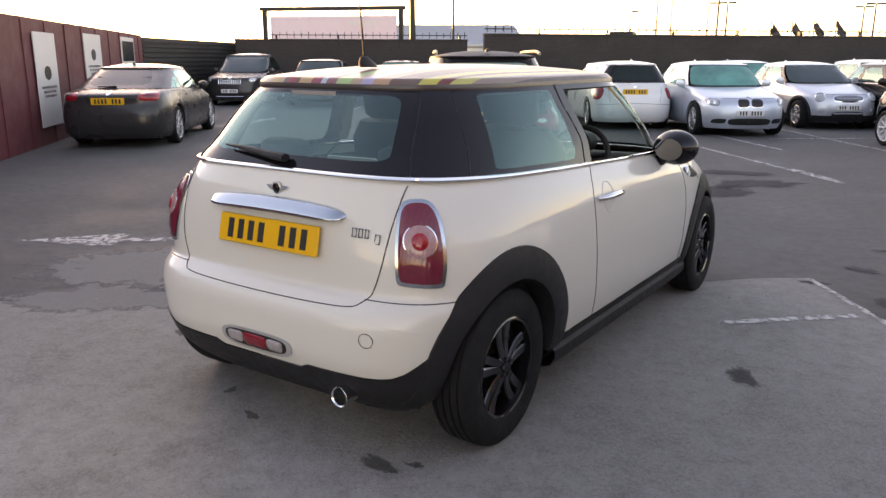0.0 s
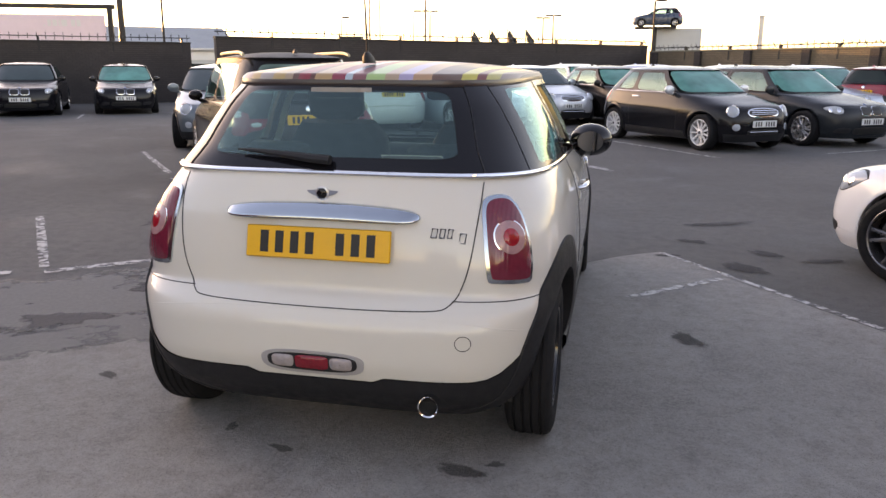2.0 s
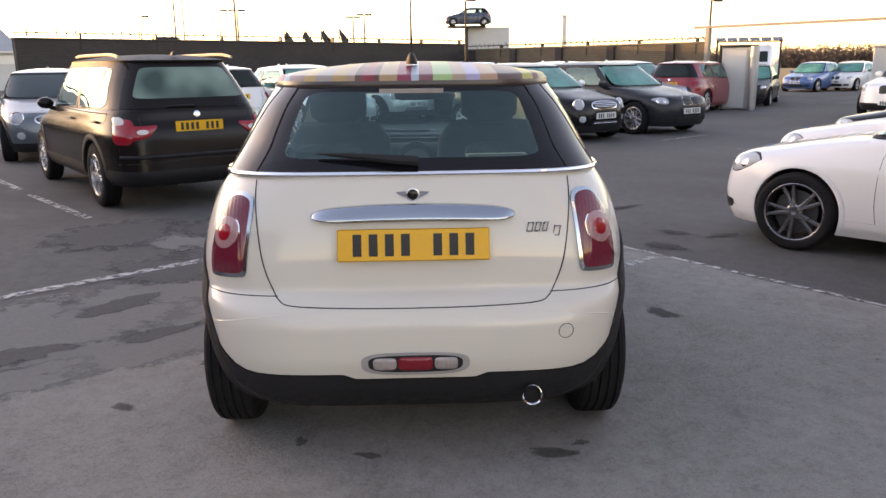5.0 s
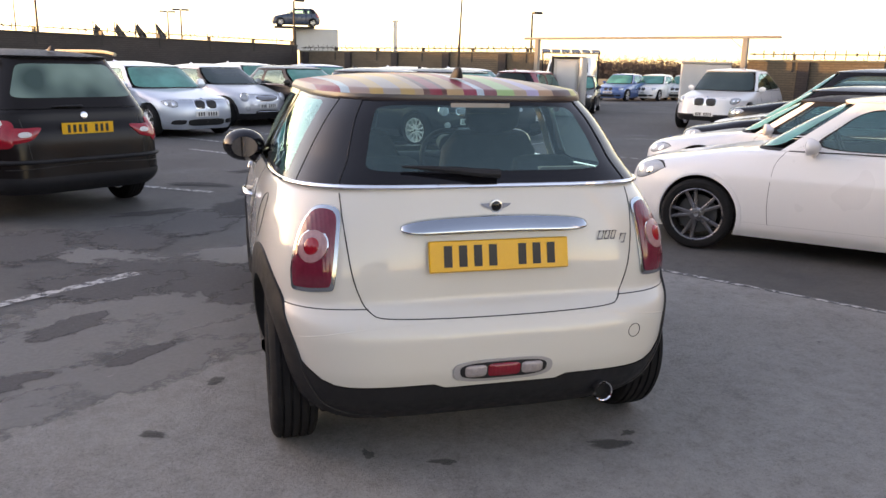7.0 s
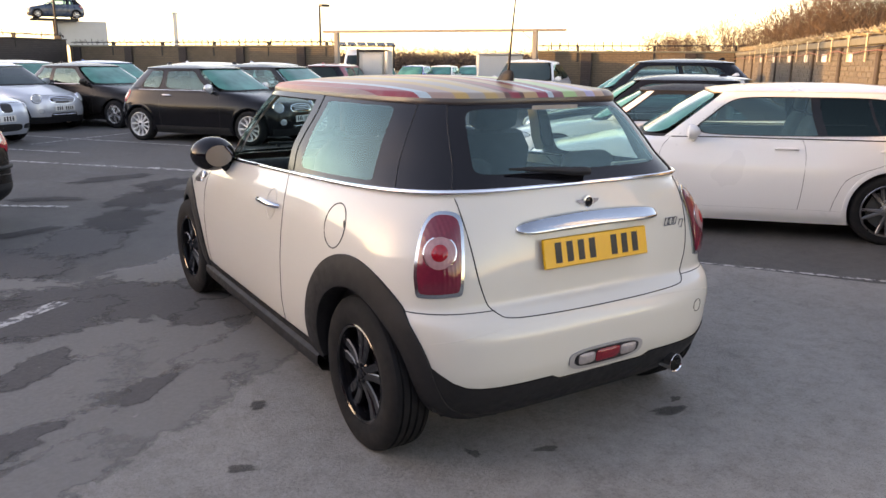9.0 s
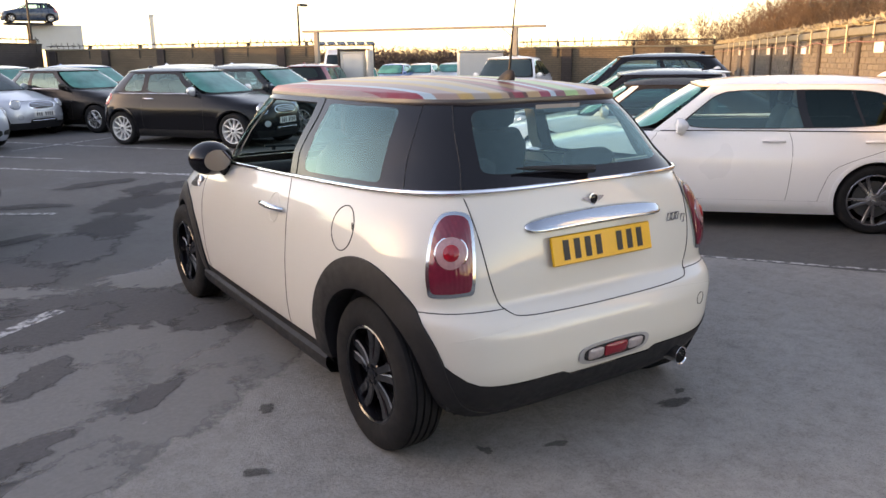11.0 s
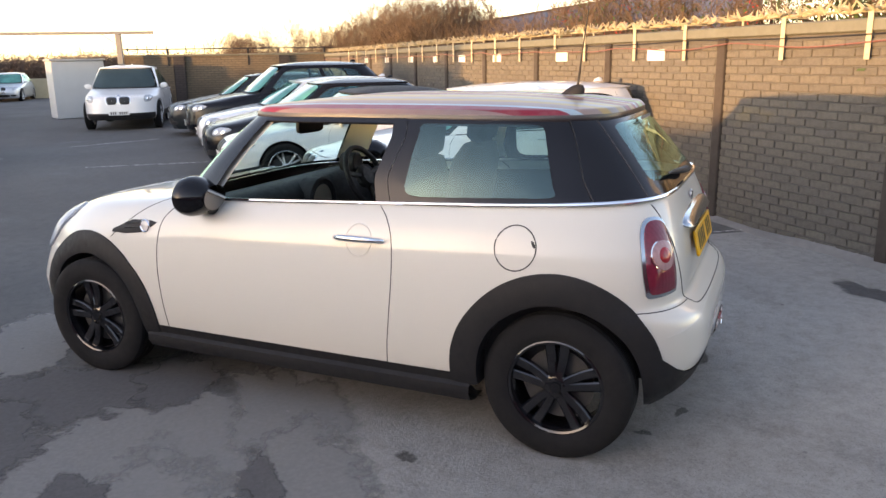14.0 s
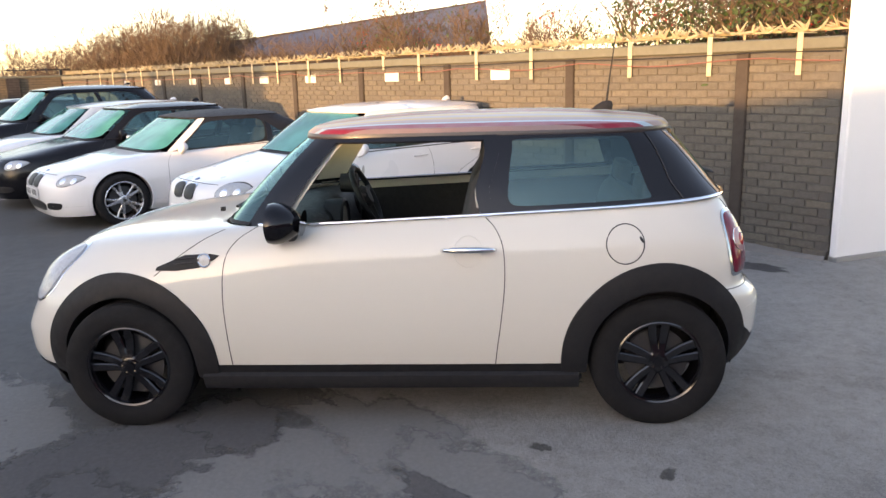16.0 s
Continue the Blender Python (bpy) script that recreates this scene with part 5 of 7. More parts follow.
cab2 = tagged(part("wall_cable", Geo().tube([wm @ Vector((x, 0.052, WALL_H - 0.005 - 0.02 * abs(math.sin(x * 1.2)))) for x in xs], 0.005, 5), TRIM), "thin black cable strung along the brick wall", "cable")

# far wall with the gateway gap
def plain_wall(name, a, b, h, mat, label, thick=0.25, coping=None, posts=0.0, post_mat=None):
    m, ln = wall_frame(a, b)
    w_ = thing(name, m, label, "wall", "", "structure")
    part("wall_body", Geo().box(0, -thick, -0.05, ln, 0, h), mat, w_)
    if coping:
        part("coping", Geo().box(-0.02, -thick - 0.03, h, ln + 0.02, 0.03, h + 0.06, None, 0.01), coping, w_)
    if posts:
        x = posts / 2
        while x < ln:
            part("pier", Geo().box(x - 0.17, -0.02, 0, x + 0.17, 0.10, h - 0.003, None, 0.01), post_mat, w_)
            x += posts
    return w_, m, ln


def rail_top(parent, ln, h, seed, mat=None):
    """A rotating spike rail on stub posts."""
    g = Geo()
    g.tube([(0, -0.1, h + 0.16), (ln, -0.1, h + 0.16)], 0.018, 6)
    x, r_ = 0.1, random.Random(seed)
    while x < ln:
        for k in range(3):
            a = r_.uniform(0, math.pi)
            d = Vector((0.0, math.cos(a), math.sin(a))) * 0.13
            c = Vector((x, -0.1, h + 0.16))
            g.tube([c - d, c + d], 0.010, 4)
        x += 0.28
    x = 0.3
    while x < ln:
        g.box(x - 0.03, -0.13, h - 0.35, x + 0.03, 0.015, h + 0.16)
        x += 2.4
    return tagged(part("spike_rail", g, mat or DARK_STEEL, parent), kind="stuff")


e1, m1, l1 = plain_wall("wall_far", (18.5, 13.0), (14.4, 17.9), 1.80, FAR_BRICK, "brown brick wall beyond the parked cars", 0.25, COPING, 3.2, DARK_WALL)
rail_top(e1, l1, 1.86, 3)
e2, m2, l2 = plain_wall("wall_far_left", (9.7, 23.7), (2.2, 33.2), 1.98, FAR_BRICK, "brown brick wall with dark piers", 0.25, COPING, 2.6, DARK_WALL)
rail_top(e2, l2, 2.0, 4)
e3, m3, l3 = plain_wall("wall_back", (2.1, 33.3), (-11.6, 20.2), 2.22, DARK_WALL, "long dark painted wall with a spike rail", 0.25, DARK_STEEL)
rail_top(e3, l3, 2.27, 5)
e4, m4, l4 = plain_wall("wall_corner", (-14.9, 24.3), (-22.0, 18.6), 2.15, DARK_WALL, "dark painted wall behind the parked cars", 0.25, DARK_STEEL)
rail_top(e4, l4, 2.2, 6)
e5, m5, l5 = plain_wall("wall_fence", (-22.0, 18.6), (-17.9, 11.6), 2.05, DARK_STEEL, "dark ribbed metal fence", 0.12)
for i in range(14):
    part("rib", Geo().box(0.0, 0.0, 0.06 + i * 0.142, l5, 0.022, 0.06 + i * 0.142 + 0.085, None, 0.006), DARK_STEEL, e5)
e6, m6, l6 = plain_wall("wall_west", (-17.9, 11.6), (-2.0, -4.2), 2.10, MAROON_WALL, "dark maroon boarded wall with white banners", 0.25)
# short dark wall added behind the camera; no view shows it
plain_wall("wall_south", (-2.0, -14.2), (1.0, -14.2), 2.2, DARK_WALL, "plain dark wall added out of view to the south")
for k in range(int(l6 / 1.22)):
    part("board_joint", Geo().box(k * 1.22 + 0.6, -0.002, 0, k * 1.22 + 0.64, 0.02, 2.06), MAROON_WALL, e6)


def banner(d0, w, z0, z1, dark=False):
    m, _ = wall_frame((-17.9, 11.6), (-2.0, -4.2))
    b_ = thing("wall_banner", m @ pose(d0, 0.022, 0), "tall white printed banner fixed to the maroon wall" if not dark else "framed dark poster fixed to the maroon wall", "banner", "wall banners")
    part("banner_sheet", Geo().box(0, 0, z0, w, 0.02, z1, None, 0.004), BANNER, b_)
    zc = z0 + (z1 - z0) * (0.5 if not dark else 0.15)
    if dark:
        part("poster_print", Geo().box(0.08, 0.0205, z0 + 0.1, w - 0.08, 0.024, z1 - 0.1), SLATE, b_)
    else:
        part("car_print", Geo().grid([[(w / 2 + r * 0.20 * math.cos(a), 0.0215, zc + 0.11 + 0.12 * r * math.sin(a)) for a in np.linspace(0, 2 * math.pi, 25)] for r in (0.01, 1)]), TRIM, b_)
        for j, (x0, x1) in enumerate(((0.14, 0.86), (0.22, 0.80), (0.20, 0.76))):
            part("print_bar", Geo().box(w * x0, 0.0205, zc - 0.15 - 0.075 * j, w * x1, 0.0225, zc - 0.11 - 0.075 * j), GREY_RIM, b_)
    return b_


banner(8.75, 1.20, 0.30, 1.88)
banner(5.25, 1.45, 0.88, 1.95)
banner(1.45, 1.60, 1.28, 1.98, True)

# white board at the near end of the brick wall
wb = thing("white_panel", pose(2.19, -2.085, 0, 0, 0, -66), "tall plain white panel standing on the tarmac", "panel")
part("panel_face", Geo().box(0, 0, 0.02, 0.62, 0.08, 3.3, None, 0.012), WHITE_BOARD, wb)
part("base_rail", Geo().box(0, -0.006, 0.0, 0.62, 0.086, 0.05, None, 0.004), GALV, wb)


# ---- parked cars ----
SEAT_MESH = {"back": cushion(0.48, 0.14, 0.62, Matrix()).mesh("front_seat", SEAT), "rest": cushion(0.27, 0.10, 0.18, Matrix()).mesh("head_restraint", SEAT), "bench": cushion(1.16, 0.13, 0.46, Matrix()).mesh("rear_seat", SEAT),
             "ring": Geo().grid([[((0.18 + 0.015 * math.cos(b)) * math.cos(a), (0.18 + 0.015 * math.cos(b)) * math.sin(a), 0.015 * math.sin(b)) for b in (2 * math.pi * j / 8 for j in range(8))] for a in (2 * math.pi * i / 28 for i in range(28))], close_u=True, close_v=True).mesh("steering_wheel", DASH)}


def end_decal(shell, con, x, z, front, off, dome=0.004, skirt=0.02):
    """A shape of (across, up) metres on the nose or tail round (x, z)."""
    g = Geo()
    rows = [[shell.end((x + u * q) or 1e-4, z + v * q, front, off + dome * (1 - q ** 4)) for u, v in con] for q in (0.03, 0.5, 0.85, 1.0)]
    rows.append([shell.end((x + u) or 1e-4, z + v, front, -skirt) for u, v in con])
    return g.grid(rows, close_u=True)


def car(name, label, body_paint, m, wb=2.66, fo=0.75, ro=0.78, w=1.75, h=1.42, zb=0.92, zn=0.72, cowl=None, wst=None, rgt=None, rgb=None, deck=None, roof_paint=None,
        wheel_r=0.315, rim=0.225, spokes=5, style="twin", rim_mat=None, nose="kidney", tail="wide", plates=True, doors=2, arch_mat=None, rails=False, cladding=False,
        privacy=False, soft=False, mirror_paint=None, lamp=(0.19, 0.070), group="parked cars", screen=None):
    """A parked car, rear axle at the origin, nose along +y."""
    ob = thing(name, m, label, "car", group)
    w2 = w / 2
    cowl = cowl if cowl is not None else wb - 0.42
    wst = wst if wst is not None else cowl - 0.68
    rgt = rgt if rgt is not None else -0.44 if tail == "hatch" else -0.25
    rgb = rgb if rgb is not None else -ro + 0.16
    deck = deck if deck is not None else -ro + 0.10
    ym = wb * 0.5
    hl = wb + fo - 0.17 - cowl
    lift = 0.11 if wheel_r > 0.34 else 0.0
    low = Shell([(0.17 + lift, -ro + 0.10, wb + fo - 0.08, w2 - 0.07, 6.5, 4.6, 0), (0.27 + 0.7 * lift, -ro + 0.03, wb + fo - 0.03, w2 - 0.02, 6.5, 4.4, 0), (0.42, -ro, wb + fo, w2 - 0.005, 6.5, 4.3, 0), (0.56, -ro + 0.01, wb + fo - 0.015, w2, 6.5, 4.2, 0),
                 (zn - 0.08, -ro + 0.03, wb + fo - 0.05, w2 - 0.005, 6.5, 4.1, 0), (zn, -ro + 0.05, wb + fo - 0.14, w2 - 0.02, 6.4, 4.1, -0.005), (zn + 0.45 * (zb - zn), deck, wb + fo - 0.16 - 0.36 * hl, w2 - 0.045, 6.2, 4.3, -0.012),
                 (zn + 0.82 * (zb - zn), (deck + rgb) / 2, cowl + 0.30 * hl, w2 - 0.065, 6.0, 4.8, -0.02), (zb, rgb, cowl, w2 - 0.085, 5.8, 5.4, -0.022)], ym)
    zr = h - 0.085
    cab = Shell([(zb, rgb, cowl, w2 - 0.085, 5.8, 5.4, -0.022), (zb + 0.52 * (zr - zb), rgb + 0.50 * (rgt - rgb), cowl + 0.50 * (wst - cowl), w2 - 0.16, 5.0, 5.0, -0.01), (zr, rgt, wst, w2 - 0.26, 4.6, 4.6, 0)], ym)
    zw = wheel_r + 0.005
    ra = wheel_r + 0.045
    arches = ((0.0, zw, ra), (wb, zw, ra))
    k_split = 2.3 if cladding else 1.25
    part("body", low.skin(k_split, 8, 30, 96, arches), body_paint, ob)
    part("lower_bumper", low.skin(0, k_split, 12 if cladding else 7, 96, arches, 0.003), TRIM if cladding or arch_mat else body_paint, ob)
    part("underbody", Geo().box(-w2 + 0.26, -ro + 0.35, 0.17 + lift, w2 - 0.26, wb + fo - 0.35, 0.32 + lift), UNDER, ob)
    for s in (1, -1):
        for y in (0, wb):
            part("wheel_arch", arch_geo(low, y, zw, ra - 0.012, ra + (0.055 if arch_mat else 0.030), s, -26, 206, 0.008, 0.10), arch_mat or body_paint, ob)
            part("wheel_well", well_geo(y, zw, ra + 0.01, s, w2 - 0.17, w2 - 0.36), UNDER, ob)
            wheel(ob, s * (w2 - 0.115), y, wheel_r, rim, 0.205, spokes, style, rim_mat or SILVER_RIM)

    def fyc(k, y):
        return cab.f_of_y(k, y)

    pil = GLOSS_BLACK if nose == "round" else body_paint

    def post(yb0, yb1, yt0, yt1, s, mat, off):
        at = window(cab, 0, 2, (s * fyc(0, yb0), s * fyc(2, yt0)), (s * fyc(0, yb1), s * fyc(2, yt1)), off)
        return part("pillar", sheet(at, 3, 10), mat, ob)

    # side windows: a painted surround, a black seal and a see-through pane each
    ybp = (cowl - 0.3 + rgb + 0.4) / 2 - (0.10 if doors == 4 else 0.35)
    thick = 0.55 if soft else 0.24 if tail == "hatch" else 0.22
    surround = (roof_paint or TRIM) if soft else pil
    one_opening = doors == 4 and not soft and tail != "suv"
    for s in (1, -1):
        if one_opening:
            at = window(cab, 0, 2, (s * fyc(0, cowl - 0.33), s * fyc(2, wst - 0.17)), (s * fyc(0, rgb + 0.20 + thick), s * fyc(2, rgt + 0.16 + thick * 0.8)), 0.003)
            part("window_surround", border(at, 0.97, 0.87, 4.5, 0, -0.09), surround, ob)
            part("window_seal", gasket(at, 0.955, 0.845, 0.02, 0.035, 4.5, 0, -0.09, 0.002), TRIM, ob)
            span = (cowl - 0.33) - (rgb + 0.20 + thick)
            ub = -1 + 2 * (cowl - 0.33 - ybp - 0.05) / span
            uq = ub + (1 - ub) * 0.60
            for u0, u1, glass_mat in ((-0.99, ub - 0.02, GLASS), (ub + 0.07, uq - 0.01, GLASS_DARK if privacy else GLASS), (uq + 0.02, 0.99, GLASS_DARK if privacy else GLASS)):
                part("side_window", sheet(lambda u, v, h_=0.0: at(u0 + (u1 - u0) * (u + 1) / 2, -0.09 + 0.90 * v, -0.003), 5, 6), glass_mat, ob, "tinted side window")
            for u0, u1 in ((ub - 0.02, ub + 0.07), (uq - 0.01, uq + 0.02)):
                part("pillar_cover", sheet(lambda u, v, h_=0.0: at(u0 + (u1 - u0) * (u + 1) / 2, -0.09 + 0.90 * v, -0.001), 2, 6), GLOSS_BLACK, ob)
            continue
        for (b0, t0), (b1, t1), iu, glass_mat in (((cowl - 0.33, wst - 0.17), (ybp + 0.07, ybp + 0.05), 0.94, GLASS), ((ybp, ybp - 0.02), (rgb + 0.20 + thick, rgt + 0.16 + thick * 0.6), 0.90, GLASS_DARK if privacy else GLASS)):
            at = window(cab, 0, 2, (s * fyc(0, b0), s * fyc(2, t0)), (s * fyc(0, b1), s * fyc(2, t1)), 0.003)
            part("window_surround", border(at, iu, 0.85, 6, 0, -0.08), surround, ob)
            part("window_seal", gasket(at, iu, 0.85, 0.025, 0.03, 6, 0, -0.08, 0.002), TRIM, ob)
            part("side_window", pane(at, iu, 0.85, 6, 0, -0.08, 3), glass_mat, ob, "tinted side window")
    # inside: lining, seats, steering wheel
    rim_f = [i / 24 for i in range(25)] + [-i / 24 for i in range(23, 0, -1)]
    rim_f[0] = 1e-6
    belt_ring = [cab.pt(0.0, f) for f in rim_f]
    well = [Vector((p.x * 0.95, ym + (p.y - ym) * 0.96, zb - 0.28)) for p in belt_ring]
    lining = Geo().grid([[Vector((p.x * 0.99, p.y, p.z - 0.01)) for p in belt_ring], [Vector((p.x * 0.96, ym + (p.y - ym) * 0.97, p.z - 0.06)) for p in belt_ring], well], close_u=True)
    lining.fan(well, (0, ym, zb - 0.28))
    part("cabin_lining", lining, DASH, ob)
    for x in (-0.36, 0.36):
        seat = part("front_seat", SEAT_MESH["back"], None, ob)
        seat.matrix_local = pose(x, ybp + 0.02, zb - 0.42, 14)
        part("head_restraint", SEAT_MESH["rest"], None, seat).matrix_local = pose(0, 0.01, 0.64, -6)
    bench = part("rear_seat", SEAT_MESH["bench"], None, ob)
    bench.matrix_local = pose(0, rgb + 0.66, zb - 0.40, 14)
    for x in (-0.34, 0.34):
        part("head_restraint", SEAT_MESH["rest"], None, bench).matrix_local = pose(x, 0.01, 0.46, -6)
    part("steering_wheel", SEAT_MESH["ring"], None, ob).matrix_local = pose(0.36, cowl - 0.62, zb - 0.02, 66)

    # windscreen, and the tailgate's frame with its window
    def front_at(u, v, h_=0.0):
        t = (v + 1) / 2
        fa = fyc(0, cowl - 0.20) + (fyc(2, wst - 0.07) - fyc(0, cowl - 0.20)) * t
        f = math.copysign(1 - (1 - fa) * abs(u), u if u else 1)
        return cab.pt(0.06 + 1.90 * t, f) + (0.004 + h_) * cab.normal(0.06 + 1.90 * t, f)

    part("windscreen", pane(front_at, 0.97, 0.95, 9, 0, 0), screen or WINDSCREEN, ob, "opaque teal windscreen")
    fr0, fr1 = fyc(0, rgb + 0.22), fyc(2, rgt + 0.13)
    at = window(cab, 0.0, 2.0, (-fr0, -fr1), (fr0, fr1), 0.007)
    suv = tail == "suv"
    frame_mat = (roof_paint or body_paint) if soft else GLOSS_BLACK if tail == "hatch" else pil
    iu, iv = (0.80, 0.66) if suv else (0.66, 0.74)
    part("tailgate_frame", border(at, iu, iv, 10 if suv else 6, 0, 0.06), frame_mat, ob)
    part("rear_window", pane(at, iu, iv, 10 if suv else 6, 0, 0.06), PALE_GLASS if suv else WINDOW_DARK, ob, "tinted rear window")
    for s in (1, -1):
        post(cowl - 0.33, cowl - 0.23, wst - 0.17, wst - 0.09, s, pil, 0.005)
        yb = ybp
        if not one_opening:
            post(yb, yb + 0.07, yb - 0.02, yb + 0.05, s, GLOSS_BLACK, 0.004)
        if not soft:
            post(rgb + 0.20, rgb + 0.20 + thick, rgt + 0.12, rgt + 0.16 + thick * 0.8, s, pil, 0.006)
            if doors == 4 and not one_opening:
                yq = rgb + 0.20 + thick + 0.30
                post(yq, yq + 0.05, yq + 0.06, yq + 0.10, s, GLOSS_BLACK, 0.005)
            at = window(cab, 1.80, 2.0, (s * fyc(2, rgt + 0.2), s * fyc(2, rgt + 0.2)), (s * fyc(2, wst - 0.1), s * fyc(2, wst - 0.1)), 0.006)
            part("roof_side_rail", sheet(at, 16, 2), roof_paint or body_paint, ob)
        else:
            post(rgb + 0.20, rgb + 0.20 + thick, rgt + 0.12, rgt + 0.16 + thick * 0.6, s, surround, 0.006)
        seam("door_seam", [low.side(y, z, s) for y, z in smooth([(cowl - 0.28, zb - 0.02), (cowl - 0.20, zb - 0.15), (cowl - 0.18, 0.5), (cowl - 0.20, 0.30)], 4)], 0.0022, INK, ob)
        seam("door_seam", [low.side(y, z, s) for y, z in smooth([(yb + 0.03, zb), (yb - 0.01, zb - 0.15), (yb, 0.5), (yb + 0.02, 0.30)], 4)], 0.0022, INK, ob)
        if doors == 4:
            seam("door_seam", [low.side(y, z, s) for y, z in smooth([(rgb + 0.40, zb), (rgb + 0.46, zb - 0.12), (0.34, 0.64), (0.46, 0.45), (0.50, 0.30)], 4)], 0.0022, INK, ob)
        for k in range(2 if doors == 4 else 1):
            yh = yb + 0.16 if k == 0 else rgb + 0.66
            g = Geo().tube([low.side(y, zb - 0.10, s, o) for y, o in ((yh - 0.10, 0.004), (yh - 0.08, 0.026), (yh, 0.032), (yh + 0.08, 0.026), (yh + 0.10, 0.004))], [0.010, 0.013, 0.014, 0.013, 0.010], 8)
            part("door_handle", g, body_paint if nose == "kidney" else CHROME, ob)
        b0 = low.side(cowl - (0.52 if one_opening else 0.42), zb + 0.0, s)
        mo = part("door_mirror", mirror_geo(1.0, s).moved(Matrix.Translation(b0)), mirror_paint or body_paint, ob)
        rl = Geo().tube([low.side(y, zb - 0.004, s, 0.004) for y in np.linspace(rgb + 0.25 + thick * 0.6, cowl - 0.30, 14)], 0.006, 6)
        part("window_trim", rl, TRIM if nose == "kidney" else CHROME, ob)
        # lamps
        if nose == "round":
            at_ = low.end(s * 0.56 * w2 / 0.84, zn - 0.075, True)
            m_ = Matrix.Translation(at_) @ Vector((0, 1, 0)).rotation_difference(Vector((s * 0.42, 0.85, 0.36))).to_matrix().to_4x4()
            part("headlamp_ring", Geo().lathe([(-0.07, 0.104), (0.006, 0.106), (0.014, 0.100), (0.010, 0.090)], 28, "Y").moved(m_), CHROME, ob)
            part("headlamp", Geo().lathe([(-0.02, 0.092), (0.008, 0.092), (0.026, 0.066), (0.034, 0.030), (0.036, 0.001)], 28, "Y").moved(m_), LAMP_GLASS, ob)
            part("fog_lamp", end_decal(low, oval(0.055, 0.055, 2, 20), s * 0.53, 0.42, True, 0.006), LAMP_GLASS, ob)
        else:
            fh = s * low.f_of_x(low.k_of(zn - 0.09, wb + fo - 0.1), 0.76 * w2, True)
            lc = [(-1.0, 0.45), (-0.55, 0.78), (0.05, 0.95), (0.62, 0.85), (0.86, 0.25), (0.84, -0.45), (0.62, -0.80), (0.1, -0.80), (-0.55, -0.25)]
            lc = [(q[0] * lamp[0] * 0.92, q[1] * lamp[1]) for q in smooth(lc + lc[:1], 3)[:-1]]
            part("headlamp_frame", low.decal([(u * 1.05, v * 1.10) for u, v in lc], fh, zn - 0.085, 0.001, 0.004, 4), TRIM, ob)
            part("headlamp", low.decal(lc, fh, zn - 0.085, 0.004, 0.012, 4), LAMP_GLASS, ob)
            for du in (-0.055, 0.075):
                part("lamp_ring", low.decal(oval(0.033, 0.033, 2, 16), fh + s * du / low.length, zn - 0.085, 0.016, 0.003, 3), CHROME, ob)
            part("fog_lamp", end_decal(low, oval(0.115, 0.045, 3.5, 24, -0.4), s * 0.55, 0.31, True, 0.004), TRIM, ob)
        fr = s * low.f_of_x(low.k_of(zb - 0.10, -ro + 0.1), w2 * (0.74 if tail == "wide" else 0.84))
        if tail == "hatch":
            fr = s * low.f_of_x(low.k_of(zb - 0.18, -ro + 0.1), w2 * 0.86)
        con = oval(0.19, 0.072, 3.2, 30, 0.25) if tail == "wide" else oval(0.145, 0.125, 3.0, 30, -0.25) if tail == "hatch" else oval(0.085, 0.115, 3.0, 30)
        zt = zb - 0.09 if tail == "wide" else zb - 0.19 if tail == "hatch" else zb - 0.14
        if suv:
            fr = s * low.f_of_x(low.k_of(zb - 0.2, -ro + 0.1), w2 * 0.84)
            zt = zb - 0.19
            tl = part("tail_lamp", low.decal(oval(0.135, 0.130, 3.6, 36), fr, zt, 0.006, 0.014, 5), RED_LENS, ob, "red tail lamp with a clear top")
            part("clear_top", low.decal(oval(0.080, 0.045, 3.0, 30, 0.4), s * (abs(fr) + 0.050 / low.length), zt + 0.088, 0.016, 0.008, 5), CLEAR_LENS, tl)
            inner = smooth([(-0.11, -0.09), (-0.11, 0.045), (-0.22, 0.055), (-0.36, 0.058), (-0.33, 0.0), (-0.27, -0.055), (-0.11, -0.09)], 4)[:-1]
            cu, cv = -0.22, -0.01
            fi = s * (abs(fr) + cu / low.length)
            part("inner_lens", low.decal([(p[0] - cu, p[1] - cv) for p in inner], fi, zt + cv, 0.008, 0.010, 4), RED_LENS, tl)
            part("reversing_lens", low.decal(oval(0.055, 0.024, 2.4, 20), fi, zt + cv + 0.005, 0.020, 0.004, 3), CLEAR_LENS, tl)
            continue
        tl = part("tail_lamp", low.decal(con, fr, zt, 0.003, 0.012, 4), RED_LENS, ob, "red tail lamp")
        part("indicator_lens", low.decal([(u * 0.42, v * 0.45) for u, v in con], fr, zt + 0.01, 0.016, 0.004, 3), CLEAR_LENS if tail == "tall" else DARK_RED_LENS, tl)
    if nose == "kidney":
        big = 1.25 if wheel_r > 0.37 else 1.0
        for s in (1, -1):
            kd = part("grille", end_decal(low, oval(0.115 * big, 0.080 * big, 3.4, 24), s * 0.128 * big, zn - 0.10 * big, True, 0.006), CHROME, ob)
            part("grille_mesh", end_decal(low, oval(0.105 * big, 0.070 * big, 3.4, 24), s * 0.128 * big, zn - 0.10 * big, True, 0.013), INK, kd)
        part("lower_intake", end_decal(low, oval(0.40, 0.065, 4, 30), 0.0, 0.30, True, 0.004), INK, ob)
        part("badge", Geo().lathe([(-0.012, 0.034), (0.003, 0.033), (0.006, 0.001)], 16, "Y").moved(Matrix.Translation(low.end(0.001, zn + 0.006, True)) @ pose(0, 0, 0, 62)), plain("badge_blue", (0.10, 0.16, 0.3), 0.4) if "badge_blue" not in bpy.data.materials else bpy.data.materials["badge_blue"], ob)
    elif nose == "round":
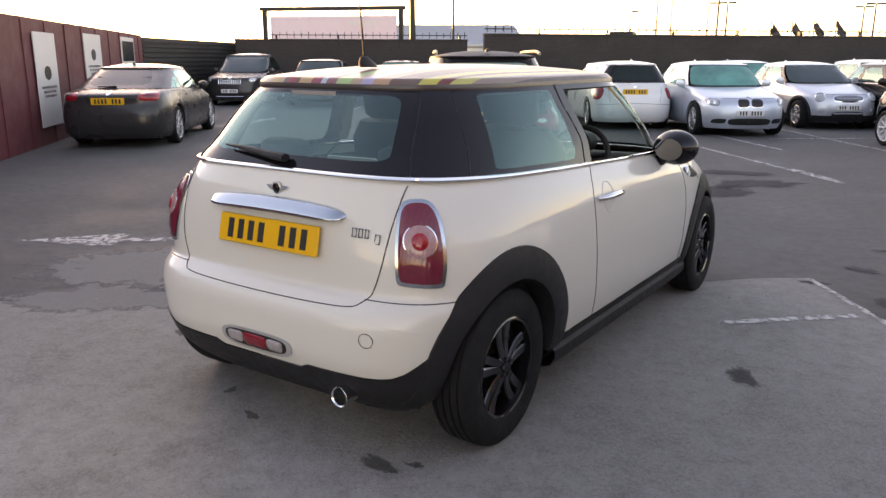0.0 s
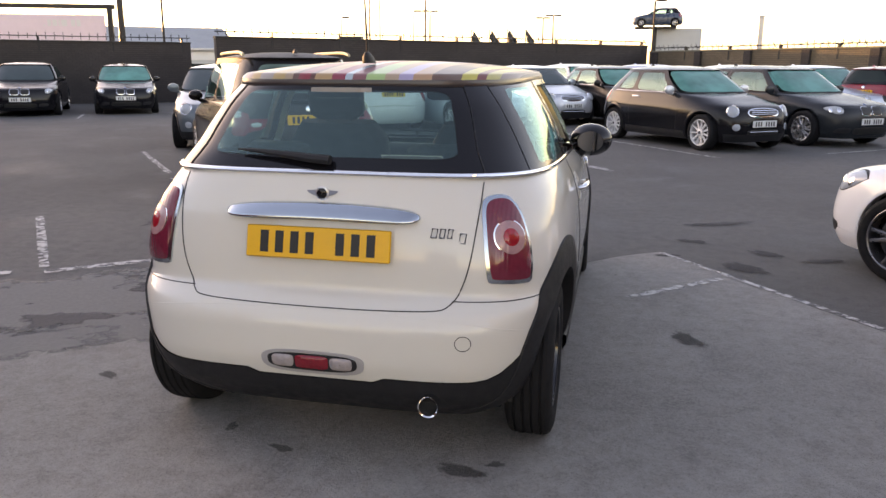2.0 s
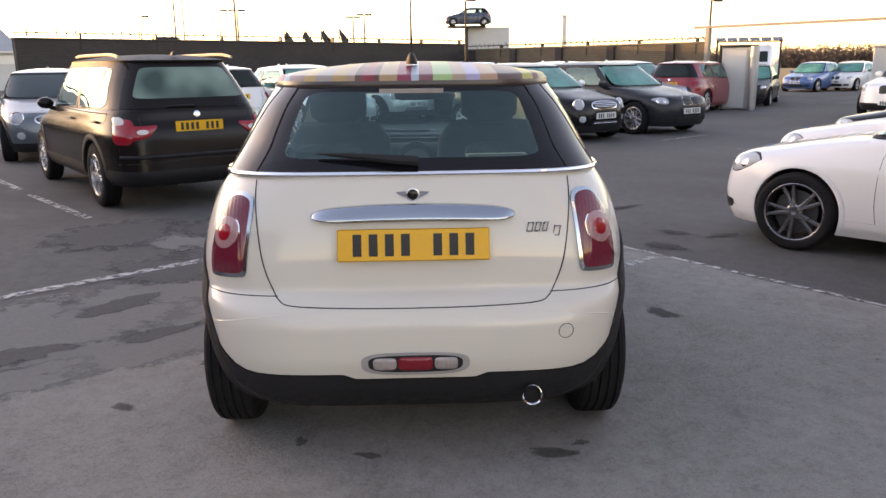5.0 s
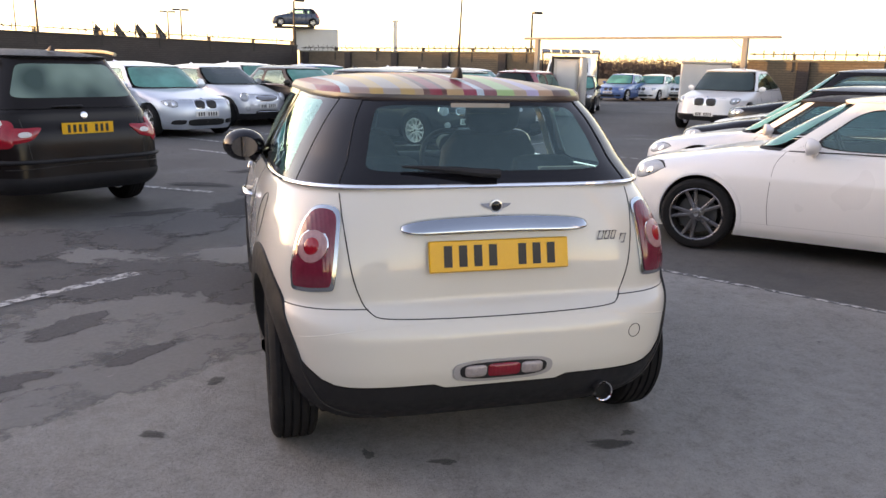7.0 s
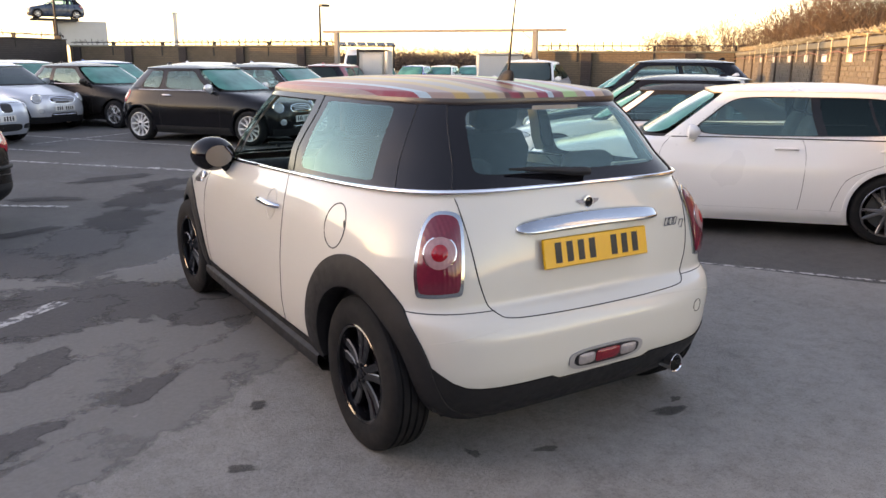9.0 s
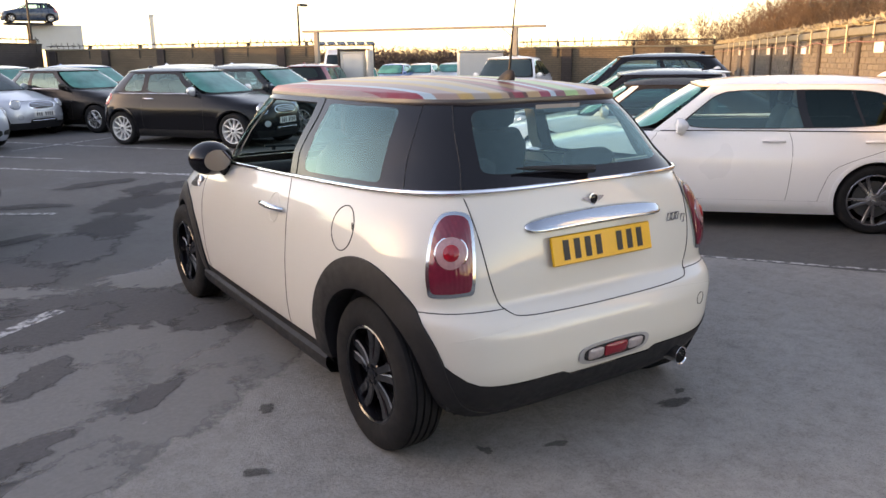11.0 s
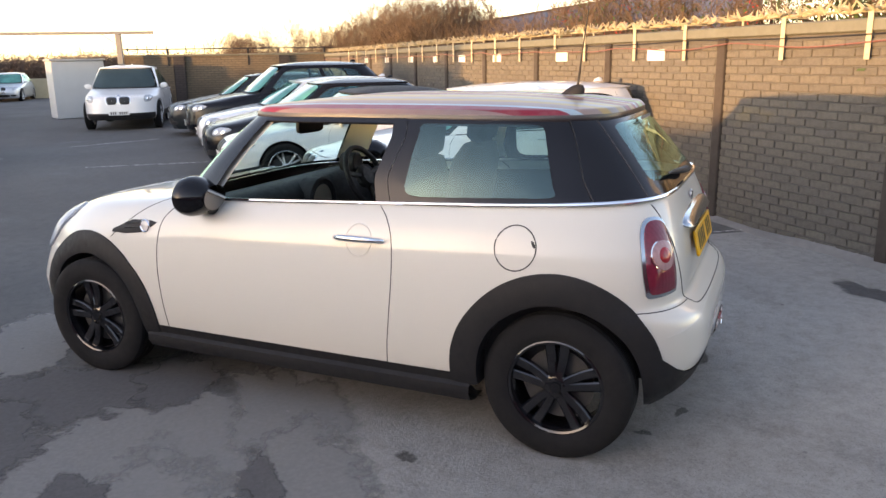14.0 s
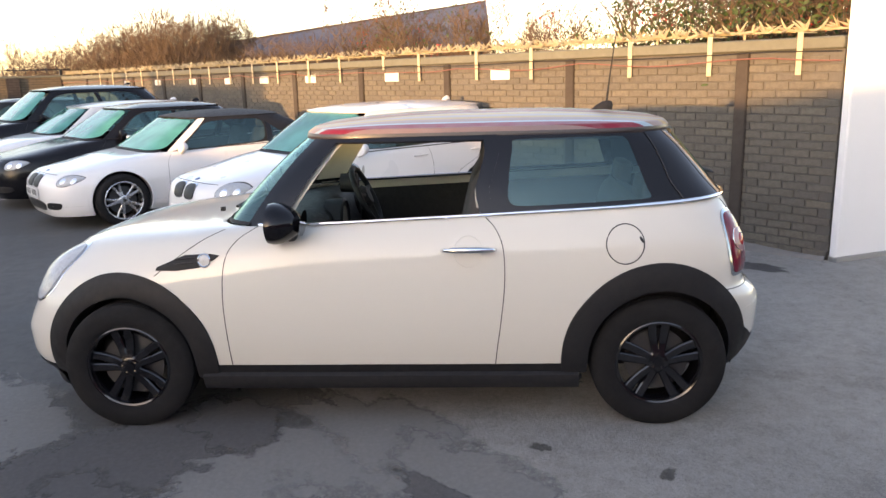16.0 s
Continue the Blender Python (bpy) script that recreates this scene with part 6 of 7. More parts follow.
        gr = part("grille", end_decal(low, oval(0.33, 0.075, 2.6, 36), 0.0, zn - 0.10, True, 0.006), CHROME, ob)
        part("grille_mesh", end_decal(low, oval(0.305, 0.058, 2.6, 36), 0.0, zn - 0.10, True, 0.012), INK, gr)
        for dz in (-0.028, 0.0, 0.028):
            part("grille_bar", Geo().tube([low.end(x, zn - 0.10 + dz, True, 0.020) for x in np.linspace(-0.27, 0.27, 9)], 0.007, 6), CHROME, gr)
        part("lower_intake", end_decal(low, oval(0.34, 0.05, 4, 30), 0.0, 0.33, True, 0.004), INK, ob)
        part("lower_bar", Geo().tube([low.end(x, 0.345, True, 0.012) for x in np.linspace(-0.30, 0.30, 9)], 0.006, 6), CHROME, ob)
    else:
        gr = part("grille", end_decal(low, oval(0.40, 0.085, 4, 36), 0.0, zn - 0.14, True, 0.006), INK, ob)
        for x in np.linspace(-0.34, 0.34, 11):
            part("grille_bar", Geo().tube([low.end(x + 1e-4, zn - 0.14 + dz, True, 0.012) for dz in (-0.07, 0.07)], 0.008, 5), CHROME, gr)
        part("lower_bar", Geo().tube([low.end(x, 0.30, True, 0.012) for x in np.linspace(-0.42, 0.42, 9)], 0.012, 6), CHROME, ob)
        part("badge", end_decal(low, oval(0.05, 0.05, 2, 12), 0.0, zn - 0.01, True, 0.008), CHROME, ob)
    seam("bumper_seam", [low.end(x, 0.56 - 0.04 * abs(x), False, 0.001) for x in np.linspace(-w2 + 0.10, w2 - 0.10, 24)], 0.004, INK, ob)
    seam("bonnet_seam", [low.end(x, zn - 0.012, True, 0.001) for x in np.linspace(-0.50, 0.50, 16)], 0.003, INK, ob)
    for s in (1, -1):
        seam("tailgate_seam", [low.end(s * x, z, False, 0.001) for x, z in smooth([(w2 - 0.32, zb - 0.04), (w2 - 0.33, zb - 0.18), (w2 - 0.36, 0.60)], 5)], 0.003, INK, ob)
    if plates:
        plate(ob, low, 0.46 if nose != "round" else 0.47, True)
        plate(ob, low, zb - 0.14, False)
        part("rear_badge", end_decal(low, oval(0.035, 0.035, 2, 16), 0.0, zb - 0.02, False, 0.006), CHROME, ob)
    # roof
    rs = Shell([(zr - 0.01, rgt - 0.02, wst + 0.02, w2 - 0.255, 4.6, 4.6), (zr + 0.012, rgt - 0.05, wst + 0.03, w2 - 0.252, 4.6, 4.6)], ym)
    rg = [i / 40 for i in range(41)] + [-i / 40 for i in range(39, 0, -1)]
    rg[0] = 1e-6
    yc = (rgt + wst) / 2
    rws = [[rs.pt(k, f) for f in rg] for k in (0, 0.5, 1.0)]
    e_ = rws[-1]
    for q in (0.97, 0.90, 0.78, 0.60, 0.40, 0.2, 0.02):
        rws.append([Vector((p.x * q, yc + (p.y - yc) * q, zr + 0.012 + (h - zr - 0.012) * (1 - q ** 2.4))) for p in e_])
    part("roof", Geo().grid(rws, close_u=True), roof_paint or body_paint, ob, "", 50)
    part("cowl", sheet(lambda u, v, h_=0: cab.pt(0.04 + 0.04 * v, math.copysign(1 - 0.22 * abs(u), u if u else 1)) + 0.006 * cab.normal(0.05, 1), 12, 2), TRIM, ob)
    if rails:
        for s in (1, -1):
            part("roof_rail", Geo().tube([(s * (w2 - 0.30), y, h - 0.070 + 0.062 * (1 - ((y - yc) / ((wst - rgt) / 2)) ** 6)) for y in np.linspace(rgt + 0.1, wst - 0.25, 16)], 0.018, 8), CREAM_STEEL if rails == "cream" else DARK_STEEL, ob)
    if not soft:
        part("roof_aerial", Geo().grid([[(0.03 * q * math.cos(a), rgt + 0.22 + 0.07 * q * math.sin(a) - 0.02 * z_, h - 0.02 + 0.05 * z_) for a in (2 * math.pi * i / 12 for i in range(12))] for q, z_ in ((1, 0), (0.7, 0.6), (0.2, 1.0))], close_u=True), roof_paint or body_paint, ob)
        part("rear_wiper", Geo().tube([cab.end(x, zb + 0.06, False, 0.02) for x in (0.001, -0.15, -0.3)], [0.016, 0.012, 0.006], 6), TRIM, ob)
    if cladding:
        part("bumper_step", Geo().tube([low.end(x, 0.60, False, 0.012) for x in np.linspace(-w2 + 0.12, w2 - 0.12, 24)], 0.020, 8), TRIM, ob)
    return ob


def by_front(fx, fy, heading, wb, scale=1.0, z=0.0):
    """A pose from the middle of the front axle and the heading in degrees from +y, anticlockwise."""
    a = radians(heading)
    return pose(fx + math.sin(a) * wb * scale, fy - math.cos(a) * wb * scale, z, 0, 0, heading) @ Matrix.Scale(scale, 4)


def by_side(hx, hy, heading, wb, half, scale=1.0):
    """The same from the foot of the left front wheel."""
    a = radians(heading)
    return by_front(hx + math.cos(a) * half * scale, hy + math.sin(a) * half * scale, heading, wb, scale)


ROW_A, ROW_B = 44.2, 214.7
car("hatchback_car", "white five-door hatchback with grey alloy wheels by the brick wall", WHITE, by_side(2.86, 2.64, ROW_A, 2.69, 0.80, 0.905), 2.69, 0.78, 0.80, 1.77, 1.465, 0.965, 0.765,
    doors=4, rim_mat=GREY_RIM, style="twin", wheel_r=0.325, rim=0.245, tail="hatch", lamp=(0.20, 0.092), privacy=True)
car("convertible_car", "white convertible with a black folded-up soft top and silver alloy wheels", WHITE, by_side(4.38, 4.96, ROW_A, 2.85, 0.84, 0.90), 2.85, 0.82, 1.05, 1.89, 1.37, 0.90, 0.70,
    rgt=0.35, rgb=-0.45, deck=-0.80, roof_paint=TRIM, soft=True, style="twin", rim_mat=SILVER_RIM, wheel_r=0.33, rim=0.245)
car("saloon_car", "black saloon car parked nose out", BLACK_PAINT, by_side(5.75, 6.45, ROW_A, 2.81, 0.80, 0.92), 2.81, 0.78, 1.03, 1.81, 1.43, 0.94, 0.73, rgt=0.1, rgb=-0.55, deck=-0.92, doors=4)
car("hatchback_car", "white hatchback parked between dark cars", WHITE, by_side(7.1, 7.75, ROW_A, 2.69, 0.80, 0.92), 2.69, 0.78, 0.80, 1.77, 1.42, 0.93, 0.74, doors=4, tail="hatch")
car("suv_car", "black sport utility car parked nose out", BLACK_PAINT, by_side(8.5, 9.2, ROW_A, 2.8, 0.84, 0.95), 2.80, 0.82, 0.90, 1.88, 1.66, 1.05, 0.86, doors=4, wheel_r=0.36, rim=0.235)
car("estate_car", "dark grey car at the end of the row", SLATE, by_side(10.1, 11.2, ROW_A, 2.7, 0.80, 0.95), 2.7, 0.78, 0.85, 1.78, 1.42, 0.93, 0.74, doors=4)
car("suv_car", "white coupe-roofed sport utility car facing the yard", WHITE, by_front(11.25, 14.8, 128, 2.93, 0.93), 2.93, 0.88, 1.0, 1.98, 1.69, 1.08, 0.90, rgt=0.25, doors=4, wheel_r=0.38, rim=0.25, cladding=True, lamp=(0.2, 0.085), screen=SMOKED_GLASS)
car("suv_car", "dark brown sport utility car with cream roof rails", BRONZE, pose(-2.66, 5.50, 0, 0, 0, 36) @ Matrix.Scale(0.93, 4), 2.79, 0.80, 0.92, 1.85, 1.66, 1.04, 0.86, roof_paint=TRIM, rgt=-0.45, rgb=-0.78, doors=4, wheel_r=0.355, rim=0.235,
    tail="suv", arch_mat=TRIM, cladding=True, rails="cream", style="twin")
car("hatchback_car", "teal grey small hatchback with round headlamps", TEAL, by_front(-5.75, 9.55, 206, 2.47), 2.47, 0.62, 0.60, 1.68, 1.41, 0.95, 0.75, nose="round", tail="tall", roof_paint=TEAL, arch_mat=TRIM, rgt=-0.12, rgb=-0.42, wheel_r=0.30, rim=0.2, rim_mat=SILVER_RIM, screen=SMOKED_GLASS)
car("hatchback_car", "silver hatchback with twin kidney grilles facing out of its bay", SILVER_BLUE, by_front(-1.78, 13.63, ROW_B, 2.66), 2.66, 0.75, 0.78, 1.75, 1.42, 0.93, 0.74)
car("hatchback_car", "silver small hatchback with round headlamps and black wheel arches", SILVER, by_front(-0.42, 16.4, ROW_B + 2, 2.47), 2.47, 0.62, 0.60, 1.68, 1.41, 0.95, 0.75, nose="round", tail="tall", arch_mat=TRIM, rgt=-0.12, rgb=-0.42, wheel_r=0.30, rim=0.2, screen=SMOKED_GLASS)
car("hatchback_car", "glossy black small hatchback with pale multi-spoke wheels", BLACK_PAINT, by_front(3.0, 11.4, ROW_B + 1, 2.47), 2.47, 0.62, 0.60, 1.68, 1.41, 0.95, 0.75, nose="round", tail="tall", arch_mat=BLACK_PAINT, rgt=-0.12, rgb=-0.42,
    wheel_r=0.305, rim=0.225, spokes=11, style="multi", rim_mat=WHITE_RIM, mirror_paint=SILVER)
car("hatchback_car", "slate grey hatchback with silver wheels facing out of its bay", SLATE, by_front(4.92, 12.74, ROW_B, 2.66), 2.66, 0.75, 0.78, 1.75, 1.42, 0.93, 0.74, rim_mat=SILVER_RIM, spokes=7)
car("hatchback_car", "dark bronze small hatchback behind the black one", BRONZE, by_front(1.6, 16.4, ROW_B, 2.47), 2.47, 0.62, 0.60, 1.68, 1.41, 0.95, 0.75, nose="round", tail="tall", rgt=-0.12, rgb=-0.42, wheel_r=0.30, rim=0.2)
car("hatchback_car", "white hatchback with red tail lamps seen from behind", WHITE, pose(-4.15, 13.9, 0, 0, 0, 34.7), 2.66, 0.75, 0.78, 1.75, 1.42, 0.93, 0.74, doors=4, tail="hatch")
car("hatchback_car", "pale silver hatchback in the back row", SILVER_BLUE, by_front(-2.6, 19.6, ROW_B, 2.66), 2.66, 0.75, 0.78, 1.75, 1.44, 0.93, 0.74)
car("hatchback_car", "white hatchback in the back row", WHITE, by_front(0.6, 21.0, ROW_B, 2.66), 2.66, 0.75, 0.78, 1.75, 1.46, 0.93, 0.74)
car("hatchback_car", "blue hatchback in the back row", BLUE_PAINT, by_front(2.9, 21.9, ROW_B, 2.5), 2.5, 0.7, 0.7, 1.72, 1.46, 0.95, 0.78)
car("hatchback_car", "silver hatchback behind the slate grey one", SILVER, by_front(5.2, 18.0, ROW_B, 2.66), 2.66, 0.75, 0.78, 1.75, 1.44, 0.93, 0.74)
car("hatchback_car", "pale silver saloon behind the slate grey one", SILVER_BLUE, by_front(7.0, 18.6, ROW_B, 2.7), 2.7, 0.75, 0.95, 1.75, 1.44, 0.93, 0.74, rgt=0.1, rgb=-0.5)
car("hatchback_car", "red hatchback seen from behind near the gateway", RED_PAINT, pose(7.3, 18.9, 0, 0, 0, -40), 2.66, 0.75, 0.78, 1.75, 1.42, 0.93, 0.74, tail="hatch")
car("coupe_car", "dark grey coupe with a yellow rear plate beside the maroon wall", DARK_GREY, pose(-10.1, 5.75, 0, 0, 0, 39.3), 2.76, 0.78, 1.03, 1.78, 1.36, 0.91, 0.74, rgt=0.42, rgb=-0.52, deck=-0.98, style="multi", spokes=10, rim=0.245, wheel_r=0.325)
car("mpv_car", "dark grey people carrier with a barred grille, backed to the wall", DARK_GREY, by_front(-17.7, 14.85, 213, 2.61), 2.61, 0.88, 0.85, 1.84, 1.64, 1.02, 0.88, nose="bars", tail="tall", doors=4, wheel_r=0.33, wst=1.15, screen=SMOKED_GLASS)
car("saloon_car", "black saloon with twin kidney grilles backed to the wall", BLACK_PAINT, by_front(-15.15, 15.8, 214, 2.9), 2.9, 0.85, 1.1, 1.86, 1.46, 0.95, 0.76, rgt=0.1, rgb=-0.6, doors=4, screen=SMOKED_GLASS)
car("hatchback_car", "black hatchback backed to the dark wall", BLACK_PAINT, by_front(-13.05, 17.4, 214, 2.66), 2.66, 0.75, 0.78, 1.75, 1.42, 0.93, 0.74)
car("estate_car", "dark grey car just beyond the gateway", SLATE, by_front(10.35, 21.6, 150, 2.66, 0.9), 2.66, 0.75, 0.78, 1.75, 1.44, 0.93, 0.74)
car("hatchback_car", "blue car on the ground beyond the gateway", BLUE_PAINT, by_front(17.2, 31.9, 130, 2.6, 0.9), 2.6, 0.75, 0.78, 1.75, 1.46, 0.93, 0.74)
car("hatchback_car", "white car on the ground beyond the gateway", WHITE, by_front(19.3, 32.5, 130, 2.6, 0.9), 2.6, 0.75, 0.78, 1.75, 1.46, 0.93, 0.74)
car("hatchback_car", "pale car on the ground beyond the gateway", SILVER, by_front(21.5, 33.0, 130, 2.6, 0.9), 2.6, 0.75, 0.78, 1.75, 1.46, 0.93, 0.74)
car("hatchback_car", "small slate blue hatchback displayed on a tall pole", paint("slate_blue_paint", (0.030, 0.055, 0.095), 0.0, 0.28, 0.4), pose(3.75, 43.0, 3.50, 0, 0, 90) @ Matrix.Scale(0.72, 4), 2.47, 0.62, 0.60, 1.68, 1.41, 0.95, 0.75, nose="round", tail="tall", rgt=-0.12, rgb=-0.42, wheel_r=0.30, rim=0.2, plates=False)


# ---- beyond the walls ----
def sign_frame():
    a, b = Vector((-24.2, 22.3, 0)), Vector((-18.5, 24.7, 0))
    m, ln = wall_frame(a.xy, b.xy)
    ob = thing("billboard_sign", m, "pale pink grey billboard seen from behind in a dark steel frame", "billboard")
    for x in (0, ln):
        part("frame_post", Geo().box(x - 0.09, -0.09, 0, x + 0.09, 0.09, 3.62, None, 0.01), DARK_STEEL, ob)
    part("frame_bar", Geo().box(-0.2, -0.10, 3.48, ln + 0.2, 0.10, 3.64, None, 0.01), DARK_STEEL, ob)
    part("sign_board", Geo().box(0.25, -0.03, 2.15, ln - 0.2, 0.03, 3.25, None, 0.008), SIGN_PINK, ob)
    for i, (x, w_) in enumerate(((3.75, 0.05), (3.9, 0.12), (4.08, 0.16), (4.3, 0.05), (4.4, 0.2), (4.75, 0.14), (4.95, 0.14))):
        part("sign_shape", Geo().box(x, -0.045, 2.82, x + w_, -0.031, 3.06 if i else 2.87), BANNER, ob)
    return ob


sign_frame()


def lamp_post(x, y, h, heads=1, r=0.06, turn=0.0, mat=None):
    ob = thing("lamp_post", pose(x, y, 0, 0, 0, turn), "slim grey steel lamp post against the sky", "lamp post", "lamp posts")
    part("pole", Geo().tube([(0, 0, 0), (0, 0, h * 0.5), (0, 0, h)], [r * 1.2, r, r * 0.75], 8), mat or DARK_STEEL, ob)
    for k in range(heads):
        sgn = 1 if k == 0 else -1
        part("lamp_head", Geo().box(sgn * 0.05 if sgn > 0 else -0.60, -0.12, h - 0.02, 0.60 if sgn > 0 else -0.05, 0.12, h + 0.10, None, 0.02), mat or DARK_STEEL, ob)
    return ob


for x, y, h, hd, r in ((-19.9, 27.4, 8.0, 0, 0.13), (-22.8, 35.2, 9.0, 0, 0.06), (-13.2, 55.7, 5.3, 2, 0.07), (-4.1, 57.3, 5.0, 2, 0.07), (-16.8, 54.6, 9.0, 0, 0.05), (-19.5, 53.6, 4.8, 1, 0.05), (-14.5, 45.0, 9.0, 0, 0.05), (-11.1, 45.8, 9.0, 0, 0.06),
                       (-14.4, 55.3, 5.3, 1, 0.05), (-5.3, 61.9, 5.1, 2, 0.07), (2.6, 41.05, 4.75, 1, 0.07), (13.9, 34.7, 4.15, 1, 0.06)):
    lamp_post(x, y, h, hd, r, 20.0)
fp = thing("square_post", pose(7.2, 36.5, 0, 0, 0, 20), "thick pale square post beyond the wall", "post")
part("shaft", Geo().box(-0.12, -0.12, 0, 0.12, 0.12, 3.6, None, 0.015), GALV, fp)
part("cap", Geo().box(-0.15, -0.15, 3.6, 0.15, 0.15, 3.68, None, 0.01), GALV, fp)

# four dark flags
for i in range(4):
    fl = thing("flag", pose(-8.62 + 1.16 * i, 48.4 + 0.16 * i, 0), "small drooping dark flag on a pole", "flag", "flags")
    part("pole", Geo().tube([(0, 0, 0), (0, 0, 3.70)], 0.035, 6), DARK_STEEL, fl)
    part("cloth", Geo().grid([[(0.05 + 0.55 * u + 0.05 * math.sin(6 * v + i), 0.10 * math.sin(5 * u + i), 3.67 - 0.75 * u - 0.75 * v * (1 - 0.5 * u)) for u in np.linspace(0, 1, 7)] for v in np.linspace(0, 1, 7)]), SLATE, fl)

# billboard and the pole under the displayed car
bb = thing("advert_board", pose(2.8, 43.2, 0, 0, 0, -2), "pale grey advertising board on posts", "billboard")
part("board", Geo().box(0, -0.1, 2.2, 2.45, 0.1, 3.42, None, 0.01), CLAD, bb)
for x in (0.3, 2.1):
    part("leg", Geo().box(x - 0.06, -0.06, 0, x + 0.06, 0.06, 2.2), DARK_STEEL, bb)
cp = thing("display_pole", pose(2.75, 43.0, 0), "dark steel pole carrying a displayed car", "pole")
part("shaft", Geo().tube([(0, 0, 0), (0, 0, 3.42)], 0.10, 10), DARK_STEEL, cp)
part("platform", Geo().box(-1.1, -0.5, 3.40, 1.1, 0.5, 3.50, None, 0.01), DARK_STEEL, cp)

# buildings
def hall(x, y, turn, w_, d_, h_, ridge, label, band=True):
    ob = thing("building", pose(x, y, 0, 0, 0, turn), label, "building")
    part("wall", Geo().box(0, 0, 0, w_, d_, h_), CLAD, ob)
    g = Geo()
    g.poly([(-0.3, -0.3, h_), (w_ + 0.3, -0.3, h_), (w_ + 0.3 - ridge * 0.5, d_ / 2, h_ + ridge), (-0.3, d_ / 2, h_ + ridge)])
    g.poly([(w_ + 0.3, d_ + 0.3, h_), (-0.3, d_ + 0.3, h_), (-0.3, d_ / 2, h_ + ridge), (w_ + 0.3 - ridge * 0.5, d_ / 2, h_ + ridge)])
    g.poly([(w_ + 0.3, -0.3, h_), (w_ + 0.3, d_ + 0.3, h_), (w_ + 0.3 - ridge * 0.5, d_ / 2, h_ + ridge)])
    part("roof", g, ROOF_GREY, ob, "", 20)
    part("gutter", Geo().box(-0.35, -0.42, h_ - 0.06, w_ + 0.35, -0.28, h_ + 0.08), PALE_STEEL, ob)
    if band:
        part("fascia", Geo().box(0.1, -0.08, h_ - 0.75, w_ - 0.1, -0.002, h_ - 0.2), PLAQUE_MAT, ob)
        for k in range(int(w_ / 2.2)):
            wd = part("window", Geo().box(0.5 + 2.2 * k, -0.05, 0.9, 2.1 + 2.2 * k, -0.001, h_ - 1.0), WINDOW_DARK, ob)
            part("frame", Geo().box(0.45 + 2.2 * k, -0.07, 0.85, 2.15 + 2.2 * k, -0.051, 0.92), PALE_STEEL, wd)
    return ob


hall(-41.0, 41.5, 32, 17.0, 9.0, 2.45, 1.7, "low pale showroom with a grey pitched roof")
bk = thing("plant_box", pose(-9.4, 25.6, 0, 0, 0, 10), "small dark rendered kiosk beyond the wall", "kiosk")
part("body", Geo().box(0, 0, 0, 0.75, 0.6, 2.2, None, 0.02), CLAD, bk)
part("hood", Geo().box(-0.06, -0.06, 2.2, 0.81, 0.66, 2.45, None, 0.02), DARK_STEEL, bk)
low_b = thing("far_shed", pose(-30, 60, 0, 0, 0, 12), "long low pale shed far beyond the yard", "building")
part("wall", Geo().box(0, 0, 0, 26, 6, 1.9), CLAD, low_b)
part("roof", Geo().box(-0.3, -0.3, 1.9, 26.3, 6.3, 2.15, None, 0.04), ROOF_GREY, low_b)

# gateway frame, kiosk and the ground beyond
gA, gB = Vector((9.75, 23.5)), Vector((14.1, 17.7))
gm, gl = wall_frame(gA, gB)
gt = thing("gateway_frame", gm, "thin pale steel goalpost frame over the gateway", "gate frame")
for x in (0.0, gl):
    part("post", Geo().box(x - 0.08, -0.08, 0, x + 0.08, 0.08, 2.46, None, 0.012), BEAM, gt)
part("beam", Geo().box(-0.55, -0.05, 2.46, gl + 1.0, 0.05, 2.54, None, 0.01), BEAM, gt)
part("brace", Geo().tube([(gl, 0, 2.1), (gl - 0.45, 0, 2.47)], 0.02, 6), PALE_STEEL, gt)
ks = thing("kiosk", pose(8.84, 19.86, 0, 0, 0, -39.9), "grey metal cabinet with a pale dented door by the gateway", "cabinet")
part("wall", Geo().box(0, 0, 0, 0.80, 0.55, 1.78, None, 0.02), GALV, ks)
part("roof", Geo().box(-0.04, -0.05, 1.78, 0.86, 0.59, 1.84, None, 0.01), DARK_STEEL, ks)
part("door", Geo().box(0.12, -0.03, 0.05, 0.74, -0.002, 1.70, None, 0.01), CLAD, ks)
part("frame_post", Geo().box(-0.06, -0.04, 0, 0.0, 0.04, 1.86, None, 0.008), DARK_STEEL, ks)
part("downpipe", Geo().tube([(0.95, 0.0, 0), (0.95, 0.0, 1.80)], 0.12, 14), GALV, ks)
pv = thing("roof_panels", pose(11.29, 26.81, 2.12, 0, 0, -18.5), "row of dark tilted panels on a low rack", "panels")
for i in range(6):
    part("panel", Geo().box(0, 0, -0.01, 0.34, 0.5, 0.01).moved(pose(0.40 * i, 0, 0, 14, 0, 0)), SLATE, pv)
for x in (0.05, 2.30):
    part("rack_leg", Geo().box(x - 0.03, 0.2, -2.12, x + 0.03, 0.26, 0.0), DARK_STEEL, pv)
part("rack_rail", Geo().box(0, 0.2, -0.05, 2.36, 0.26, -0.01), DARK_STEEL, pv)
wbx = thing("container_box", pose(13.2, 19.6, 0, 0, 0, -30), "pale grey storage box near the gateway", "box")
part("body", Geo().box(0, 0, 0, 1.5, 1.0, 1.72, None, 0.02), CLAD, wbx)
part("lid", Geo().box(-0.04, -0.04, 1.72, 1.54, 1.04, 1.78, None, 0.01), GALV, wbx)


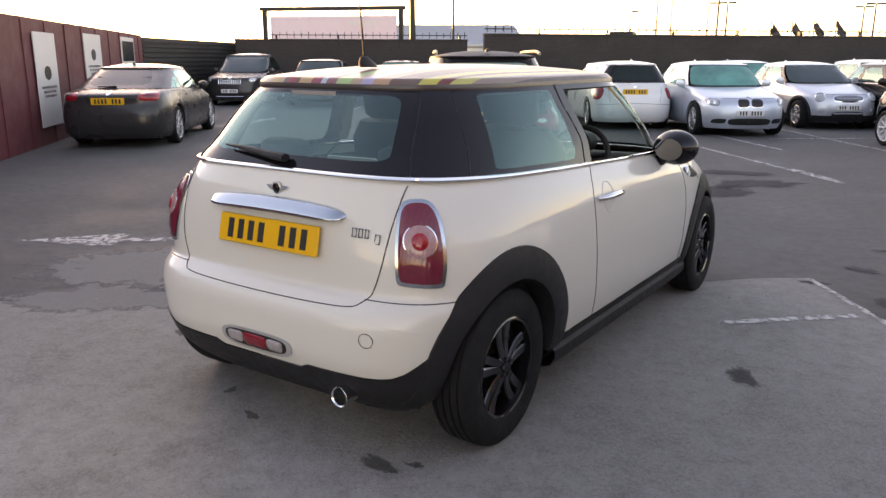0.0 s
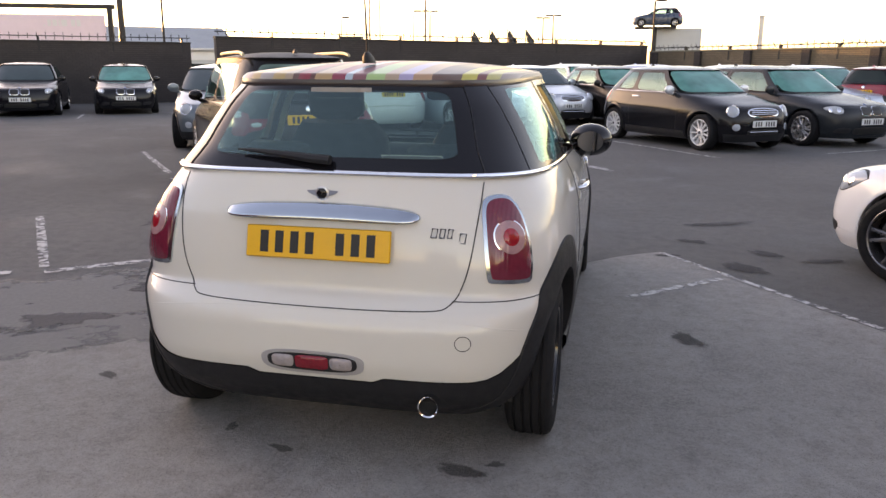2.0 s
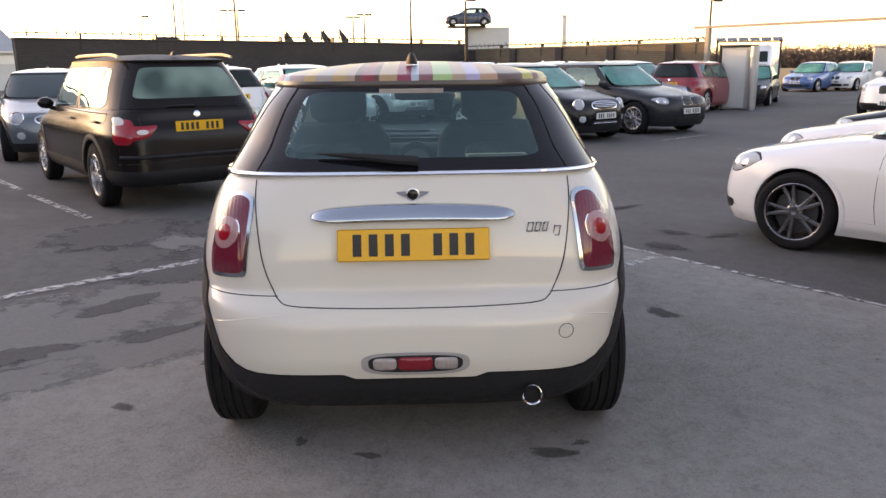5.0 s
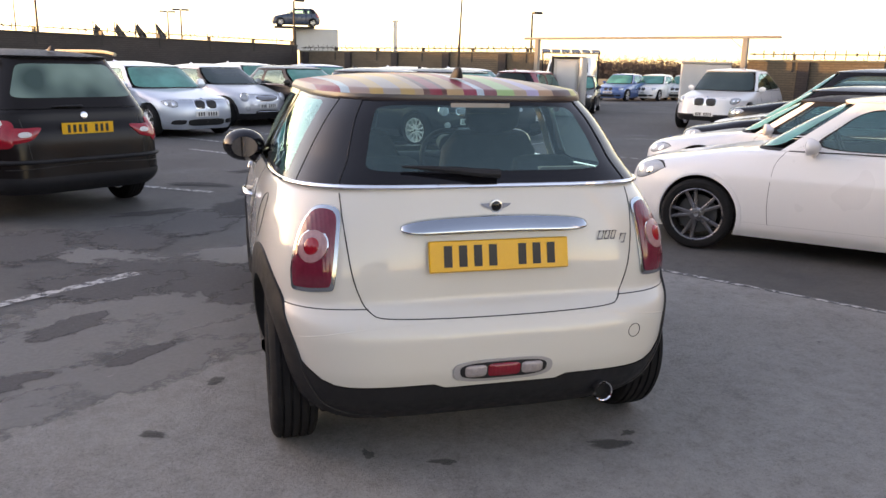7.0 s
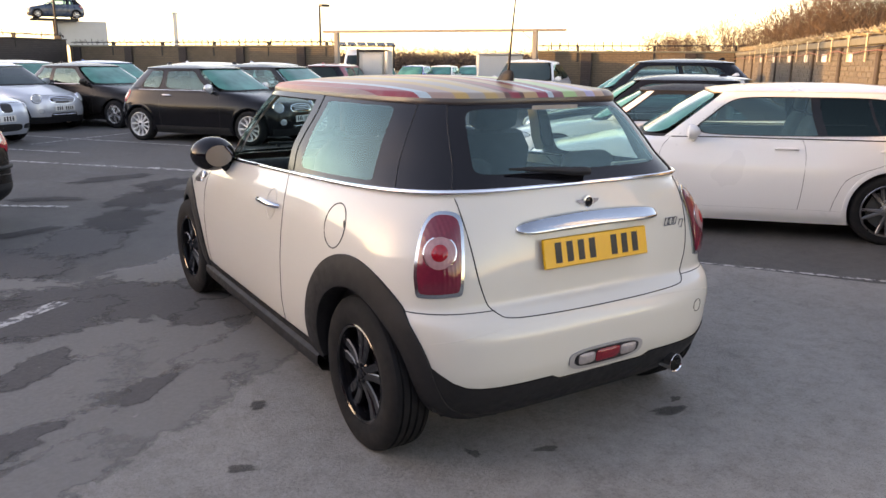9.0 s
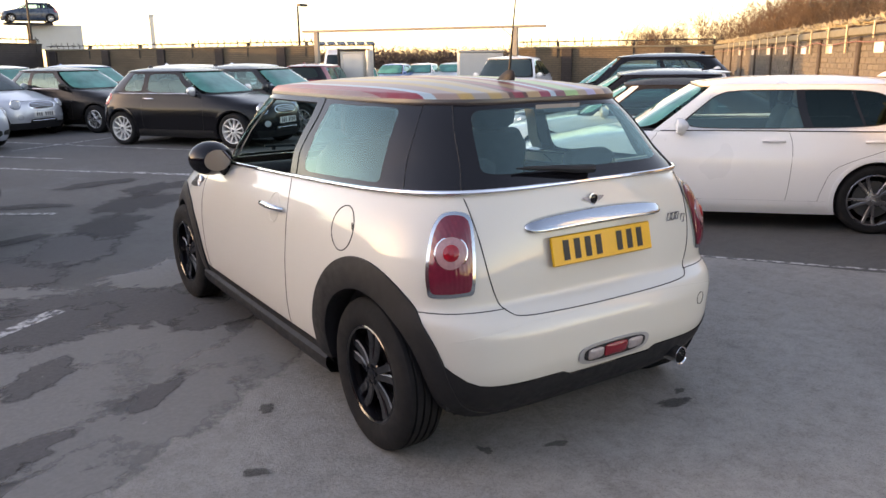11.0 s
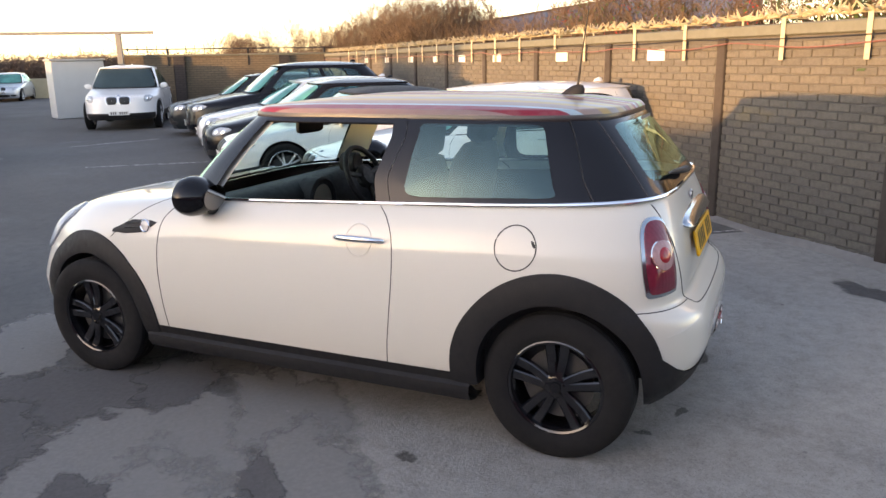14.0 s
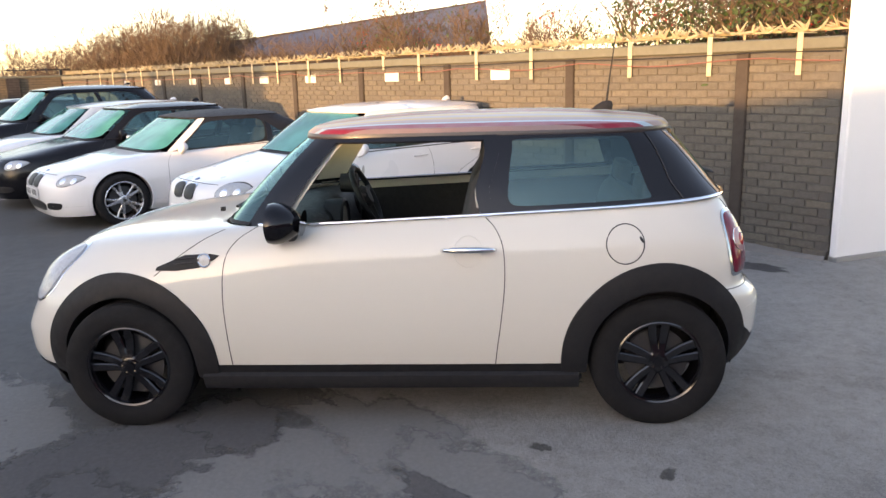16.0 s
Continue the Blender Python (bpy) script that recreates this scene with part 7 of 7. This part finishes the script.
def van(m, label):
    ob = thing("van", m, label, "van", "parked cars")
    sh = Shell([(0.2, -0.9, 3.6, 0.85, 6, 5), (0.5, -1.0, 3.75, 0.95, 6, 4.5), (1.0, -1.0, 3.7, 0.96, 6, 4.5), (1.25, -1.0, 3.3, 0.95, 6, 5), (1.75, -0.98, 2.8, 0.88, 6, 5), (1.95, -0.9, 2.5, 0.8, 6, 5)], 1.2)
    part("body", sh.skin(0, 5, 20, 40, ((0, 0.33, 0.38), (2.9, 0.33, 0.38))), WHITE, ob)
    top = [sh.pt(5, f) for f in [i / 30 for i in range(31)] + [-i / 30 for i in range(29, 0, -1)]]
    part("roof", Geo().fan(top, (0, 0.9, 2.0)), WHITE, ob)
    for x in (0.82, -0.82):
        for y in (0, 2.9):
            wheel(ob, x, y, 0.33, 0.2, 0.2, 6, "single", SILVER_RIM)
    part("windscreen", sheet(lambda u, v, h=0: sh.pt(3.55 + 0.35 * v, math.copysign(1 - 0.15 * abs(u), u or 1)) + 0.01 * sh.normal(3.5, 1), 10, 4), WINDOW_DARK, ob)
    return ob


van(pose(13.6, 28.6, 0, 0, 0, 150), "white panel van just beyond the gateway")
of = tagged(part("far_fence", Geo().box(0, 0, 0, 16, 0.06, 0.98).moved(pose(17.5, 38.3, 0, 0, 0, -32)), plain("cream_fence_boards", (0.44, 0.37, 0.25), 0.8, 0.0, 6.0, 0.15)), "long low cream board fence in the sun", "fence")


# ---- trees and scrub ----
def limb(g, p, d, length, r, level, rng, tips):
    n = 4
    pts, rad = [p.copy()], [r]
    q, dd = p.copy(), d.copy()
    for i in range(n):
        dd = (dd + Vector((rng.uniform(-1, 1), rng.uniform(-1, 1), rng.uniform(-0.4, 0.8))) * 0.22).normalized()
        q = q + dd * length / n
        pts.append(q.copy())
        rad.append(r * (1 - 0.55 * (i + 1) / n))
    g.tube(pts, rad, 5 if level < 2 else 3, False)
    if level >= 3:
        tips.append((q.copy(), dd.copy()))
        return
    for k in range(rng.randint(3, 4) if level < 2 else 4):
        i = rng.randint(1, n)
        a = rng.uniform(0, 2 * math.pi)
        side = Vector((math.cos(a), math.sin(a), rng.uniform(0.1, 0.9))).normalized()
        limb(g, pts[i], (dd * 0.6 + side).normalized(), length * rng.uniform(0.5, 0.72), rad[i] * 0.62, level + 1, rng, tips)


def bare_tree_meshes(seed, height, stems, berries=0, leaves=0, twigs=9):
    rng = random.Random(seed)
    g, tips = Geo(), []
    for s_ in range(stems):
        a = rng.uniform(0, 2 * math.pi)
        lean = 0.12 if stems == 1 else 0.45
        limb(g, Vector((0.15 * math.cos(a) * (stems > 1), 0.15 * math.sin(a) * (stems > 1), 0)), Vector((lean * math.cos(a), lean * math.sin(a), 1)).normalized(), height * (0.55 if stems == 1 else 0.6), 0.045 * height / 3 * (1.3 if stems == 1 else 0.6), 0, rng, tips)
    tw = Geo()
    for q, d in tips:
        for k in range(twigs):
            b = q - d * rng.uniform(0.0, 0.25)
            e = (d * 0.7 + Vector((rng.uniform(-1, 1), rng.uniform(-1, 1), rng.uniform(-0.2, 1.2)))).normalized() * rng.uniform(0.18, 0.5)
            s_ = e.cross(Vector((rng.uniform(-1, 1), rng.uniform(-1, 1), 0.3))).normalized() * 0.0045
            mid = b + e * 0.5 + Vector((rng.uniform(-1, 1), rng.uniform(-1, 1), rng.uniform(-1, 1))) * 0.05
            o = len(tw.v)
            tw.v.extend([tuple(b - s_), tuple(b + s_), tuple(mid + s_ * 0.8), tuple(mid - s_ * 0.8), tuple(b + e)])
            tw.f.extend([(o, o + 1, o + 2, o + 3), (o + 3, o + 2, o + 4)])
    be, lv = Geo(), Geo()
    knots = [rng.choice(tips)[0] for _ in range(9)]
    for geo, n, r in ((be, berries, 0.026), (lv, leaves, 0.036)):
        for k in range(n):
            q = rng.choice(knots) if geo is be else rng.choice(tips)[0]
            c = q + Vector((rng.gauss(0, 1), rng.gauss(0, 1), rng.gauss(0, 0.8))) * (0.13 if geo is be else 0.2)
            u, v = Vector((rng.uniform(-1, 1), rng.uniform(-1, 1), rng.uniform(-1, 1))).normalized() * r, Vector((rng.uniform(-1, 1), rng.uniform(-1, 1), rng.uniform(-1, 1))).normalized() * r
            o = len(geo.v)
            geo.v.extend([tuple(c - u), tuple(c - v * 0.6), tuple(c + u), tuple(c + v * 0.6)])
            geo.f.append((o, o + 1, o + 2, o + 3))

    def mesh(geo, name, mat):
        me = bpy.data.meshes.new(name)
        me.from_pydata(geo.v, [], geo.f)
        me.materials.append(mat)
        return me
    out = [("trunk", mesh(g, "trunk", BARK)), ("twigs", mesh(tw, "twigs", TWIG))]
    if berries:
        out.append(("berries", mesh(be, "berries", BERRY)))
    if leaves:
        out.append(("leaves", mesh(lv, "leaves", LEAF_GREEN)))
    return out


SHRUBS = [bare_tree_meshes(40 + i, 2.9, 7, 0, 0, 6) for i in range(3)]
TREES = [bare_tree_meshes(60 + i, 4.2, 1) for i in range(2)]
BERRIED = [bare_tree_meshes(80 + i, 2.7, 6, 420, 500) for i in range(2)]
HEDGE = [bare_tree_meshes(90, 2.7, 7, 120, 4200)]


def plant(kind, i, x, y, sc, turn, name, label, group):
    ob = thing(name, pose(x, y, 0, 0, 0, turn) @ Matrix.Scale(sc, 4), label, "tree" if name != "shrub" else "shrub", group)
    for nm, me in kind[i % len(kind)]:
        part(nm if nm == "trunk" else "crown" if nm == "twigs" else nm, me, None, ob)
    return ob


rng = random.Random(12)
we = Vector((15.58, 14.84)).normalized()
wn_ = Vector((we.y, -we.x))
def behind(d, o):
    return Vector(W0) + we * d + wn_ * o


BUSH = "bare brown bush behind the brick wall"
for i in range(17):
    d = 17.0 + i * 0.5 + rng.uniform(-0.2, 0.2)
    q = behind(d, rng.uniform(1.4, 3.8))
    plant(SHRUBS, rng.randint(0, 2), q.x, q.y, (1.16 - 0.030 * abs(d - 20.5)) * rng.uniform(0.88, 1.06), rng.uniform(0, 360), "shrub", BUSH, "bushes behind the wall")
for i in range(12):
    d = 25.5 + i * 1.1
    q = behind(d, rng.uniform(-3.0, 5.0)) + Vector((1.5, 1.5))
    plant(SHRUBS, rng.randint(0, 2), q.x, q.y, rng.uniform(0.82, 1.0), rng.uniform(0, 360), "shrub", BUSH, "bushes behind the wall")
for i in range(8):
    q = behind(7.5 + i * 0.75, rng.uniform(1.4, 3.0))
    plant(SHRUBS, rng.randint(0, 2), q.x, q.y, rng.uniform(0.68, 0.78), rng.uniform(0, 360), "shrub", BUSH, "bushes behind the wall")
for i, (d, o, sc) in enumerate(((4.3, 2.3, 0.80), (5.4, 2.2, 0.86), (6.3, 2.6, 0.90), (7.1, 2.0, 0.86), (7.8, 2.4, 0.90), (9.0, 2.8, 0.86))):
    q = behind(d, o)
    plant(BERRIED, i, q.x, q.y, sc, 70 * i, "shrub", "green and brown bush with red berries behind the wall", "bushes behind the wall")
for i, (d, o, sc) in enumerate(((0.2, 1.9, 0.95), (1.3, 2.1, 1.0), (2.2, 2.0, 0.92), (1.0, 3.4, 1.05))):
    q = behind(d, o)
    plant(HEDGE, i, q.x, q.y, sc, 80 * i, "shrub", "dense dull green bush with a few red berries", "bushes behind the wall")
for i, (d, o, sc) in enumerate(((3.4, 3.0, 0.80), (10.6, 2.6, 0.98), (4.6, 4.2, 0.85), (13.0, 5.5, 0.9))):
    q = behind(d, o)
    plant(TREES, i, q.x, q.y, sc, 100 * i, "bare_tree", "leafless dark tree behind the brick wall", "trees behind the wall")
plant(TREES, 1, -17.6, 41.4, 0.68, 30, "bare_tree", "leafless sunlit tree far beyond the yard", "trees behind the wall")
hr = thing("building", pose(22.5, 1.0, 0, 0, 0, 100), "low house with a grey slate roof behind the bushes", "building")
HOUSE_BRICK = far_brick_mat("house_brick", (0.13, 0.075, 0.060), (0.16, 0.092, 0.072), (0.10, 0.085, 0.075))
eave, apex, low_end = [(-0.3, 0.3, 2.3), (9.8, 0.3, 2.3)], (-2.0, -10.0, 4.75), (9.8, -0.6, 2.55)
part("wall", Geo().box(0, -9.5, 0, 9.3, 0, 2.28), HOUSE_BRICK, hr)
g = Geo().poly([eave[0], eave[1], low_end, apex])
g.poly([apex, low_end, (9.8, -10.0, 2.3), (-2.0, -10.0, 2.3)])
part("roof", g, plain("dark_slate_roof", (0.105, 0.115, 0.150), 0.8, 0.0, 6.0, 0.25, 0.2), hr, "", 10)
part("gable", Geo().poly([apex, (-2.0, -10.0, 2.3), eave[0]]), HOUSE_BRICK, hr)
part("verge", Geo().tube([eave[0], apex, low_end], 0.07, 6), BARK, hr)

far = Geo()
rng = random.Random(77)


def scrub(x0, y0, x1, y1, n, h0, h1, depth):
    for k in range(n):
        t = rng.random()
        x, y = x0 + (x1 - x0) * t + rng.uniform(-depth, depth), y0 + (y1 - y0) * t + rng.uniform(-depth, depth)
        hh = (h0 + (h1 - h0) * (0.5 + 0.5 * noise.fractal(Vector((t * 11, 3.3, 0)), 0.9, 2.0, 4))) * rng.uniform(0.75, 1.0)
        c = Vector((x, y, hh * rng.uniform(0.15, 0.85)))
        for j in range(9):
            d = Vector((rng.gauss(0, 1), rng.gauss(0, 1), rng.gauss(0.5, 0.8))).normalized()
            b = c + Vector((rng.gauss(0, 0.28), rng.gauss(0, 0.28), rng.gauss(0, 0.22)))
            w_ = d.cross(Vector((rng.uniform(-1, 1), rng.uniform(-1, 1), 0.2))).normalized() * 0.035
            o = len(far.v)
            far.v.extend([tuple(b - w_), tuple(b + w_), tuple(b + d * rng.uniform(0.2, 0.5))])
            far.f.append((o, o + 1, o + 2))


scrub(18, 72, 62, 46, 9000, 1.9, 3.3, 3.0)
scrub(50, 50, 60, 10, 3500, 2.2, 3.6, 3.0)
scrub(-40, 70, -30, 74, 500, 3.0, 5.0, 2.0)
me = bpy.data.meshes.new("far_scrub")
me.from_pydata(far.v, [], far.f)
me.materials.append(TWIG_FAR)
tagged(new("far_scrub", me), "brown leafless scrub along the far edge", "scrub", "", "stuff")

# ---- bricks of the near wall ----
BW, BH, JT = 0.205, 0.060, 0.0095
shapes = []
for k in range(6):
    rng = random.Random(500 + k)
    b_ = 0.005
    g = Geo()
    jit = [rng.uniform(-0.003, 0.003) for _ in range(8)]
    x0, x1, z0, z1 = -BW / 2 + jit[0], BW / 2 + jit[1], -BH / 2 + jit[2], BH / 2 + jit[3]
    dp = 0.004 * rng.random()
    outer = [(x0, 0.0, z0), (x1, 0.0, z0), (x1, 0.0, z1), (x0, 0.0, z1)]
    face = [(x0 + b_, 0.012 + dp, z0 + b_), (x1 - b_, 0.012 + dp + jit[4], z0 + b_), (x1 - b_, 0.012 + dp + jit[5], z1 - b_), (x0 + b_, 0.012 + dp, z1 - b_)]
    back = [(x, -0.015, z) for x, y, z in outer]
    g.grid([back, outer, face], close_u=True)
    g.f.append((8, 9, 10, 11))
    shapes.append(g)
meshes = [g.mesh("brick", BRICK, 30) for g in shapes]
rest = Geo()
rng = random.Random(8)
count = 0
for c in range(30):
    z = 0.045 + c * (BH + JT) + BH / 2 - 0.03
    if z + BH / 2 > WALL_H:
        break
    x = -0.60 + (0.107 if c % 2 else 0.0) + BW / 2
    while x < wl:
        k = rng.randint(0, 5)
        if x < 1.80 and count < 300:
            b_ob = new("brick", meshes[k])
            b_ob.parent = wall
            b_ob.location = (x, -0.010, z)
            count += 1
        else:
            o = len(rest.v)
            rest.v.extend((px + x, py - 0.010, pz + z) for px, py, pz in shapes[k].v)
            rest.f.extend(tuple(o + i for i in f) for f in shapes[k].f)
        x += BW + JT
me = bpy.data.meshes.new("brickwork")
me.from_pydata(rest.v, [], rest.f)
me.materials.append(BRICK)
bw_ob = new("brickwork", me)
bw_ob.parent = wall
tagged(bw_ob, kind="stuff")
